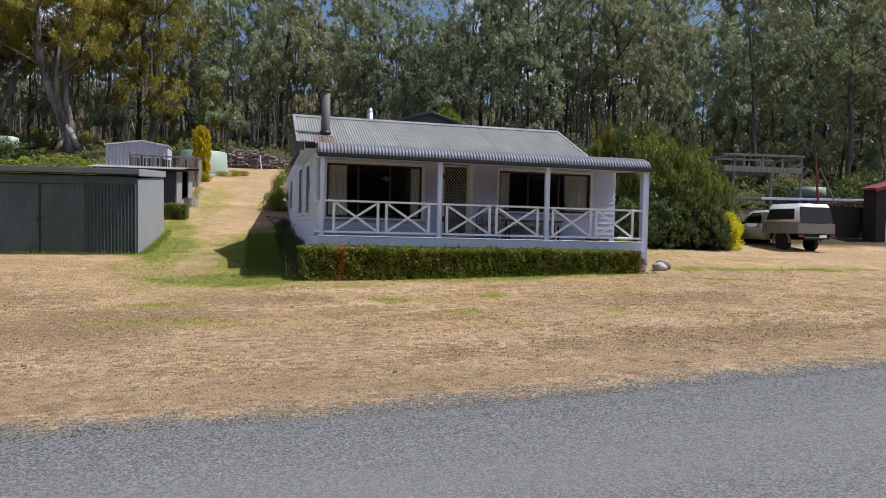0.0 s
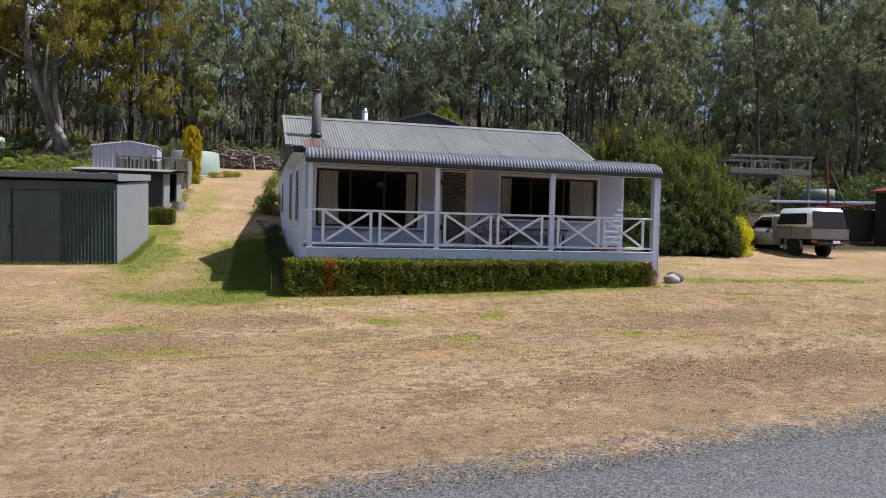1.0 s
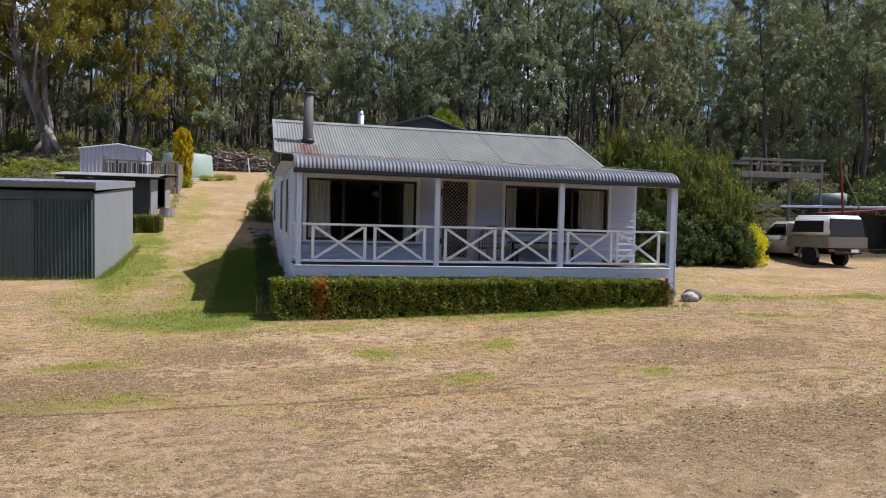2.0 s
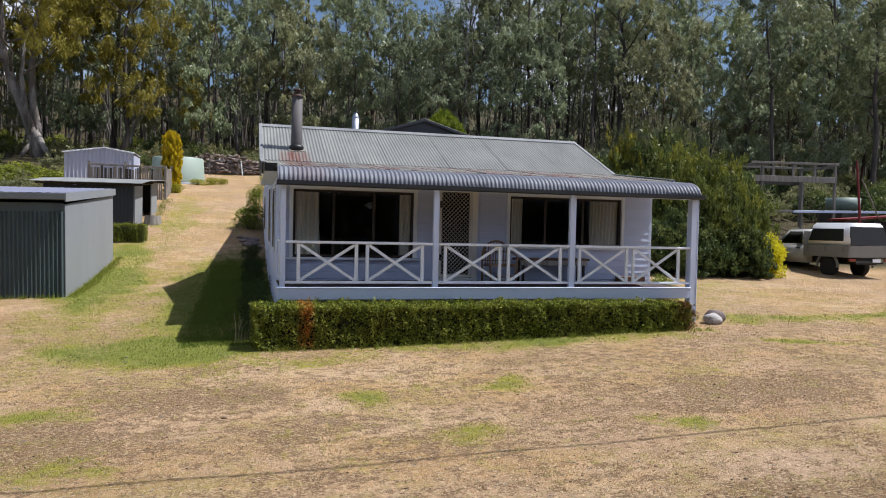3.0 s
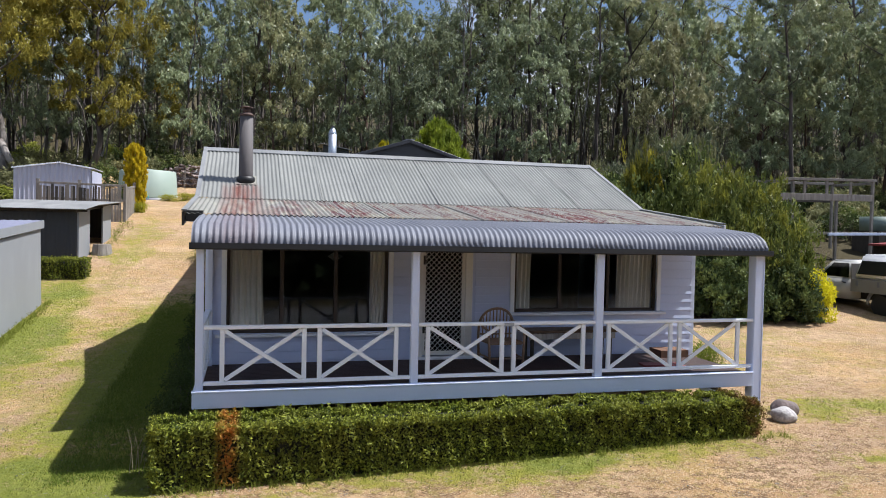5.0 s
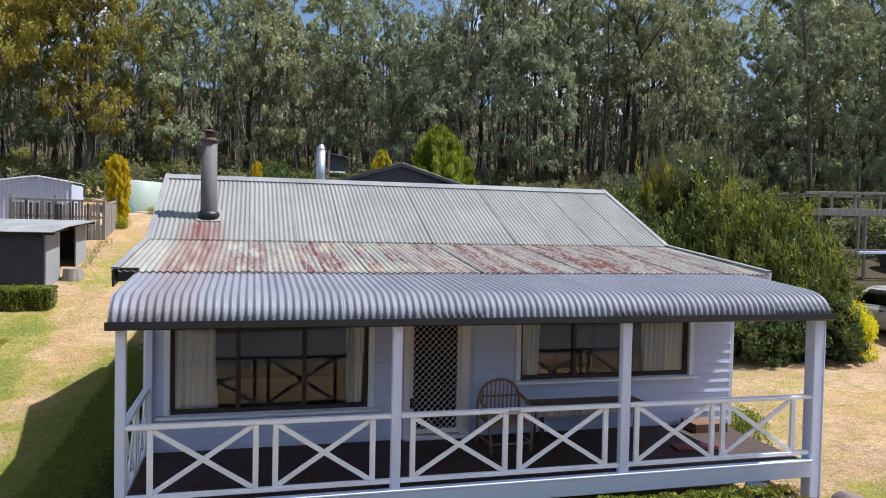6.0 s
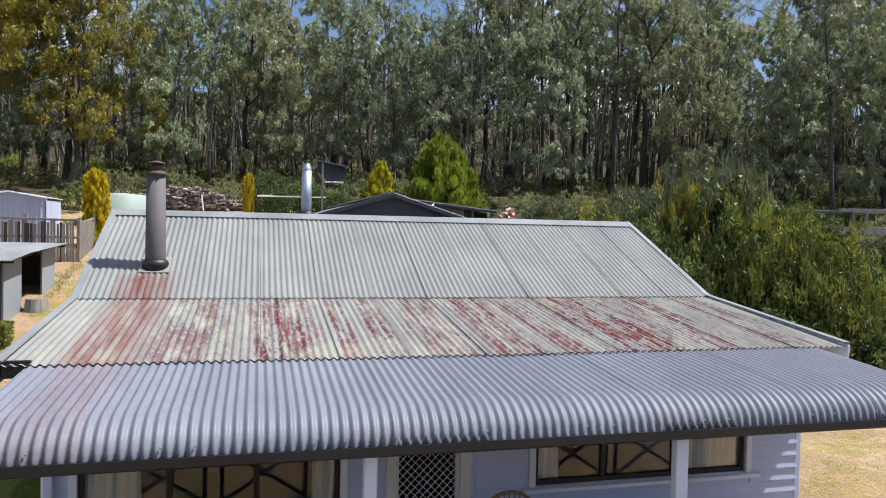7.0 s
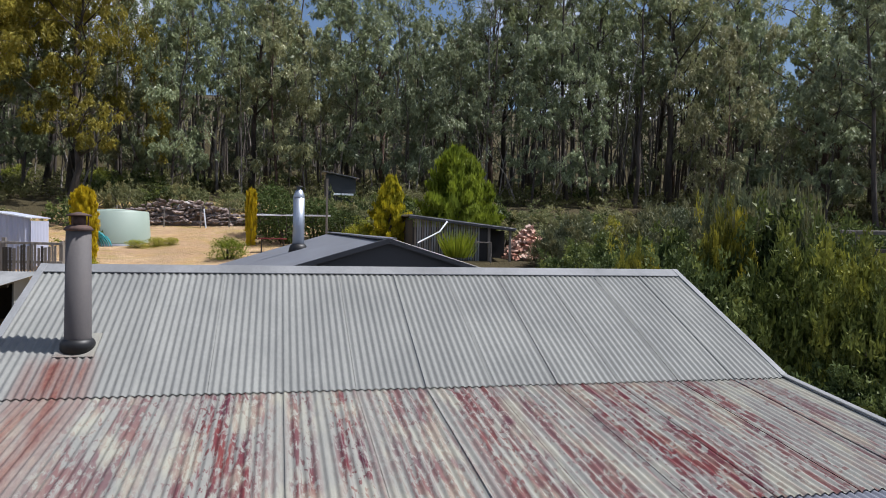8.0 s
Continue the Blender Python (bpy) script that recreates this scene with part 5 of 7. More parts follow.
def blob(x, y, cx, cy, rx, ry, turn=0.0):
    """1 in the middle of an ellipse, 0 past its edge."""
    c, s = math.cos(turn), math.sin(turn)
    u, v = ((x - cx) * c + (y - cy) * s) / rx, (-(x - cx) * s + (y - cy) * c) / ry
    return max(0.0, 1 - (u * u + v * v))


def edge_y(x):
    """The road's near edge."""
    return -11.36 + 0.075 * x


def drive_x(y):
    """Middle of the track beside the house."""
    return float(np.interp(y, [-12, -4, 2, 8, 15, 22, 30, 40], [-4.2, -4.3, -3.6, -3.2, -2.7, -2.2, -1.6, -1.0]))


def tufty(x, y):
    return noise.noise(Vector((x * 0.35, y * 0.35, 0))) + 0.5 * noise.noise(Vector((x * 1.1, y * 1.1, 4)))


def greenness(x, y):
    x, y = x + 0.7 * noise.noise(Vector((x * 0.9, y * 0.9, 8))), y + 0.5 * noise.noise(Vector((x * 0.9, y * 0.9, 14)))
    g = 1.0 * blob(x, y, -1.9, -0.5, 2.3, 1.3) + 0.5 * blob(x, y, -4.3, 6.0, 1.2, 5.0) + 0.7 * blob(x, y, 4.6, -1.0, 4.2, 0.7)
    g += 0.7 * blob(x, y, 9.8, -2.2, 1.4, 0.28, -0.40) + 0.7 * blob(x, y, 13.0, 0.4, 4.8, 0.6, 0.10) + 0.75 * blob(x, y, 0.75, -3.95, 0.85, 0.42, -0.5)
    g += 0.7 * blob(x, y, 4.5, -5.95, 0.6, 0.42) + 0.7 * blob(x, y, 1.95, -5.5, 0.7, 0.5) + 0.6 * blob(x, y, 4.9, -1.0, 0.7, 0.35) + 0.5 * blob(x, y, 2.9, -3.6, 0.9, 0.5)
    g += 0.6 * blob(x, y, -3.0, -3.9, 0.7, 0.4) + 0.45 * blob(x, y, -3.0, -5.9, 1.4, 0.5) + 0.35 * blob(x, y, 8.5, -6.8, 2.0, 0.5) + 0.5 * blob(x, y, 0.6, -1.6, 1.2, 0.5)
    g += 0.6 * blob(x, y, -5.2, 14.0, 1.6, 2.2) + 0.2 * blob(x, y, 13.5, 4.8, 4.0, 2.6) + 0.12 * blob(x, y, 10.5, 3.0, 2.0, 4.0)
    g += 0.3 * blob(x, y, -3.2, 6.0, 2.4, 10.0) + 0.5 * blob(x, y, -4.3, 9.5, 0.75, 6.0) + 0.45 * blob(x, y, -3.4, 20.0, 0.9, 6.0)
    g += 0.9 * blob(x, y, -0.9, 6.0, 2.0, 9.5)
    if y > 36:
        g += 0.25 * min(1, (y - 36) / 10)
    return max(0.0, min(1.0, g * 1.15 + 0.30 * tufty(x, y) * (g > 0.02)))


def dirtiness(x, y):
    """Scuffed spots where brown earth and dead thatch show."""
    x, y = x + 0.9 * noise.noise(Vector((x * 0.8, y * 0.8, 18))), y + 0.6 * noise.noise(Vector((x * 0.8, y * 0.8, 24)))
    d = 1.1 * blob(x, y, -1.1, -3.4, 1.1, 0.8) + 0.9 * blob(x, y, -3.2, -5.2, 1.9, 1.1) + 0.7 * blob(x, y, 0.4, -5.1, 1.1, 0.5) + 0.7 * blob(x, y, -2.8, 2.4, 0.8, 0.9)
    d += 0.7 * blob(x, y, 6.5, -4.7, 2.6, 1.0) + 1.2 * blob(x, y, 5.0, -8.6, 5.0, 0.75, 0.07) + 0.6 * blob(x, y, -0.9, -1.8, 0.8, 0.5) + 0.7 * blob(x, y, -7.5, -2.5, 2.5, 1.4) + 0.9 * blob(x, y, 12.0, -8.1, 5, 0.7, 0.07)
    d += 0.7 * blob(x, y, -3.4, 9.5, 0.9, 1.2) + 0.8 * blob(x, y, -2.9, 27, 0.9, 1.2) + 0.6 * blob(x, y, -1.4, 24.5, 0.7, 0.9) + 0.9 * blob(x, y, -5.5, -6.8, 3.5, 1.5)
    return max(0.0, min(1.0, d + 0.22 * tufty(x * 1.5 + 7, y * 1.5)))


def wildness(x, y):
    """Rough ground under scrub and trees."""
    far = min(1.0, max(0.0, (y - 46) / 4))
    right = min(1.0, max(0.0, (x - 8.2) / 1.0)) * min(1.0, max(0.0, (y - 24.5) / 2))
    yard = min(1.0, max(0.0, (x - 12 - max(0, 15 - y) * 1.2) / 2)) * min(1.0, max(0.0, (y - 9) / 3))
    across = min(1.0, max(0.0, (edge_y(x) - 6.5 - y) / 1.5))
    left = min(1.0, max(0.0, (-9.5 - x) / 1.5)) * min(1.0, max(0.0, (y - 13) / 3))
    return max(0.0, min(1.0, max(far, right, yard, left, across) + 0.25 * tufty(x, y)))


def bareness(x, y):
    d = abs(x - drive_x(y))
    b = max(0.0, 1 - abs(d - 0.75) / 0.55) * 0.38 * (y > -4) if y < 34 else 0.0
    b += 0.75 * max(0.0, 1 - abs(y - edge_y(x) - 1.1) / 1.5)
    b += 0.4 * blob(x, y, -3.5, -8.0, 5.0, 2.4) + 0.3 * blob(x, y, 3.5, -8.2, 6.0, 1.4)
    b += 0.5 * blob(x, y, 21, 7.0, 5, 3.0)
    return max(0.0, min(1.0, b + 0.2 * tufty(x * 1.7, y * 1.7 + 9)))


gx = spaced((-900, -120, 6), (-120, -40, 8), (-40, -12, 18), (-12, 22, 170), (22, 50, 20), (50, 120, 12), (120, 900, 6))
gy = spaced((-900, -60, 6), (-60, -20, 8), (-20, -12.6, 14), (-12.6, 22, 170), (22, 60, 60), (60, 120, 20), (120, 900, 6))


def relief(x, y):
    """Small bumps of the lawn, none under the road or far off."""
    if not (-12 < x < 30 and edge_y(x) < y < 40):
        return 0.0
    return 0.03 * noise.noise(Vector((x * 0.5, y * 0.5, 2))) + 0.012 * noise.noise(Vector((x * 1.9, y * 1.9, 5)))


ground_mesh = bpy.data.meshes.new("ground")
ground_mesh.from_pydata([(x, y, gz(x, y) + relief(x, y)) for y in gy for x in gx], [],
                        [(j * len(gx) + k, j * len(gx) + k + 1, (j + 1) * len(gx) + k + 1, (j + 1) * len(gx) + k) for j in range(len(gy) - 1) for k in range(len(gx) - 1)])
ground_mesh.polygons.foreach_set("use_smooth", [True] * len(ground_mesh.polygons))
for key, rule in (("green", greenness), ("bare", bareness), ("wild", wildness), ("dirt", dirtiness)):
    layer = ground_mesh.attributes.new(key, "FLOAT", "POINT")
    layer.data.foreach_set("value", [rule(x, y) for y in gy for x in gx])

k = Mat("dry_lawn", (0.228, 0.167, 0.091), 0.95, 0, 0.15)
P = k.position()
broad, mid, fine, grit = k.noise(0.22, P, 4), k.noise(1.3, P, 5, 0.65), k.noise(9, P, 6, 0.7), k.noise(60, P, 4, 0.7, 0.3, 0.7)
px, py, _ = k.xyz()
off = k.math("SUBTRACT", py, k.math("ADD", k.math("MULTIPLY", px, 0.075), -11.36))
verge = k.math("MULTIPLY", k.span(off, 5.2, 3.0), k.noise(0.8, k.position((1, 1.6, 11)), 4, 0.6, 0.30, 0.55))
soil_pale = k.mix(broad, (0.55, 0.366, 0.228), (0.63, 0.437, 0.268))
gold = k.mix(mid, (0.54, 0.335, 0.132), (0.44, 0.265, 0.107))
cover = k.noise(0.42, k.position((1, 1.5, 1)), 5, 0.6, 0.42, 0.58)
straw = k.mix(k.math("MULTIPLY", cover, 0.85), soil_pale, gold)
pink = k.noise(0.33, k.position((1, 1.4, 5)), 4, 0.6, 0.46, 0.6)
straw = k.mix(k.math("MULTIPLY", pink, 0.55), straw, (0.40, 0.245, 0.165))
yellow = k.noise(0.6, k.position((1, 1.7, 3)), 5, 0.6, 0.53, 0.64)
straw = k.mix(k.math("MULTIPLY", yellow, 0.75), straw, (0.34, 0.26, 0.07))
grey_dirt = k.noise(0.30, k.position((1, 1.8, 9)), 6, 0.65, 0.50, 0.62)
straw = k.mix(k.math("MULTIPLY", grey_dirt, 0.45), straw, (0.33, 0.222, 0.14))
blotch = k.noise(1.7, k.position((1, 1.6, 6)), 6, 0.7, 0.50, 0.64)
straw = k.mix(k.math("MULTIPLY", blotch, 0.5), straw, (0.25, 0.165, 0.085))
straw = k.mix(k.math("MULTIPLY", verge, 0.75), straw, k.mix(mid, (0.64, 0.455, 0.310), (0.52, 0.350, 0.230)))
# dead tufts stand in clumps, thicker where the lawn is scuffed
thatch = k.noise(4.6, k.position((1, 1.35, 1)), 8, 0.74, 0.3, 0.7)
press = k.noise(0.55, k.position((1, 1.3, 2)), 4, 0.6, 0.35, 0.65)
lean_in = k.math("ADD", k.math("ADD", k.math("MULTIPLY", press, 0.20), k.math("MULTIPLY", k.attr("dirt"), 0.42)), k.math("MULTIPLY", verge, -0.04))
tufts = k.math("MULTIPLY", k.noise(5.5, k.position((1, 1.25, 4)), 3, 0.55, 0.53, 0.60), verge)
straw = k.mix(k.math("MULTIPLY", tufts, 0.75), straw, k.mix(grit, (0.17, 0.110, 0.068), (0.33, 0.225, 0.140)))
clumps = k.math("MULTIPLY", k.span(k.math("ADD", thatch, lean_in), 0.61, 0.71), k.span(py, -2.0, 5.0, 1.0, 0.35))
deep = k.noise(31, k.position((1, 1.3, 1)), 4, 0.7, 0.4, 0.6)
straw = k.mix(k.math("MULTIPLY", clumps, 0.95), straw, k.mix(deep, (0.15, 0.090, 0.052), (0.31, 0.192, 0.106)))
straw = k.mix(k.math("MULTIPLY", k.noise(24, k.position((1, 1.5, 1)), 4, 0.7, 0.52, 0.60), 0.75), straw, (0.66, 0.51, 0.32))
turf = k.mix(fine, (0.190, 0.215, 0.018), (0.33, 0.310, 0.034))
lush = k.mix(fine, (0.115, 0.170, 0.014), (0.205, 0.250, 0.026))
turf = k.mix(k.span(k.attr("green"), 0.5, 0.9), turf, lush)
ragged = k.math("ADD", k.math("MULTIPLY", k.math("SUBTRACT", fine, 0.5), 0.6), k.math("MULTIPLY", k.math("SUBTRACT", k.noise(2.3, P, 5, 0.7), 0.5), 0.55))
broken = k.math("MULTIPLY", k.span(k.math("ADD", k.attr("green"), ragged), 0.10, 0.75), 0.92)
c = k.mix(broken, straw, turf)
soil = k.mix(fine, (0.33, 0.225, 0.125), (0.42, 0.30, 0.175))
soil = k.mix(k.math("MULTIPLY", k.noise(3.2, P, 5, 0.7, 0.5, 0.62), 0.7), soil, (0.167, 0.114, 0.068))
c = k.mix(k.span(k.math("ADD", k.attr("bare"), k.math("MULTIPLY", k.math("SUBTRACT", fine, 0.5), 0.7)), 0.3, 0.8), c, soil)
c = k.mix(k.math("MULTIPLY", grit, 0.3), c, (0.182, 0.122, 0.068))
strewn = k.node("ShaderNodeTexVoronoi", Scale=62.0)
k.l.new(P, strewn.inputs["Vector"])
chip_tone = k.span(strewn.outputs["Color"], 0.25, 0.75)
reach = k.math("ADD", k.span(off, 0.0, 0.85, 0.95, 0.0), k.math("MULTIPLY", k.math("SUBTRACT", k.noise(3.0, P, 5, 0.7), 0.5), 0.55))
c = k.mix(k.span(k.math("SUBTRACT", reach, k.noise(28, P, 3, 0.6, 0.3, 0.7)), -0.08, 0.08), c, k.mix(chip_tone, (0.07, 0.07, 0.072), (0.27, 0.26, 0.245)))
litter = k.mix(fine, (0.034, 0.028, 0.016), (0.092, 0.076, 0.038))
c = k.mix(k.span(k.attr("wild"), 0.25, 0.7), c, litter)
k.color(c).bump(k.math("ADD", fine, k.math("MULTIPLY", grit, 0.5)), 0.8, 0.04)
tagged(new("ground", ground_mesh), "dry straw-coloured lawn with green patches and bare earth", "lawn", "", "structure")
ground_mesh.materials.append(k.m)

# road of coarse seal with a ragged edge
k = Mat("grey_road_seal", (0.122, 0.122, 0.125), 0.9, 0.0, 0.15)
P = k.position()
stones, wear = k.noise(30, P, 5, 0.8, 0.40, 0.60), k.noise(0.5, k.position((0.35, 1.8, 1)), 4)
cells = k.node("ShaderNodeTexVoronoi", Scale=68.0)
k.l.new(P, cells.inputs["Vector"])
chips = k.span(cells.outputs["Color"], 0.22, 0.78)
c = k.mix(chips, (0.065, 0.067, 0.071), (0.23, 0.23, 0.23))
c = k.mix(k.math("MULTIPLY", stones, 0.45), c, (0.055, 0.056, 0.06))
px, py, _ = k.xyz()
inside = k.math("SUBTRACT", k.math("ADD", k.math("MULTIPLY", px, 0.075), -11.36), py)
polish = k.math("MULTIPLY", k.span(inside, 0.5, 1.6), k.math("ADD", 0.25, k.math("MULTIPLY", wear, 0.35)))
c = k.mix(polish, c, (0.165, 0.165, 0.17))
k.color(c).bump(k.math("ADD", k.span(cells.outputs["Distance"], 0.1, 0.7), stones), 0.5, 0.008)
SEAL = k.m
m, xs = MB(), np.arange(-60, 90, 0.12)
vs = []
for x in xs:
    e = edge_y(x) + 0.10 * noise.noise(Vector((x * 0.9, 0, 1))) + 0.06 * noise.noise(Vector((x * 5, 0, 3)))
    far = edge_y(x) - 5.9 + 0.15 * noise.noise(Vector((x * 0.7, 7, 1)))
    for y, dz in ((e + 0.03, -0.03), (e, 0.012), (e - 0.25, 0.022), (e - 1.5, 0.04), ((e + far) / 2, 0.06), (far + 1.5, 0.04), (far, 0.012), (far - 0.03, -0.03)):
        vs.append((x, y, gz(x, y) + dz))
m.add(vs, [(k * 8 + j, k * 8 + j + 1, k * 8 + j + 9, k * 8 + j + 8) for k in range(len(xs) - 1) for j in range(7)])
single("road", m, SEAL, "grey coarse-chip sealed country road", "road", "", "structure", True)

# loose chips along the road's edge
rng = random.Random(11)
PEBBLE_V = [(-0.5, -0.4, 0), (0.4, -0.5, 0), (0.55, 0.35, 0), (-0.3, 0.5, 0), (-0.3, -0.2, 0.5), (0.3, -0.2, 0.45), (0.2, 0.25, 0.5)]
PEBBLE_F = [(0, 1, 5, 4), (1, 2, 6, 5), (2, 3, 6), (3, 0, 4, 6), (4, 5, 6)]
m = MB()
for _ in range(7000):
    x = rng.uniform(-7, 12)
    y = edge_y(x) + rng.gauss(0.03, 0.13) + (abs(rng.gauss(0, 0.6)) if rng.random() < 0.25 else 0)
    s, a = rng.uniform(0.007, 0.019), rng.uniform(0, 6.3)
    z = gz(x, y) + (0.012 if y < edge_y(x) else 0.0)
    m.add([(x + s * (p[0] * math.cos(a) - p[1] * math.sin(a)), y + s * (p[0] * math.sin(a) + p[1] * math.cos(a)), z + s * p[2]) for p in PEBBLE_V], PEBBLE_F)
k = Mat("road_chips", (0.228, 0.228, 0.228), 0.85)
k.color(k.mix(k.island(), (0.11, 0.105, 0.10), (0.30, 0.275, 0.245)))
single("gravel", m, k.m, "loose grey stone chips along the edge of the road", "gravel", "", "stuff", fix=False)

# clods, bark and dead bits lying in the dry lawn
rng = random.Random(23)
m = MB()
while len(m.v) < 7 * 1300:
    x, y = rng.uniform(-9, 16), rng.triangular(-11.2, 4, -8)
    if y < edge_y(x) + 0.3 or (-0.7 < x < 9.2 and y > -1.0) or rng.random() > 0.06 + 1.6 * max(0.0, tufty(x * 1.3, y * 1.9)) * 0.5 + 0.8 * dirtiness(x, y):
        continue
    s, a = rng.uniform(0.010, 0.026) * (1.6 if rng.random() < 0.08 else 1.0), rng.uniform(0, 6.3)
    z = gz(x, y) + relief(x, y)
    m.add([(x + s * 1.5 * (p[0] * math.cos(a) - p[1] * math.sin(a)), y + s * (p[0] * math.sin(a) + p[1] * math.cos(a)), z + s * 0.8 * p[2]) for p in PEBBLE_V], PEBBLE_F)
k = Mat("earth_clods", (0.1, 0.07, 0.05), 0.95)
k.color(k.mix(k.island(), (0.05, 0.034, 0.022), (0.20, 0.135, 0.085)))
single("earth_clods", m, k.m, "dark crumbs of earth and dead bits on the lawn", "clods", "", "stuff", fix=False)

# dead tufts: low dark fans of thatch, close together on the verge, scattered further up
rng = random.Random(29)
m, made = MB(), 0
while made < 5200:
    x, y = rng.uniform(-9.5, 15), rng.triangular(-11.3, 3.0, -9.5)
    off = y - edge_y(x)
    if off < 0.35 or (-0.7 < x < 9.4 and y > -1.1) or (x < -4.5 and y > 5.6):
        continue
    chance = (0.42 if off < 4.2 else 0.14) + 0.9 * tufty(x * 0.9 + 3, y * 1.3) + 0.5 * dirtiness(x, y) - 0.5 * greenness(x, y)
    if rng.random() > chance:
        continue
    made += 1
    z, size = gz(x, y) + relief(x, y) - 0.003, rng.uniform(0.020, 0.085) * (1.35 if rng.random() < 0.12 else 1.0)
    for _ in range(14):
        a, q = rng.uniform(0, 6.3), rng.random() ** 0.5 * size
        bx, by = x + 1.35 * q * math.cos(a), y + 0.8 * q * math.sin(a)
        w, h, lean = rng.uniform(0.005, 0.012), rng.uniform(0.004, 0.013), rng.uniform(1.5, 4.0)
        t = a + rng.gauss(0, 0.7)
        m.add([(bx - w * math.sin(t), by + w * math.cos(t), z), (bx + w * math.sin(t), by - w * math.cos(t), z), (bx + h * lean * math.cos(t), by + h * lean * math.sin(t), z + h)], [(0, 1, 2)])
k = Mat("dead_thatch", (0.2, 0.15, 0.09), 0.95, 0.0, 0.1)
k.color(k.mix(k.noise(0.5, k.position(), 3), k.mix(k.island(), (0.16, 0.115, 0.076), (0.42, 0.31, 0.19)), k.mix(k.island(), (0.15, 0.125, 0.060), (0.36, 0.29, 0.13))))
single("dead_tufts", m, k.m, "low dark tufts of dead grass on the verge", "grass", "", "stuff", fix=False)

# short dry grass
rng = random.Random(5)


def blades(count, pick, height, spread, n=3):
    m = MB()
    for _ in range(count):
        x, y = pick()
        z = gz(x, y) + relief(x, y) - 0.004
        for _ in range(n):
            a, h, w = rng.uniform(0, 6.3), rng.uniform(0.5, 1.2) * height, rng.uniform(0.003, 0.007)
            bx, by = x + rng.gauss(0, spread), y + rng.gauss(0, spread)
            lx, ly = rng.gauss(0, 0.5) * h, rng.gauss(0, 0.5) * h
            m.add([(bx - w * math.cos(a), by - w * math.sin(a), z), (bx + w * math.cos(a), by + w * math.sin(a), z), (bx + lx, by + ly, z + h)], [(0, 1, 2)])
    return m


def lawn_spot():
    while True:
        x, y = rng.uniform(-9, 17), rng.triangular(-11, 9, -8)
        if y > edge_y(x) + 0.2 and not (-0.4 < x < 9.2 and y > -0.55) and not (x < -4.8 and y > 5.8) and rng.random() > bareness(x, y) * 0.8 and rng.random() < 0.45 + 1.2 * tufty(x * 2.2, y * 2.2) and greenness(x, y) < 0.6:
            return x, y


DRYGRASS = leafy("dry_grass_blades", ((0.50, 0.36, 0.18), (0.40, 0.265, 0.13), (0.46, 0.35, 0.16)), 0.7, 0.3)
GREENGRASS = leafy("green_grass_blades", ((0.160, 0.200, 0.030), (0.260, 0.270, 0.050), (0.150, 0.190, 0.028)), 0.6, 0.35)
single("dry_grass", blades(24000, lawn_spot, 0.024, 0.03), DRYGRASS, "short dry straw-coloured grass of the lawn", "grass", "", "stuff", fix=False)


def green_spot():
    while True:
        x, y = rng.uniform(-7, 18), rng.uniform(-6, 18)
        if not (-0.2 < x < 9 and y > -0.2) and not (x < -4.8 and 5.8 < y < 12.6) and rng.random() < greenness(x, y) - 0.15:
            return x, y


single("green_grass", blades(9000, green_spot, 0.04, 0.03), GREENGRASS, "patches of short green grass in the lawn", "grass", "", "stuff", fix=False)


def wall_foot():
    side = rng.random()
    if side < 0.45:
        return -4.80 + abs(rng.gauss(0, 0.10)), rng.uniform(5.8, 12.6)
    if side < 0.6:
        return rng.uniform(-9, -4.9), 5.82 - abs(rng.gauss(0, 0.06))
    if side < 0.8:
        return rng.uniform(-0.4, 8.6), -0.86 - abs(rng.gauss(0, 0.05))
    return -4.4 + rng.gauss(0, 0.15), rng.uniform(17.5, 24)


def side_strip():
    while True:
        x, y = rng.uniform(-1.7, -0.1), rng.uniform(-0.3, 14.5)
        if rng.random() < greenness(x, y):
            return x, y


DEEPGRASS = leafy("deep_green_grass_blades", ((0.095, 0.145, 0.018), (0.180, 0.235, 0.034), (0.110, 0.150, 0.024)), 0.6, 0.3)
single("side_grass", blades(15000, side_strip, 0.05, 0.05, 4), DEEPGRASS, "thick green grass in the strip beside the house", "grass", "", "stuff", fix=False)
single("long_grass", blades(1300, wall_foot, 0.13, 0.03, 4), GREENGRASS, "longer green and yellow grass at the foot of walls", "grass", "", "stuff", fix=False)


# ---------------- foliage ----------------
def again(ob, at, turn, size):
    """A copy of a thing at a place, with its own turn and size."""
    fit = [size[k] / ob.scale[k] for k in range(3)]
    return copy_thing(ob, Matrix.Translation(at) @ Matrix.Rotation(turn, 4, "Z") @ Matrix.Diagonal((*fit, 1)))


def settle(ob, at, turn, size):
    ob.matrix_basis = Matrix.Translation(at) @ Matrix.Rotation(turn, 4, "Z") @ Matrix.Diagonal((*size, 1))
    return ob


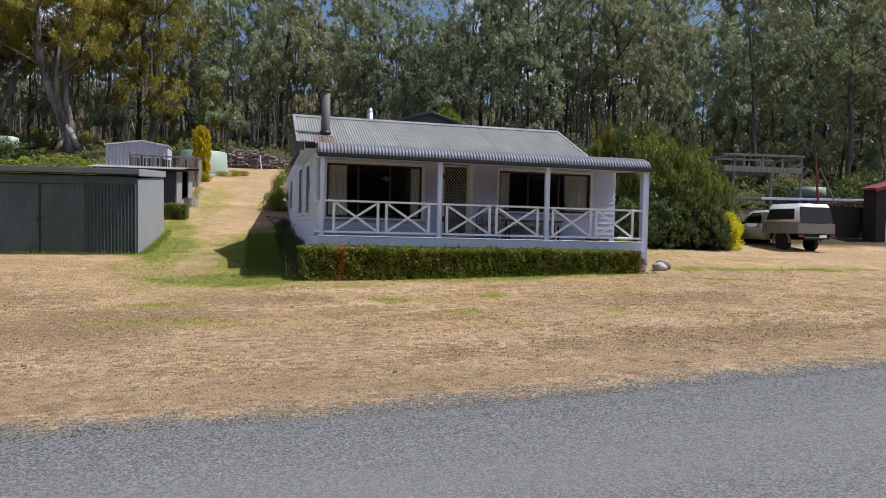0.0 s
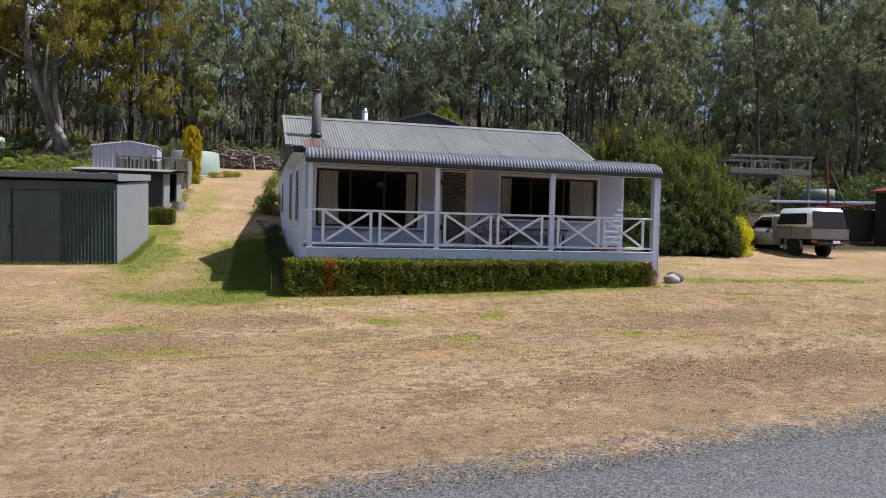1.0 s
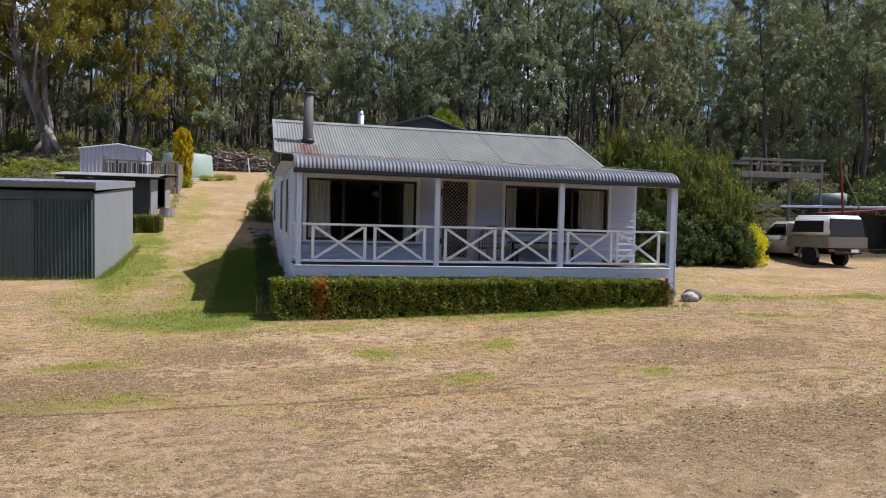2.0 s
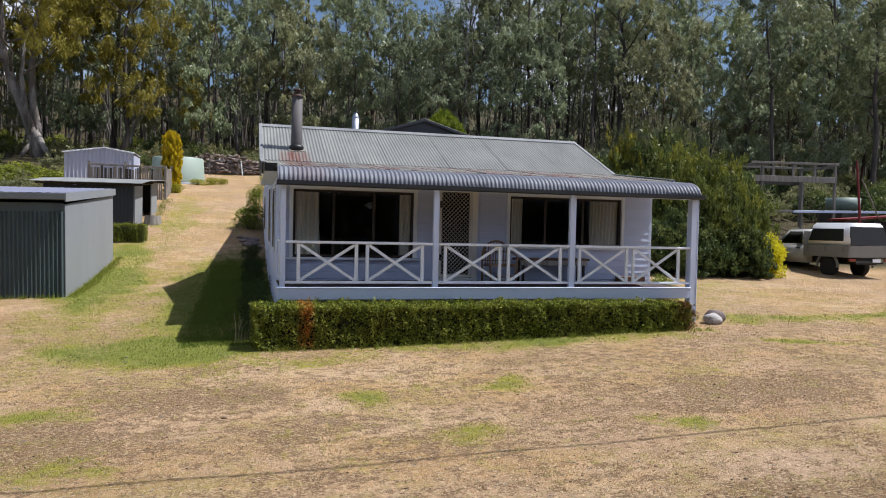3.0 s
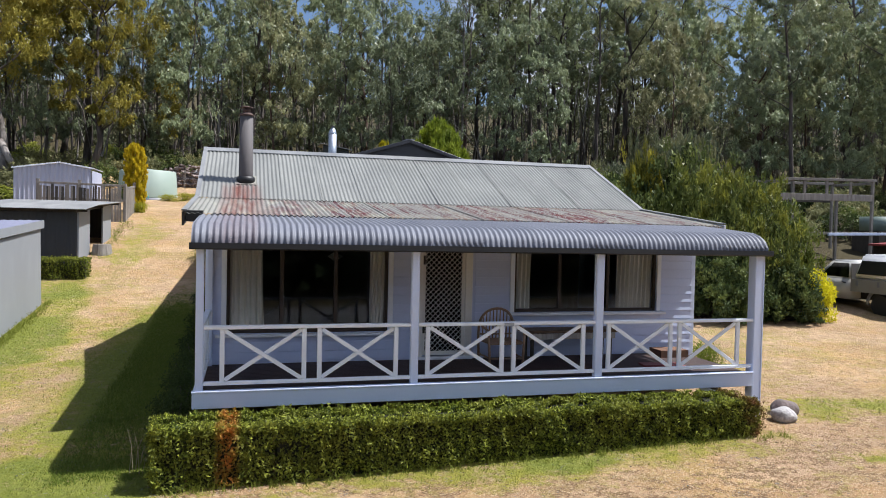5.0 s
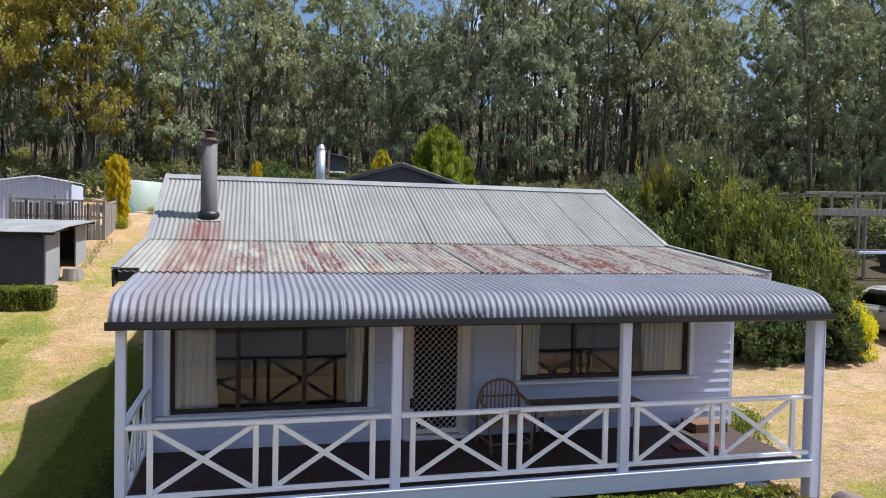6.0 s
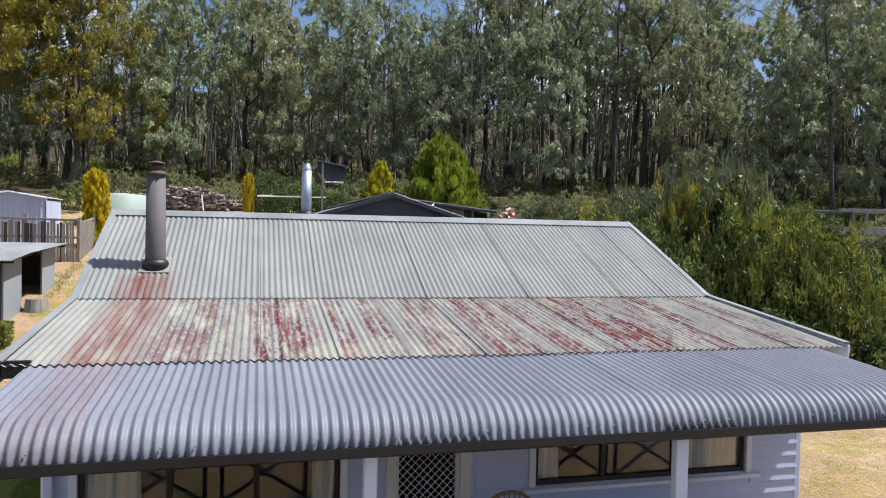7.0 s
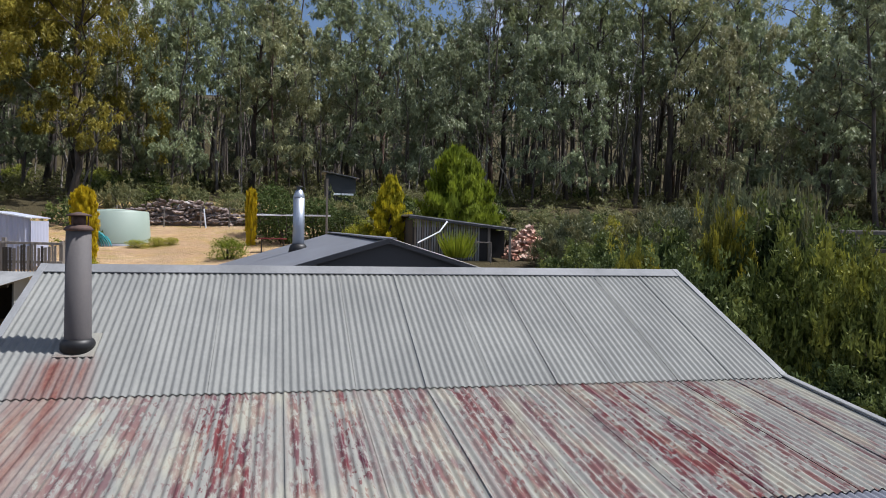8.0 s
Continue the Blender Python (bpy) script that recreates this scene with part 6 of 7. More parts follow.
def leaf_mesh(name, points, length, width, material, seed, droop=0.5, outward=None, fresh=None):
    """One pointed leaf at every point; droop turns them to hang, outward turns their faces away from a middle; fresh marks young growth."""
    r = np.random.RandomState(seed)
    n = len(points)
    d = r.normal(size=(n, 3))
    d /= np.linalg.norm(d, axis=1)[:, None]
    d[:, 2] -= droop * 1.5
    d /= np.linalg.norm(d, axis=1)[:, None]
    s = r.normal(size=(n, 3))
    if outward is not None:
        s = np.cross(d, outward + 0.5 * s)
    else:
        s = np.cross(d, s)
    s /= np.linalg.norm(s, axis=1)[:, None] + 1e-9
    k = r.uniform(0.6, 1.35, size=(n, 1))
    L, W = d * length * k, s * width * k * 0.5
    v = np.stack([points - W, points + W, points + L], 1).reshape(-1, 3)
    me = bpy.data.meshes.new(name)
    me.vertices.add(3 * n)
    me.vertices.foreach_set("co", v.ravel().astype(np.float32))
    me.loops.add(3 * n)
    me.loops.foreach_set("vertex_index", np.arange(3 * n, dtype=np.int32))
    me.polygons.add(n)
    me.polygons.foreach_set("loop_start", np.arange(0, 3 * n, 3, dtype=np.int32))
    if fresh is not None:
        layer = me.attributes.new("fresh", "FLOAT", "POINT")
        layer.data.foreach_set("value", np.repeat(fresh, 3).astype(np.float32))
    me.materials.append(material)
    me.update()
    me.validate()
    return me


def clump(r, middle, radii, n, shell=0.5):
    """Points in a ragged ellipsoid, gathered towards its skin."""
    p = r.normal(size=(n, 3))
    p /= np.linalg.norm(p, axis=1)[:, None]
    p *= (shell + (1 - shell) * r.uniform(size=(n, 1)) ** 0.7) * r.uniform(0.75, 1.1, size=(n, 1))
    return p * np.array(radii) + np.array(middle)


def bent(r, a, b, n, wob):
    pts = [np.array(a) + (np.array(b) - np.array(a)) * k / n for k in range(n + 1)]
    for k in range(1, n):
        pts[k] = pts[k] + r.normal(size=3) * wob * (1, 1, 0.2)
    return [tuple(p) for p in pts]


GUM_LEAF = leafy("gum_leaves", ((0.120, 0.160, 0.068), (0.385, 0.435, 0.220), (0.195, 0.195, 0.088)), 0.45, 0.36, 0.35)
GREY_LEAF = leafy("blue_grey_gum_leaves", ((0.130, 0.168, 0.094), (0.400, 0.450, 0.275), (0.180, 0.215, 0.110)), 0.45, 0.36, 0.35)
OLIVE_GUM = leafy("warm_gum_leaves", ((0.165, 0.182, 0.086), (0.400, 0.420, 0.230), (0.225, 0.205, 0.105)), 0.45, 0.36, 0.35)
OLIVE_LEAF = leafy("olive_gum_leaves", ((0.190, 0.180, 0.034), (0.520, 0.440, 0.070), (0.220, 0.200, 0.050)), 0.45, 0.38, 0.25)
BUSH_LEAF = leafy("bush_leaves", ((0.022, 0.036, 0.010), (0.105, 0.148, 0.042), (0.046, 0.064, 0.020)), 0.55, 0.25, 0.12)
FAR_LEAF = leafy("far_gum_leaves", ((0.070, 0.084, 0.045), (0.170, 0.182, 0.105), (0.100, 0.100, 0.055)), 0.6, 0.3)
UNDER_LEAF = leafy("undergrowth_leaves", ((0.050, 0.066, 0.022), (0.190, 0.195, 0.075), (0.10, 0.09, 0.04)), 0.6, 0.3)
# green taken down to shade level, to keep window reflections dark
SHADE_LEAF = leafy("shade_dark_leaves", ((0.016, 0.024, 0.010), (0.03, 0.04, 0.016), (0.02, 0.028, 0.012)), 0.95, 0.1)
DARK_BARK = bark("dark_stringy_bark", (0.150, 0.124, 0.108), (0.044, 0.036, 0.032))
PALE_BARK = bark("pale_gum_bark", (0.44, 0.41, 0.385), (0.11, 0.090, 0.076))
RED_BARK = bark("reddish_gum_bark", (0.190, 0.105, 0.075), (0.060, 0.038, 0.030))


def gum_tree(seed, height, girth, crown_from, spread, leaves, leaf, wood, label, stems=(), size=(0.25, 0.092), fine=1.0):
    """A gum: tall bending stems, rising limbs that fork, and hanging leaf sprays gathered in clumps at their ends."""
    r = np.random.RandomState(seed)
    tree = thing("gum_tree", (0, 0, 0), label, "tree", "gum trees of the wood")
    wood_mb = MB()
    if stems:
        for pts, radii in stems:
            wood_mb.tube(pts, radii, 10)
        spines = [pts for pts, _ in stems if len(pts) == 8]
    else:
        top = (r.normal() * height * 0.04, r.normal() * height * 0.04, height)
        spines = [bent(r, (0, 0, -0.5), top, 7, height * 0.007)]
        radii = [girth * (1.25 if k == 0 else 1 - 0.13 * k) for k in range(8)]
        wood_mb.tube(spines[0], [max(0.03, x) for x in radii], 9)
    tips = []
    n_limb = int((16 + r.randint(5)) * fine)
    for k in range(n_limb):
        spine = spines[k % len(spines)]
        u = crown_from + (0.98 - crown_from) * (k + r.uniform(0, 0.8)) / n_limb
        f = u * 7
        j = min(int(f), 6)
        base = np.array(spine[j]) + (np.array(spine[j + 1]) - np.array(spine[j])) * (f - j)
        a = k * 2.4 + r.uniform(-0.5, 0.5)
        reach = spread * (1.1 - 0.75 * abs(u - 0.55)) * r.uniform(0.55, 1.2)
        end = base + np.array([math.cos(a) * reach, math.sin(a) * reach, reach * r.uniform(0.45, 1.25)])
        limb = bent(r, base, end, 4, reach * 0.06)
        w = min(girth, 0.4) * (0.36 - 0.2 * u)
        wood_mb.tube(limb, [w, w * 0.8, w * 0.6, w * 0.42, w * 0.25], 6)
        tips.append((end, reach))
        for at, q in ((3, 0.8), (2, 0.7)):
            twig = np.array(limb[at]) + np.array([r.normal(), r.normal(), r.uniform(-0.5, 0.8)]) * reach * 0.36
            wood_mb.tube([limb[at], tuple(twig)], [w * 0.35, w * 0.12], 4)
            tips.append((twig, reach * q))
    for _ in range(7):  # dead twigs low on the trunk
        f = r.uniform(1.0, 4.0)
        j = int(f)
        base = np.array(spines[0][j]) + (np.array(spines[0][j + 1]) - np.array(spines[0][j])) * (f - j)
        a = r.uniform(0, 6.3)
        l = r.uniform(0.7, 2.4)
        wood_mb.tube([tuple(base), tuple(base + np.array([math.cos(a) * l, math.sin(a) * l, l * r.uniform(-0.1, 0.7)]))], [min(girth, 0.3) * 0.13, 0.012], 4)
    part("trunk", wood_mb, wood, tree, "", True)
    each = leaves // len(tips)
    sprays = []
    for e, q in tips:
        n = int(each * r.uniform(0.5, 1.5))
        rad = np.clip(q, 1.2, 4.0) * r.uniform(0.20, 0.36)
        hearts = r.normal(size=(6, 3)) * rad * (0.62, 0.62, 0.85)
        which = r.randint(0, 6, n)
        p = r.normal(size=(n, 3))
        p *= (r.uniform(size=(n, 1)) ** 0.5) / np.linalg.norm(p, axis=1)[:, None]
        sprays.append(e + hearts[which] + p * rad * (0.44, 0.44, 0.56))
    part("crown", leaf_mesh("crown", np.concatenate(sprays), size[0], size[1], leaf, seed, 0.75), None, tree)
    return tree


KINDS = [
    gum_tree(101, 21, 0.25, 0.30, 3.4, 15500, GUM_LEAF, DARK_BARK, "tall gum tree with dark bark and grey-green leaves"),
    gum_tree(102, 23, 0.20, 0.36, 3.0, 14500, GREY_LEAF, DARK_BARK, "tall narrow gum tree with blue-grey leaves"),
    gum_tree(103, 19, 0.27, 0.24, 3.9, 16500, GUM_LEAF, RED_BARK, "spreading gum tree with reddish bark"),
    gum_tree(104, 17, 0.14, 0.24, 2.7, 12500, GREY_LEAF, PALE_BARK, "slender gum tree with pale bark"),
    gum_tree(105, 22, 0.32, 0.34, 4.5, 18000, OLIVE_GUM, DARK_BARK, "large old gum tree with a broad open crown"),
    gum_tree(106, 12, 0.10, 0.12, 2.5, 12000, GREY_LEAF, DARK_BARK, "young gum tree leafy from low down"),
    gum_tree(107, 13, 0.11, 0.10, 2.9, 13000, OLIVE_GUM, RED_BARK, "bushy young gum tree with warm brownish leaf tips"),
    gum_tree(108, 24, 0.23, 0.46, 3.1, 14000, GUM_LEAF, DARK_BARK, "tall gum tree with a long bare dark stem"),
]
spots = []


def sky_gap(x, y):
    """Made-up strips along the first eye point's sight lines, kept to young trees so that bright sky shows."""
    return y > 50 and any(abs(x + 1.5 - m * (y + 17.5)) < w for m, w in ((-0.10, 2.6), (0.088, 2.2), (0.231, 2.0), (0.61, 3.0), (0.73, 2.6)))


def plant(kind, x, y, scale, turn):
    spots.append((x, y))
    if sky_gap(x, y):
        kind, scale = 5 + kind % 2, min(scale, 1.05)
    do = again if kind in used else settle
    used.add(kind)
    return do(KINDS[kind], (x, y, gz(x, y) - 0.1), turn, (scale, scale, scale))


used = set()
rng = random.Random(77)
# trees that stand out along the edge of the wood: place, kind, scale
for x, y, kind, s in ((-12.0, 54, 0, 1.05), (-6.4, 52, 0, 1.0), (-3.6, 58, 1, 1.0), (0.6, 56, 0, 0.95), (1.6, 63, 1, 1.05), (6.2, 57, 2, 1.2), (9.4, 66, 0, 1.1),
                      (14.6, 55, 4, 1.0), (17.5, 62, 1, 1.05), (21.0, 58, 2, 1.1), (25.8, 52, 1, 1.0), (28.5, 56, 0, 1.05), (30.2, 49, 1, 0.95), (35.0, 52, 4, 1.0), (40.5, 50, 0, 1.1),
                      (46.0, 47, 2, 1.15), (51.0, 42, 4, 1.05), (54.5, 45, 1, 1.15), (61.0, 47, 4, 1.15), (38.0, 33, 1, 0.9), (44.0, 30, 0, 0.95), (49.5, 31, 4, 0.9), (56.0, 34, 1, 1.05)):
    plant(kind, x, y, s, rng.uniform(0, 6.3))
for x, y, kind, s in ((-14.5, 52, 5, 1.2), (-7.6, 54, 3, 1.0), (-4.6, 50, 5, 1.15), (-1.6, 53, 3, 0.95), (2.6, 52, 5, 1.2), (4.6, 54, 3, 1.0), (9.0, 53, 5, 1.25), (12.0, 54, 3, 1.05), (16.0, 64, 0, 1.1), (19.5, 67, 4, 1.05), (23.5, 63, 0, 1.1), (27.0, 66, 1, 1.1), (13.0, 69, 2, 1.15), (15.0, 49, 5, 0.95), (18.5, 51, 3, 1.0), (22.0, 50, 5, 1.05), (12.2, 50.5, 5, 0.9), (26.0, 48, 5, 1.0)):
    plant(kind, x, y, s, rng.uniform(0, 6.3))
# a taller second row closes the wood towards the far yard
for x, y, kind, s in ((31, 64, 1, 1.2), (35, 67, 7, 1.15), (38, 60, 0, 1.2), (43, 62, 7, 1.1), (48, 60, 4, 1.2), (53, 57, 1, 1.25), (58, 55, 0, 1.25), (63, 54, 7, 1.2), (41, 71, 0, 1.3), (47, 70, 1, 1.3),
                      (54, 67, 7, 1.25), (60, 64, 4, 1.25), (66, 61, 0, 1.3), (37, 55, 6, 1.2), (43, 54, 5, 1.4), (50, 50, 6, 1.3), (57, 48, 5, 1.3), (-20.5, 53, 6, 1.2), (-18.0, 56, 5, 1.2), (-25, 55, 6, 1.2), (-14.5, 57, 0, 1.0), (-27, 50, 5, 1.1), (34, 43, 6, 1.0), (38, 46, 5, 1.2), (45, 36.5, 5, 1.1), (50, 37, 6, 1.15), (55, 40, 5, 1.25), (61, 41, 6, 1.3), (53, 35, 5, 1.1), (46, 41, 6, 1.1), (41, 41, 5, 1.1)):
    plant(kind, x, y, s, rng.uniform(0, 6.3))
tries = 0
while len(spots) < 86 and tries < 6000:
    tries += 1
    y = rng.uniform(47, 82)
    x = rng.uniform(-0.36 * (y + 17) - 10, 1.0 * (y + 17) + 2)
    if x > 34:
        y -= rng.uniform(0, 16)
        if rng.random() < 0.45:
            continue
    if y < 57 and -7 < x < 24 and rng.random() < 0.6:
        continue
    if all((x - a) ** 2 + (y - b) ** 2 > (2.5 + 0.025 * (y - 47)) ** 2 for a, b in spots):
        plant(rng.choice((0, 1, 2, 3, 4, 5, 6, 6, 7, 7)), x, y, rng.uniform(0.8, 1.15), rng.uniform(0, 6.3))

# the big pale gum at the edge of the yard: fused stems leaning off a flared foot
BIG_STEMS = (
    ([(0.25, 0, -0.5), (0.0, 0, 1.3), (-0.7, 0, 3.2), (-1.6, 0.2, 5.4), (-2.3, 0.3, 8.0), (-2.6, 0.4, 11.5), (-2.5, 0.5, 16), (-2.2, 0.5, 21)], [0.62, 0.46, 0.36, 0.33, 0.30, 0.25, 0.18, 0.06]),
    ([(0.3, 0.1, 0.2), (0.1, 0.1, 2.2), (-0.2, 0.1, 4.0), (-0.3, 0.2, 6.2), (-0.2, 0.2, 9.0), (0.5, 0.3, 12.5), (1.3, 0.4, 16), (2.0, 0.5, 20)], [0.36, 0.32, 0.27, 0.24, 0.22, 0.18, 0.13, 0.05]),
    ([(-0.2, -0.2, 1.6), (-0.6, -0.3, 3.6), (-0.85, -0.4, 6.0), (-0.5, -0.3, 9.5)], [0.24, 0.20, 0.15, 0.08]),
    ([(0.05, -0.2, 1.9), (0.65, -0.4, 0.75), (1.35, -0.7, -0.35)], [0.26, 0.22, 0.13]),
    ([(-0.05, -0.1, 1.2), (-0.6, -0.4, 0.4), (-0.9, -0.6, -0.3)], [0.24, 0.18, 0.11]),
)
big_gum = gum_tree(131, 23, 0.62, 0.42, 6.0, 56000, OLIVE_LEAF, PALE_BARK, "huge old gum with pale peeling fused stems and olive leaves", BIG_STEMS, (0.26, 0.095), 1.5)
big_gum.matrix_basis = Matrix.Translation((-16.1, 47.0, gz(-16.1, 47)))
again(big_gum, (-22.5, 50, gz(-22.5, 50)), 4.0, (0.85, 0.85, 0.85))

olive_gum = gum_tree(137, 17.5, 0.24, 0.16, 5.0, 44000, OLIVE_LEAF, DARK_BARK, "broad gum tree with yellow-olive leaves hanging low", (), (0.26, 0.095), 1.4)
olive_gum.matrix_basis = Matrix.Translation((-10.4, 47.5, gz(-10.4, 47.5)))

# the wood goes on behind: one mass of far crowns, and stems
r = np.random.RandomState(9)
masses = []
for _ in range(110):
    x = r.uniform(-50, 100)
    y = 92 + 20 * r.uniform() - np.clip(x - 30, 0, 90) * 0.35
    tall = 7.0 if sky_gap(x, y) else r.uniform(13, 20) if x < 22 else r.uniform(15, 26)
    for _ in range(8):
        c = (x + r.normal() * 1.6, y + r.normal() * 1.2, gz(x, y) + tall * r.uniform(0.12, 1.0))
        masses.append(clump(r, c, (r.uniform(1.2, 2.4), r.uniform(1.2, 2.4), r.uniform(1.0, 2.0)), 120, 0.35))
for _ in range(330):  # scrub on the hillside beyond
    x, y = r.uniform(-60, 130), r.uniform(112, 146)
    masses.append(clump(r, (x, y, gz(x, y) + 0.8), (r.uniform(1.5, 3.5), 1.5, r.uniform(1.0, 2.6)), 60, 0.3))
single("far_wood", leaf_mesh("far_wood", np.concatenate(masses), 0.60, 0.25, FAR_LEAF, 4, 0.6), None, "dense grey-green wood far behind the clearing", "wood", "", "stuff")
# wood out of view, added for the windows to reflect; shade is in its colour
n = 36000
bx = r.uniform(-80, 90, n)
by = -22 - 14 * r.uniform(size=n)
single("wood_across_road", leaf_mesh("wood_across_road", np.stack([bx, by, -1.0 + (9 + 3 * np.sin(bx * 0.31) * np.sin(bx * 0.12)) * r.uniform(size=n)], 1), 0.9, 0.8, SHADE_LEAF, 6, 0.5), None, "unseen trees across the road, darkened for the window reflections", "wood", "", "stuff")
low = []
while len(low) < 1100:  # bracken, saplings and fallen leafage on the floor of the wood
    y = 48 + 42 * r.uniform() ** 1.3
    x = r.uniform(-0.36 * (y + 17) - 8, 1.02 * (y + 17))
    if x > 30:
        y -= r.uniform(0, 14)
    h = r.uniform(0.3, 1.5)
    low.append(clump(r, (x, y, gz(x, y) + 0.4 * h), (r.uniform(0.6, 1.8), r.uniform(0.6, 1.2), 0.6 * h), 55, 0.2))
single("undergrowth", leaf_mesh("undergrowth", np.concatenate(low), 0.27, 0.10, UNDER_LEAF, 8, -0.1), None, "low bracken and saplings on the floor of the wood", "undergrowth", "", "stuff")
m, rr = MB(), random.Random(14)
for _ in range(420):
    y = rr.uniform(54, 104)
    x = rr.uniform(-0.36 * (y + 17) - 8, 1.0 * (y + 17) + 4)
    h = rr.uniform(9, 19)
    m.tube([(x, y, gz(x, y) - 0.3), (x + rr.gauss(0, 0.4), y, gz(x, y) + h * 0.5), (x + rr.gauss(0, 0.8), y, gz(x, y) + h)], [rr.uniform(0.07, 0.17), 0.08, 0.03], 5, False)
pale = MB()
for _ in range(260):
    y = rr.uniform(49, 70)
    x = rr.uniform(-0.33 * (y + 17) - 4, 0.95 * (y + 17))
    lean, h = rr.gauss(0, 1.6), rr.uniform(3, 11)
    z = gz(x, y) + (0 if rr.random() < 0.6 else rr.uniform(2, 9))
    pale.tube([(x, y, z - 0.3), (x + lean * 0.45, y + 0.2, z + h * 0.5), (x + lean * rr.uniform(0.9, 1.5), y, z + h)], [rr.uniform(0.04, 0.10), 0.05, 0.02], 5, False)
single("pale_stems", pale, PALE_BARK, "thin pale dead stems and boughs in the wood", "stems", "", "stuff", smooth=True, fix=False)
single("far_stems", m, DARK_BARK, "thin dark stems deep in the wood", "stems", "", "stuff", smooth=True, fix=False)


# ---------------- shrubs ----------------
def shrub(name, seed, leaves, size, leaf, label, category, group="", lobes=9, flat=0.85, tall=1.0, droop=-0.1, loose=0.35, lump=1.0):
    """A unit shrub, one metre in radius: stems and a lobed leafy head."""
    r = np.random.RandomState(seed)
    s = thing(name, (0, 0, 0), label, category, group)
    stems, groups_ = MB(), []
    for k in range(lobes):
        a, q = k * 2.4, 0.62 * math.sqrt((k + 0.5) / lobes)
        e = np.array([math.cos(a) * q, math.sin(a) * q, tall * (0.55 + 0.75 * (1 - q) * r.uniform(0.75, 1.15))])
        stems.tube([(0.1 * math.cos(a), 0.1 * math.sin(a), -0.1), tuple(e * (0.6, 0.6, 0.5)), tuple(e)], [0.04, 0.028, 0.01], 5)
        groups_.append(clump(r, e, (lump * r.uniform(0.38, 0.52), lump * r.uniform(0.38, 0.52), lump * r.uniform(0.38, 0.55) * tall * flat), leaves // (lobes + 3), 0.55))
        if k % 2 == 0:
            low = e * (1.3 - 0.05 * lump, 1.3 - 0.05 * lump, r.uniform(0.2, 0.5))
            groups_.append(clump(r, low, (0.52 * lump ** 0.5, 0.52 * lump ** 0.5, 0.40 * tall), int(leaves * 1.3) // (lobes + 3), 0.5))
    pts = np.concatenate(groups_)
    pts[:, 2] = np.maximum(pts[:, 2], 0.02 + 0.05 * r.uniform(size=len(pts)))
    part("stem", stems, DARK_BARK, s, "", True)
    out = pts - np.array([0, 0, 0.5 * tall])
    out /= np.linalg.norm(out, axis=1)[:, None] + 1e-6
    part("foliage", leaf_mesh("foliage", pts, size[0], size[1], leaf, seed, droop, out * loose), None, s)
    return s


def plume_shrub(name, seed, bunches, leaves, size, leaf, label, category, group="", plumes=0.2, droop=-0.5, wide=0.2, kick=0.15):
    """A unit shrub: a dome of leafy bunches of uneven depth on rising stems, some drawn out into upright plumes of young growth."""
    r = np.random.RandomState(seed)
    s = thing(name, (0, 0, 0), label, category, group)
    stems, pts, fresh, outs = MB(), [], [], []
    for k in range(bunches):
        a = k * 2.4 + r.uniform(-0.4, 0.4)
        up = (k + 0.5) / bunches  # from the skirt to the crown
        rim = math.sqrt(max(0.0, 1 - up ** 2.6)) * r.uniform(0.68, 0.92)
        heart = np.array([rim * math.cos(a), rim * math.sin(a), 0.10 + 0.76 * up * r.uniform(0.85, 1.1)])
        stems.tube([(0.15 * rim * math.cos(a), 0.15 * rim * math.sin(a), -0.05), tuple(heart * (0.6, 0.6, 0.45)), tuple(heart)], [0.022, 0.014, 0.004], 4)
        n = int(leaves / bunches * r.uniform(0.7, 1.3))
        rad = wide * r.uniform(0.75, 1.25)
        hearts = r.normal(size=(7, 3)) * rad * 0.62
        which = r.randint(0, 7, n)
        p = r.normal(size=(n, 3))
        p *= (r.uniform(size=(n, 1)) ** 0.5) / np.linalg.norm(p, axis=1)[:, None]
        away = np.array([math.cos(a) * rim, math.sin(a) * rim, 0.35 + up])
        w = heart + hearts[which] + p * rad * 0.5
        young = r.uniform(0, 1) ** 2
        far = np.clip((w - heart) @ away / (rad * 1.1), 0, 1)
        if r.uniform() < plumes:
            t = r.uniform(size=n) ** 0.7
            t = np.where(r.uniform(size=n) < 0.45, t, 0)
            tip = np.array([0.25 * math.cos(a) * r.uniform(0, 1), 0.25 * math.sin(a) * r.uniform(0, 1), 1.0]) * kick * r.uniform(0.6, 1.5)
            w = np.where(t[:, None] > 0, heart + (hearts[which] + p * rad * 0.4) * (1 - 0.8 * t)[:, None] + tip * (0.4 + t)[:, None], w)
            far = np.maximum(far, t)
            young = r.uniform(0.4, 1)
        pts.append(w)
        outs.append(p + away * 0.6)
        fresh.append(far * young)
    pts, outs = np.concatenate(pts), np.concatenate(outs)
    pts[:, 2] = np.maximum(pts[:, 2], 0.02 + 0.05 * r.uniform(size=len(pts)))
    outs /= np.linalg.norm(outs, axis=1)[:, None] + 1e-6
    part("stem", stems, DARK_BARK, s, "", True)
    part("foliage", leaf_mesh("foliage", pts, size[0], size[1], leaf, seed, droop, outs * 0.6, np.concatenate(fresh)), None, s)
    return s


def put_shrub(model, x, y, r, h, turn, first):
    return (settle if first else again)(model, (x, y, gz(x, y) - 0.05), turn, (r, r, h))


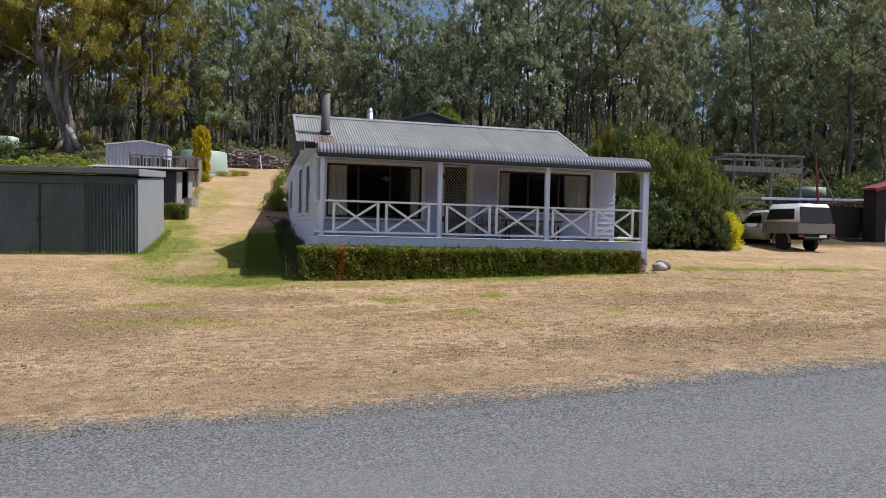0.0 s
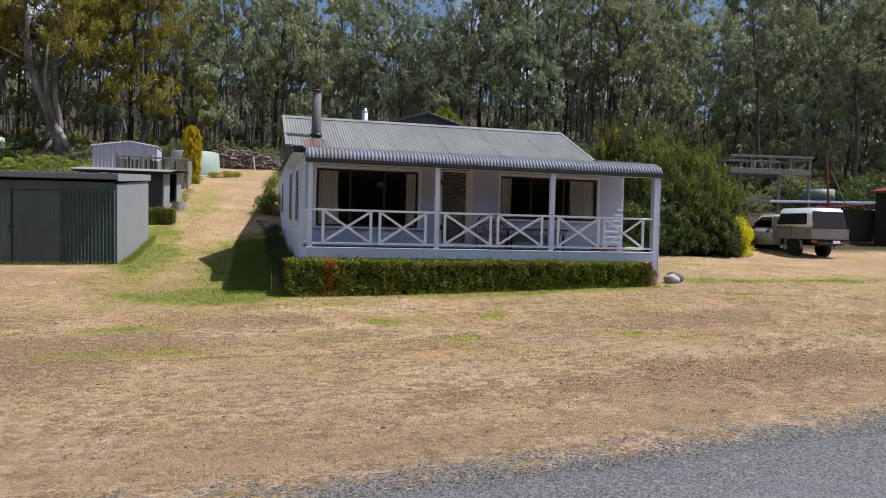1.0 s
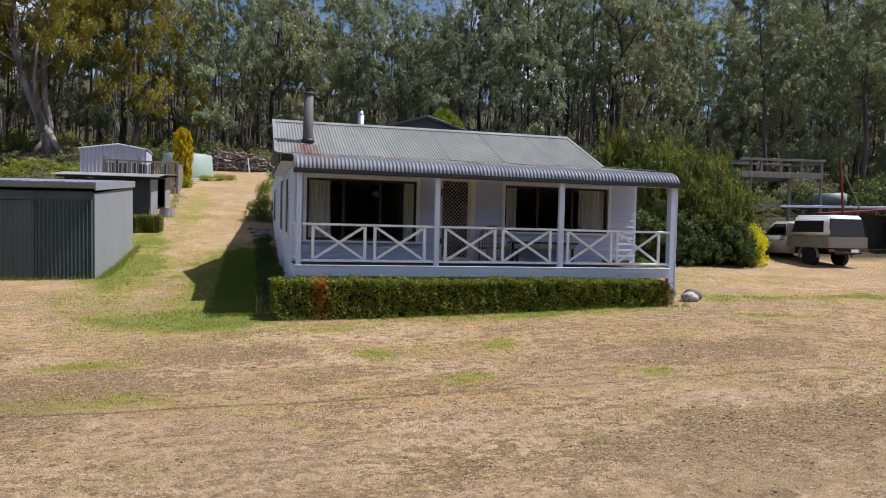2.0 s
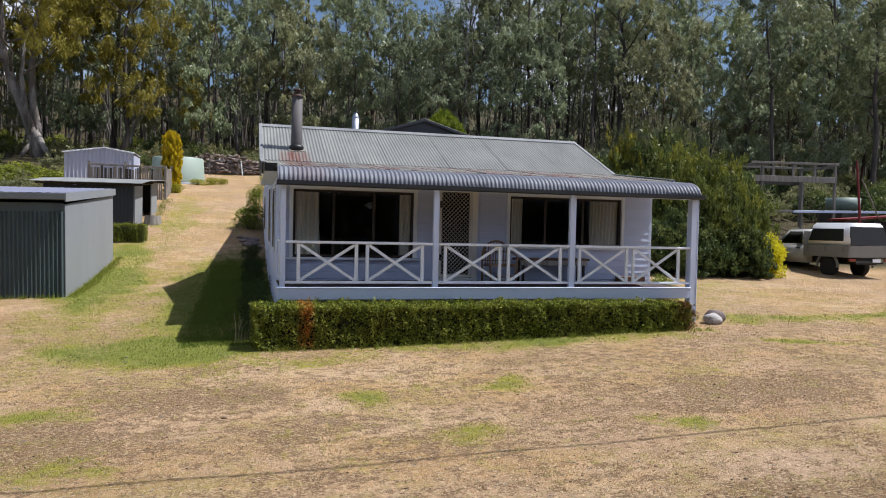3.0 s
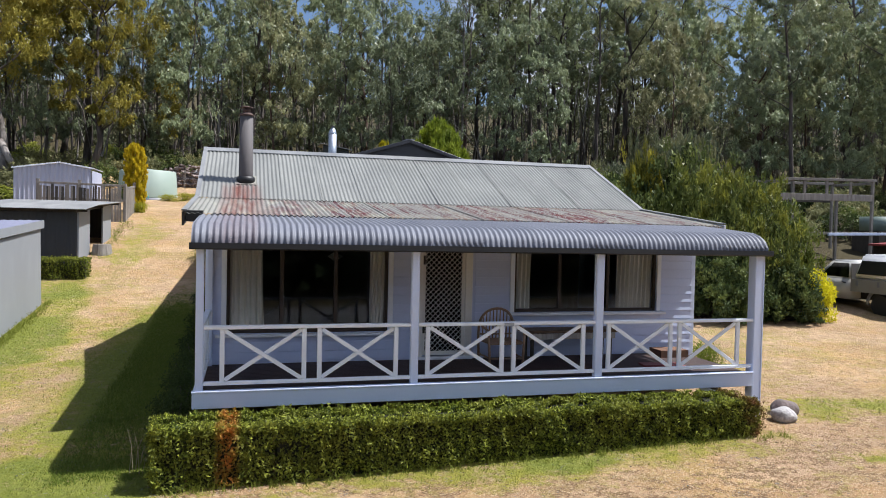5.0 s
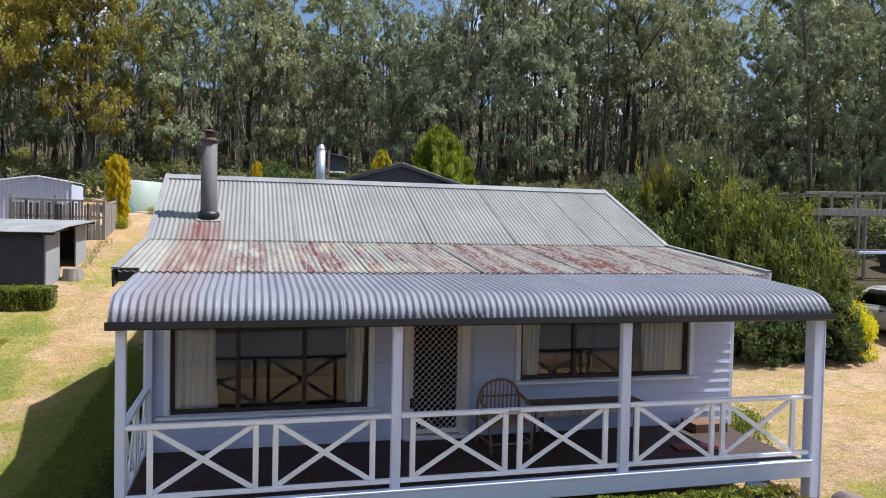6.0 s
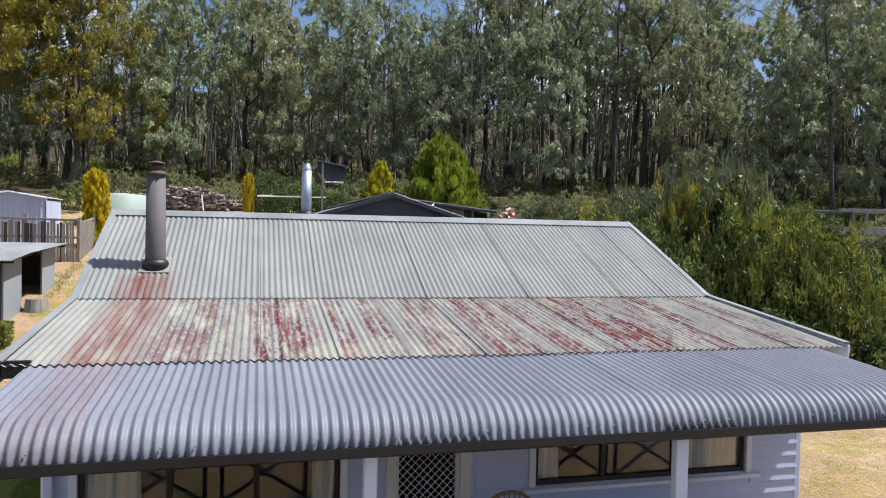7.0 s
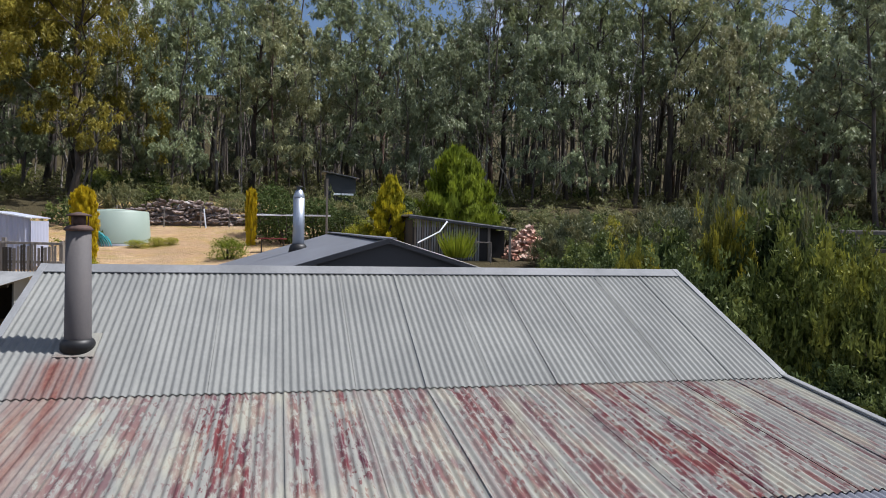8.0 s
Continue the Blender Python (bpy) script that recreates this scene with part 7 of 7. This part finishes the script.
# skewed tones paint sunlit glints; the dark green also holds the shaded sides
DARK_BUSH = leafy("dark_bush_leaves", ((0.014, 0.025, 0.008), (0.125, 0.170, 0.056), (0.028, 0.044, 0.015)), 0.5, 0.25, 0.15, (0.17, 0.20, 0.05), 2.4)
OLIVE_BUSH = leafy("olive_bush_leaves", ((0.028, 0.046, 0.011), (0.195, 0.230, 0.052), (0.060, 0.084, 0.022)), 0.5, 0.32, 0.2, (0.30, 0.30, 0.045), 2.2)
YELLOW_BUSH = leafy("yellow_olive_leaves", ((0.070, 0.084, 0.016), (0.270, 0.260, 0.040), (0.120, 0.122, 0.026)), 0.5, 0.35, 0.2, (0.40, 0.35, 0.04), 1.6)
GREY_PLUME = leafy("grey_plume_leaves", ((0.050, 0.066, 0.034), (0.150, 0.170, 0.095), (0.070, 0.084, 0.040)), 0.5, 0.3, 0.25, (0.21, 0.195, 0.085))
LIME = leafy("lime_yellow_leaves", ((0.50, 0.45, 0.010), (0.62, 0.56, 0.015), (0.40, 0.39, 0.012)), 0.5, 0.4)
GOLD = leafy("golden_conifer", ((0.38, 0.28, 0.010), (0.66, 0.50, 0.018), (0.38, 0.30, 0.012)), 0.6, 0.35, 0.15, (0.72, 0.56, 0.02))
GOLD_GREEN = leafy("golden_green_conifer", ((0.16, 0.17, 0.012), (0.38, 0.34, 0.020), (0.20, 0.20, 0.015)), 0.6, 0.35, 0.15, (0.62, 0.52, 0.02))
FRESH = leafy("fresh_green_leaves", ((0.100, 0.145, 0.014), (0.22, 0.26, 0.026), (0.11, 0.155, 0.018)), 0.5, 0.4, 0.2, (0.30, 0.36, 0.03))

RIGHT = "shrubs right of the house"
dense = plume_shrub("shrub", 201, 70, 23000, (0.056, 0.036), DARK_BUSH, "dense dark green evergreen shrub beside the lawn", "shrub", RIGHT, 0.10, -0.4, 0.22, 0.12)
olive = plume_shrub("shrub", 202, 56, 16000, (0.070, 0.032), YELLOW_BUSH, "upright yellow-olive shrub among the dark ones", "shrub", RIGHT, 0.3, -0.6, 0.20)
near_dense = plume_shrub("shrub", 221, 120, 38000, (0.056, 0.032), DARK_BUSH, "dense dark green evergreen shrub beside the lawn", "shrub", RIGHT, 0.05, -0.3, 0.16, 0.08)
near_olive = plume_shrub("shrub", 222, 90, 32000, (0.060, 0.027), OLIVE_BUSH, "tall olive-green shrub with yellow tips", "shrub", RIGHT, 0.18, -0.5, 0.19, 0.12)
grey = plume_shrub("shrub", 203, 60, 19000, (0.085, 0.024), GREY_PLUME, "feathery grey-green native shrub with brownish tips", "shrub", RIGHT, 0.4, -0.7, 0.21, 0.2)
rng = random.Random(31)
first = {0: True, 1: True, 2: True, 3: True, 4: True}
for kind, x, y, rad, h in ((3, 14.2, 8.9, 1.7, 2.1), (3, 16.1, 8.6, 1.4, 1.9), (4, 15.6, 9.7, 1.75, 3.8), (4, 17.1, 10.8, 1.9, 3.5), (4, 15.4, 11.4, 2.0, 4.0), (0, 12.9, 12.2, 1.8, 3.3), (0, 13.6, 14.0, 1.8, 3.2),
                           (0, 15.8, 13.6, 2.2, 4.4), (0, 18.2, 14.2, 1.9, 4.0), (2, 17.4, 15.8, 2.1, 4.5), (4, 19.6, 15.4, 1.7, 3.4), (0, 13.2, 17.2, 1.7, 2.4), (0, 15.6, 18.4, 2.0, 2.9), 
                           (0, 13.4, 21.0, 1.7, 1.9), (0, 15.2, 22.5, 1.8, 2.0), (1, 14.6, 14.0, 1.1, 4.3), (1, 13.0, 15.9, 1.0, 3.0), (2, 16.9, 13.9, 0.8, 4.6), (2, 15.3, 15.2, 0.7, 4.4), (2, 17.6, 22.0, 2.2, 3.0), (2, 15.6, 26.2, 1.9, 2.1), (1, 17.4, 26.0, 1.9, 2.0), (0, 20.5, 22.5, 2.2, 3.2),
                           (2, 20.4, 26.5, 2.2, 2.6), (1, 23.5, 24.5, 2.0, 2.6), (0, 24.5, 28.0, 2.4, 2.8), (2, 28.0, 28.5, 2.4, 2.6)):
    put_shrub((dense, olive, grey, near_dense, near_olive)[kind], x, y, rad, h, rng.uniform(0, 6.3), first[kind])
    first[kind] = False

lime = shrub("lime_shrub", 205, 7000, (0.085, 0.05), LIME, "bright lime-yellow shrub in front of the dark ones", "shrub", "", 9)
put_shrub(lime, 17.25, 8.15, 0.72, 0.95, 0.4, True)
small = shrub("round_shrub", 206, 3200, (0.075, 0.045), FRESH, "small rounded fresh green shrub", "shrub", "small shrubs", 8)
first_small = True
for x, y, rad, h in ((9.35, 2.3, 0.42, 0.55), (-0.45, 17.3, 0.8, 0.75), (-0.25, 21.0, 0.5, 0.9), (0.75, 29.2, 0.95, 0.72)):
    put_shrub(small, x, y, rad, h, rng.uniform(0, 6.3), first_small)
    first_small = False
dark_small = shrub("round_shrub", 207, 3000, (0.08, 0.045), BUSH_LEAF, "low dark shrub at the foot of the house wall", "shrub", "small shrubs", 8)
put_shrub(dark_small, 3.2, 33.5, 1.5, 1.6, 0, True)
for x, y, rad, h in ((-0.36, 0.5, 0.30, 0.42), (-0.40, 1.3, 0.36, 0.52), (-0.36, 2.5, 0.38, 0.55), (-0.40, 4.1, 0.40, 0.48), (-0.38, 6.0, 0.42, 0.50), (-0.40, 8.2, 0.40, 0.55), (-0.42, 10.5, 0.44, 0.60)):
    put_shrub(dark_small, x, y, rad, h, rng.uniform(0, 6.3), False)
for x, y, rad, h in ((4.8, 34.5, 1.6, 1.5), (6.0, 33.0, 1.3, 1.2), (2.4, 35.5, 1.6, 1.9)):
    put_shrub(dark_small, x, y, rad, h, rng.uniform(0, 6.3), False)
YELLOWGREEN = leafy("yellow_green_leaves", ((0.22, 0.24, 0.02), (0.40, 0.39, 0.03), (0.22, 0.23, 0.02)), 0.6, 0.35)
low_gold = shrub("low_shrub", 208, 3000, (0.07, 0.045), YELLOWGREEN, "low yellow-green shrub at the edge of the yard", "shrub", "small shrubs", 8)
put_shrub(low_gold, 6.6, 31.0, 1.05, 0.95, 0, True)
for x, y, rad, h in ((-2.8, 33.0, 0.55, 0.35), (-3.6, 32.6, 0.6, 0.3), (-2.2, 33.3, 0.5, 0.3), (-4.2, 26.6, 0.45, 0.4)):
    put_shrub(low_gold, x, y, rad, h, rng.uniform(0, 6.3), False)

flax = thing("flax_plant", (10.4, 26.9, gz(10.4, 26.9)), "bright green strappy plant before the wood shed", "plant")
r = np.random.RandomState(71)
part("leaves", leaf_mesh("leaves", r.normal(size=(260, 3)) * (0.22, 0.16, 0.03) + np.array([10.4, 26.9, gz(10.4, 26.9) + 0.35]), 1.05, 0.07, FRESH, 71, -1.3, None, r.uniform(size=260)), None, flax)


def conifer(seed, leaves, size, leaf, label, column, aspect, sprays, puff, ragged):
    """An upright conifer, one metre in radius and one high, of short rising sprays: column is how far up it keeps its width."""
    r = np.random.RandomState(seed)
    s = thing("conifer", (0, 0, 0), label, "conifer", "conifers of the yard")
    part("trunk", MB().tube([(0, 0, -0.05), (0, 0, 0.9)], [0.12, 0.03], 7), DARK_BARK, s)
    pts, outs, fresh = [], [], []
    for k in range(sprays):
        u, a = (k + r.uniform()) / sprays, k * 2.4 + r.uniform(-0.4, 0.4)
        u = u ** (0.9 if column > 0.6 else 1.25)
        w = 0.78 + 0.22 * math.sin(u / column * 2.4) if u < column else math.sqrt(max(0.0, (1 - u) / (1 - column)))
        w *= r.uniform(1 - ragged, 1.0 + 0.5 * ragged)
        n = leaves // sprays
        t = r.uniform(size=(n, 1)) ** 0.7
        a0, a1 = np.array([0.35 * w * math.cos(a), 0.35 * w * math.sin(a), u - puff * 0.35 / aspect]), np.array([w * math.cos(a), w * math.sin(a), u + puff * r.uniform(0.2, 0.7) / aspect])
        g = r.normal(size=(n, 3)) * puff * 0.33 * (1.05 - 0.7 * t) * (1, 1, 1 / aspect)
        pts.append(a0 + (a1 - a0) * t + g)
        outs.append(np.tile([[math.cos(a), math.sin(a), 0.25]], (n, 1)))
        fresh.append(t[:, 0] * r.uniform(0, 1))
    pts = np.concatenate(pts)
    pts[:, 2] = np.maximum(pts[:, 2], 0.01)
    part("foliage", leaf_mesh("foliage", pts, size[0], size[1], leaf, seed, -0.8, np.concatenate(outs), np.concatenate(fresh)), None, s)
    return s


gold = conifer(301, 20000, (0.050, 0.060), GOLD, "narrow columnar golden conifer in the yard", 0.90, 5.5, 170, 0.30, 0.18)
gold.matrix_basis = Matrix.Translation((-4.5, 27.0, gz(-4.5, 27) - 0.1)) @ Matrix.Diagonal((0.53, 0.53, 3.15, 1))
again(gold, (1.55, 33.2, gz(1.5, 33.2) - 0.1), 1.0, (0.30, 0.30, 2.75))
golden_cone = conifer(302, 18000, (0.060, 0.05), GOLD_GREEN, "conical yellow-green conifer behind the house", 0.30, 3.4, 110, 0.30, 0.42)
golden_cone.matrix_basis = Matrix.Translation((8.0, 30.5, gz(8.0, 30.5))) @ Matrix.Diagonal((1.05, 1.05, 3.35, 1))

big_green = conifer(303, 42000, (0.060, 0.030), FRESH, "broad bright green cypress behind the wood shed", 0.36, 2.0, 150, 0.26, 0.30)
big_green.matrix_basis = Matrix.Translation((11.8, 32.5, gz(11.8, 32.5) - 0.3)) @ Matrix.Diagonal((2.15, 2.15, 4.9, 1))

# undergrowth along the foot of the wood
SCRUB_LEAF = leafy("scrub_leaves", ((0.085, 0.110, 0.045), (0.240, 0.260, 0.120), (0.170, 0.150, 0.080)), 0.55, 0.35, 0.15, (0.30, 0.27, 0.12))
FERN = leafy("bracken_leaves", ((0.120, 0.160, 0.022), (0.260, 0.290, 0.050), (0.160, 0.170, 0.040)), 0.6, 0.4, 0.12, (0.36, 0.38, 0.06))
SCRUB = "scrub of the wood"
scrub = plume_shrub("scrub_bush", 211, 24, 3400, (0.115, 0.042), SCRUB_LEAF, "rough grey-green scrub at the edge of the wood", "shrub", SCRUB, 0.3, -0.5, 0.24, 0.18)
fern = plume_shrub("fern_clump", 212, 24, 3000, (0.125, 0.045), FERN, "pale green bracken at the edge of the wood", "bracken", SCRUB, 0.1, -0.1, 0.24, 0.1)
brush = plume_shrub("scrub_bush", 213, 24, 3400, (0.105, 0.048), DARK_BUSH, "dark scrub under the trees", "shrub", SCRUB, 0.1, -0.4, 0.24, 0.12)
rng = random.Random(61)
models, firsts = (scrub, brush, fern), [True, True, True]
for n in range(85):
    y = rng.uniform(42, 66)
    x = rng.uniform(-0.36 * (y + 17) - 4, 1.05 * (y + 17))
    if x > 30:
        y -= rng.uniform(0, 18)
    if -6 < x < 3 and y < 45:
        continue
    kind = 2 if (x < -9 and rng.random() < 0.6) else rng.choice((0, 0, 1, 1))
    put_shrub(models[kind], x, y, rng.uniform(0.8, 1.9), rng.uniform(0.5, 1.6), rng.uniform(0, 6.3), firsts[kind])
    firsts[kind] = False
for x, y, k, rad, h in ((-9.5, 33, 2, 1.8, 1.2), (-12.5, 31, 2, 2.0, 1.0), (-14, 27, 2, 2.0, 0.9), (-11.5, 36.5, 0, 2.0, 1.3), (-8.0, 38.5, 1, 1.3, 1.3), (-16, 33, 1, 2.0, 1.6), (-13.5, 23, 2, 1.6, 0.9), (-11, 24.5, 0, 1.2, 0.9),
                        (-6.4, 44.5, 0, 1.3, 1.6), (-4.5, 45.5, 1, 1.4, 1.3), (-2.8, 45.0, 0, 1.5, 1.5), (-5.6, 33.0, 1, 0.7, 0.9), (0.5, 43.5, 0, 1.5, 0.8), (14.5, 33, 0, 2.0, 1.1), (17.5, 33, 0, 2.2, 1.1), (20.5, 35, 1, 2.2, 1.4),
                        (22, 21, 1, 1.5, 1.5), (25, 22.5, 1, 1.7, 1.4), (28, 22, 0, 1.6, 1.2), (31.5, 21.5, 1, 1.7, 1.6), (35, 20, 1, 1.8, 1.7), (26, 25.5, 1, 1.8, 1.8), (30, 26, 1, 1.9, 1.9), (33.5, 24.5, 0, 1.8, 1.7), (37.5, 22.5, 1, 2.0, 2.0), (36.5, 27, 0, 2.0, 1.9), (40, 25, 1, 2.0, 2.0), (33, 30, 1, 2.0, 2.0), (28.5, 31, 0, 2.0, 1.7), (38, 31, 1, 2.1, 1.9), (43, 27, 1, 2.0, 1.8),
                        (5.5, 39.5, 0, 1.2, 1.6), (7.1, 39.6, 1, 1.3, 1.4), (8.2, 40.4, 0, 1.2, 1.5),
                        (7.0, 38, 0, 1.7, 1.3), (9.5, 41, 1, 1.9, 1.6), (12.5, 38.5, 0, 1.8, 1.4), (15.5, 39.5, 1, 1.9, 1.3), (18.5, 38, 0, 2.0, 1.4), (6.8, 35.6, 2, 1.2, 0.9), (14.0, 36, 0, 1.6, 1.2), (10.0, 36.8, 1, 1.5, 1.2), (22.5, 38.5, 0, 2.0, 1.5), (4.0, 40.5, 0, 1.6, 1.2)):
    put_shrub(models[k], x, y, rad, h, rng.uniform(0, 6.3), False)

# ---------------- clipped hedges ----------------
def hedge(name, x0, x1, y0, y1, top, n, seed, dead, label):
    """A clipped box hedge following the ground, with leaves standing off its faces."""
    r = np.random.RandomState(seed)
    h = thing(name, ((x0 + x1) / 2, (y0 + y1) / 2, gz((x0 + x1) / 2, y0)), label, "hedge", "clipped hedges")
    x = r.uniform(x0, x1, n)
    ym, ry = (y0 + y1) / 2, (y1 - y0) / 2
    t = r.uniform(-0.12, math.pi + 0.12, n)
    rise = np.array([top - gz(v, y0) for v in (x0, x1)])
    high = np.interp(x, (x0, x1), rise)
    foot = np.interp(x, (x0, x1), (gz(x0, y0), gz(x1, y0)))
    sq = lambda v: np.sign(v) * np.abs(v) ** 0.28
    out = np.stack([np.zeros(n), -np.cos(t), np.maximum(np.sin(t), 0)], 1)
    end = r.uniform(size=n) < 0.09
    x = np.where(end, np.where(r.uniform(size=n) < 0.6, x0, x1) + r.normal(size=n) * 0.03, x)
    depth = np.where(end, r.uniform(0, 1, n), 1 - np.abs(r.normal(size=n)) * 0.05)
    low = r.uniform(size=n)
    face = np.abs(np.cos(t)) > 0.75
    level = np.where(face, low, 1.0 + 0.4 * np.sin(t))
    bump = np.array([0.03 * noise.noise(Vector((a * 2.2, b * 2, seed))) + 0.065 * noise.noise(Vector((a * 6.5, b * 2.6, seed))) + 0.035 * noise.noise(Vector((a * 15, b * 6, seed))) for a, b in zip(x, level)])
    y = ym - sq(np.cos(t)) * (ry + bump) * depth
    up = np.where(np.sin(t) > 0.0, sq(np.sin(t)), 0)
    z = foot + np.where(face, low, up * depth) * (high + np.where(face, 0.4, 1.0) * bump)
    keep = (bump > -0.022 - 0.03 * r.uniform(size=n)) | ~face | (r.uniform(size=n) < 0.25)
    pts, out = np.stack([x, y, z], 1)[keep], out[keep]
    shoots = []
    for _ in range(int((x1 - x0) * 5)):  # young shoots standing above the clipped top
        sx, sy, sh = r.uniform(x0 + 0.1, x1 - 0.1), r.uniform(y0 + 0.1, y1 - 0.1), r.uniform(0.03, 0.12)
        q = r.uniform(size=(14, 1))
        shoots.append(np.array([[sx, sy, top - 0.02]]) + q * np.array([[r.normal() * 0.02, r.normal() * 0.02, sh]]) + r.normal(size=(14, 3)) * 0.008)
    more = np.concatenate(shoots)
    pts, out = np.concatenate([pts, more]), np.concatenate([out, np.tile([[0.3, -0.5, 0.4]], (len(more), 1))])
    part("foliage", leaf_mesh("foliage", pts, 0.042, 0.026, dead, seed, -0.25, out), None, h)
    # solid filling; its near-black colour is the shade between the leaves
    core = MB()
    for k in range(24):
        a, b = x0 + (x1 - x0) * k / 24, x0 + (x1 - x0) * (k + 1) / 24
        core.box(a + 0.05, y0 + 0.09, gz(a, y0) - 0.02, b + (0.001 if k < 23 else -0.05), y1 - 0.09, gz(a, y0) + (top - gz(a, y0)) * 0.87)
    part("core", core, SHADED_TWIG, h, "twiggy filling with the inner shade in its colour")
    return h


_k = Mat("shaded_twigs", (0.015, 0.017, 0.009), 0.95)
SHADED_TWIG = _k.color(_k.mix(_k.noise(20, _k.position(), 4), (0.008, 0.008, 0.005), (0.027, 0.030, 0.014))).m


def hedge_leaf(name, x0, x1):
    """Box leaves with a rusty dead patch between two places along the hedge."""
    k = Mat(name, (0.09, 0.12, 0.03), 0.6, 0.0, 0.2)
    x, _, z = k.xyz()
    # most leaves dark, a few painted pale like ones catching the sun
    c = k.mix(k.math("POWER", k.island(), 1.6), (0.030, 0.050, 0.008), (0.34, 0.39, 0.046))
    c = k.mix(k.math("MULTIPLY", k.noise(1.6, k.position(), 4), 0.4), c, (0.26, 0.25, 0.04))
    dead = k.math("MULTIPLY", k.span(x, x0, x0 + 0.12), k.span(x, x1, x1 - 0.12))
    dead = k.math("MULTIPLY", dead, k.noise(6, k.position(), 4, 0.6, 0.3, 0.55))
    c = k.mix(dead, c, k.mix(k.island(), (0.50, 0.17, 0.03), (0.34, 0.16, 0.03)))
    tail = k.math("MULTIPLY", k.span(x, 7.75, 8.0), k.noise(5, k.position(), 3, 0.6, 0.35, 0.6))
    c = k.mix(tail, c, (0.160, 0.076, 0.027))
    k.color(c)
    t = k.n.new("ShaderNodeBsdfTranslucent")
    k.l.new(c, t.inputs["Color"])
    mx = k.n.new("ShaderNodeMixShader")
    mx.inputs[0].default_value = 0.3
    k.l.new(k.p.outputs[0], mx.inputs[1])
    k.l.new(t.outputs[0], mx.inputs[2])
    k.l.new(mx.outputs[0], k.n["Material Output"].inputs["Surface"])
    return k.m


hedge("hedge", -0.42, 8.12, -0.82, -0.10, 0.69, 95000, 41, hedge_leaf("box_hedge_leaves", 0.28, 0.62), "long low clipped green hedge with a rusty dead patch")
hedge("small_hedge", -6.6, -4.25, 15.0, 15.7, 1.98, 14000, 43, hedge_leaf("small_hedge_leaves", 30, 31), "small clipped green hedge before the open shed")

STALK = timber("dead_stalk", (0.40, 0.34, 0.24), (0.22, 0.17, 0.11))
tail_leaf = leafy("rusty_tail_leaves", ((0.152, 0.076, 0.027), (0.198, 0.129, 0.038), (0.122, 0.099, 0.030)), 0.6, 0.3)
tail = shrub("dying_shrub", 231, 1600, (0.13, 0.06), tail_leaf, "small rusty dying shrub at the end of the hedge", "shrub", "", 7)
put_shrub(tail, 8.32, -0.42, 0.24, 0.30, 0.0, True)

weed = thing("dead_weed", (-0.62, 0.15, gz(-0.62, 0.15)), "thin pale dead weed stalks at the end of the hedge", "weed")
rng = random.Random(91)
for _ in range(11):
    x, y, h = -0.62 + rng.gauss(0, 0.12), 0.15 + rng.gauss(0, 0.15), rng.uniform(0.25, 0.62)
    dx, dy = rng.gauss(0, 0.12), rng.gauss(0, 0.12)
    z = gz(x, y)
    part("stalk", MB().tube([(x, y, z - 0.02), (x + dx * 0.3, y + dy * 0.3, z + h * 0.6), (x + dx, y + dy, z + h)], [0.005, 0.004, 0.002], 5), STALK, weed)
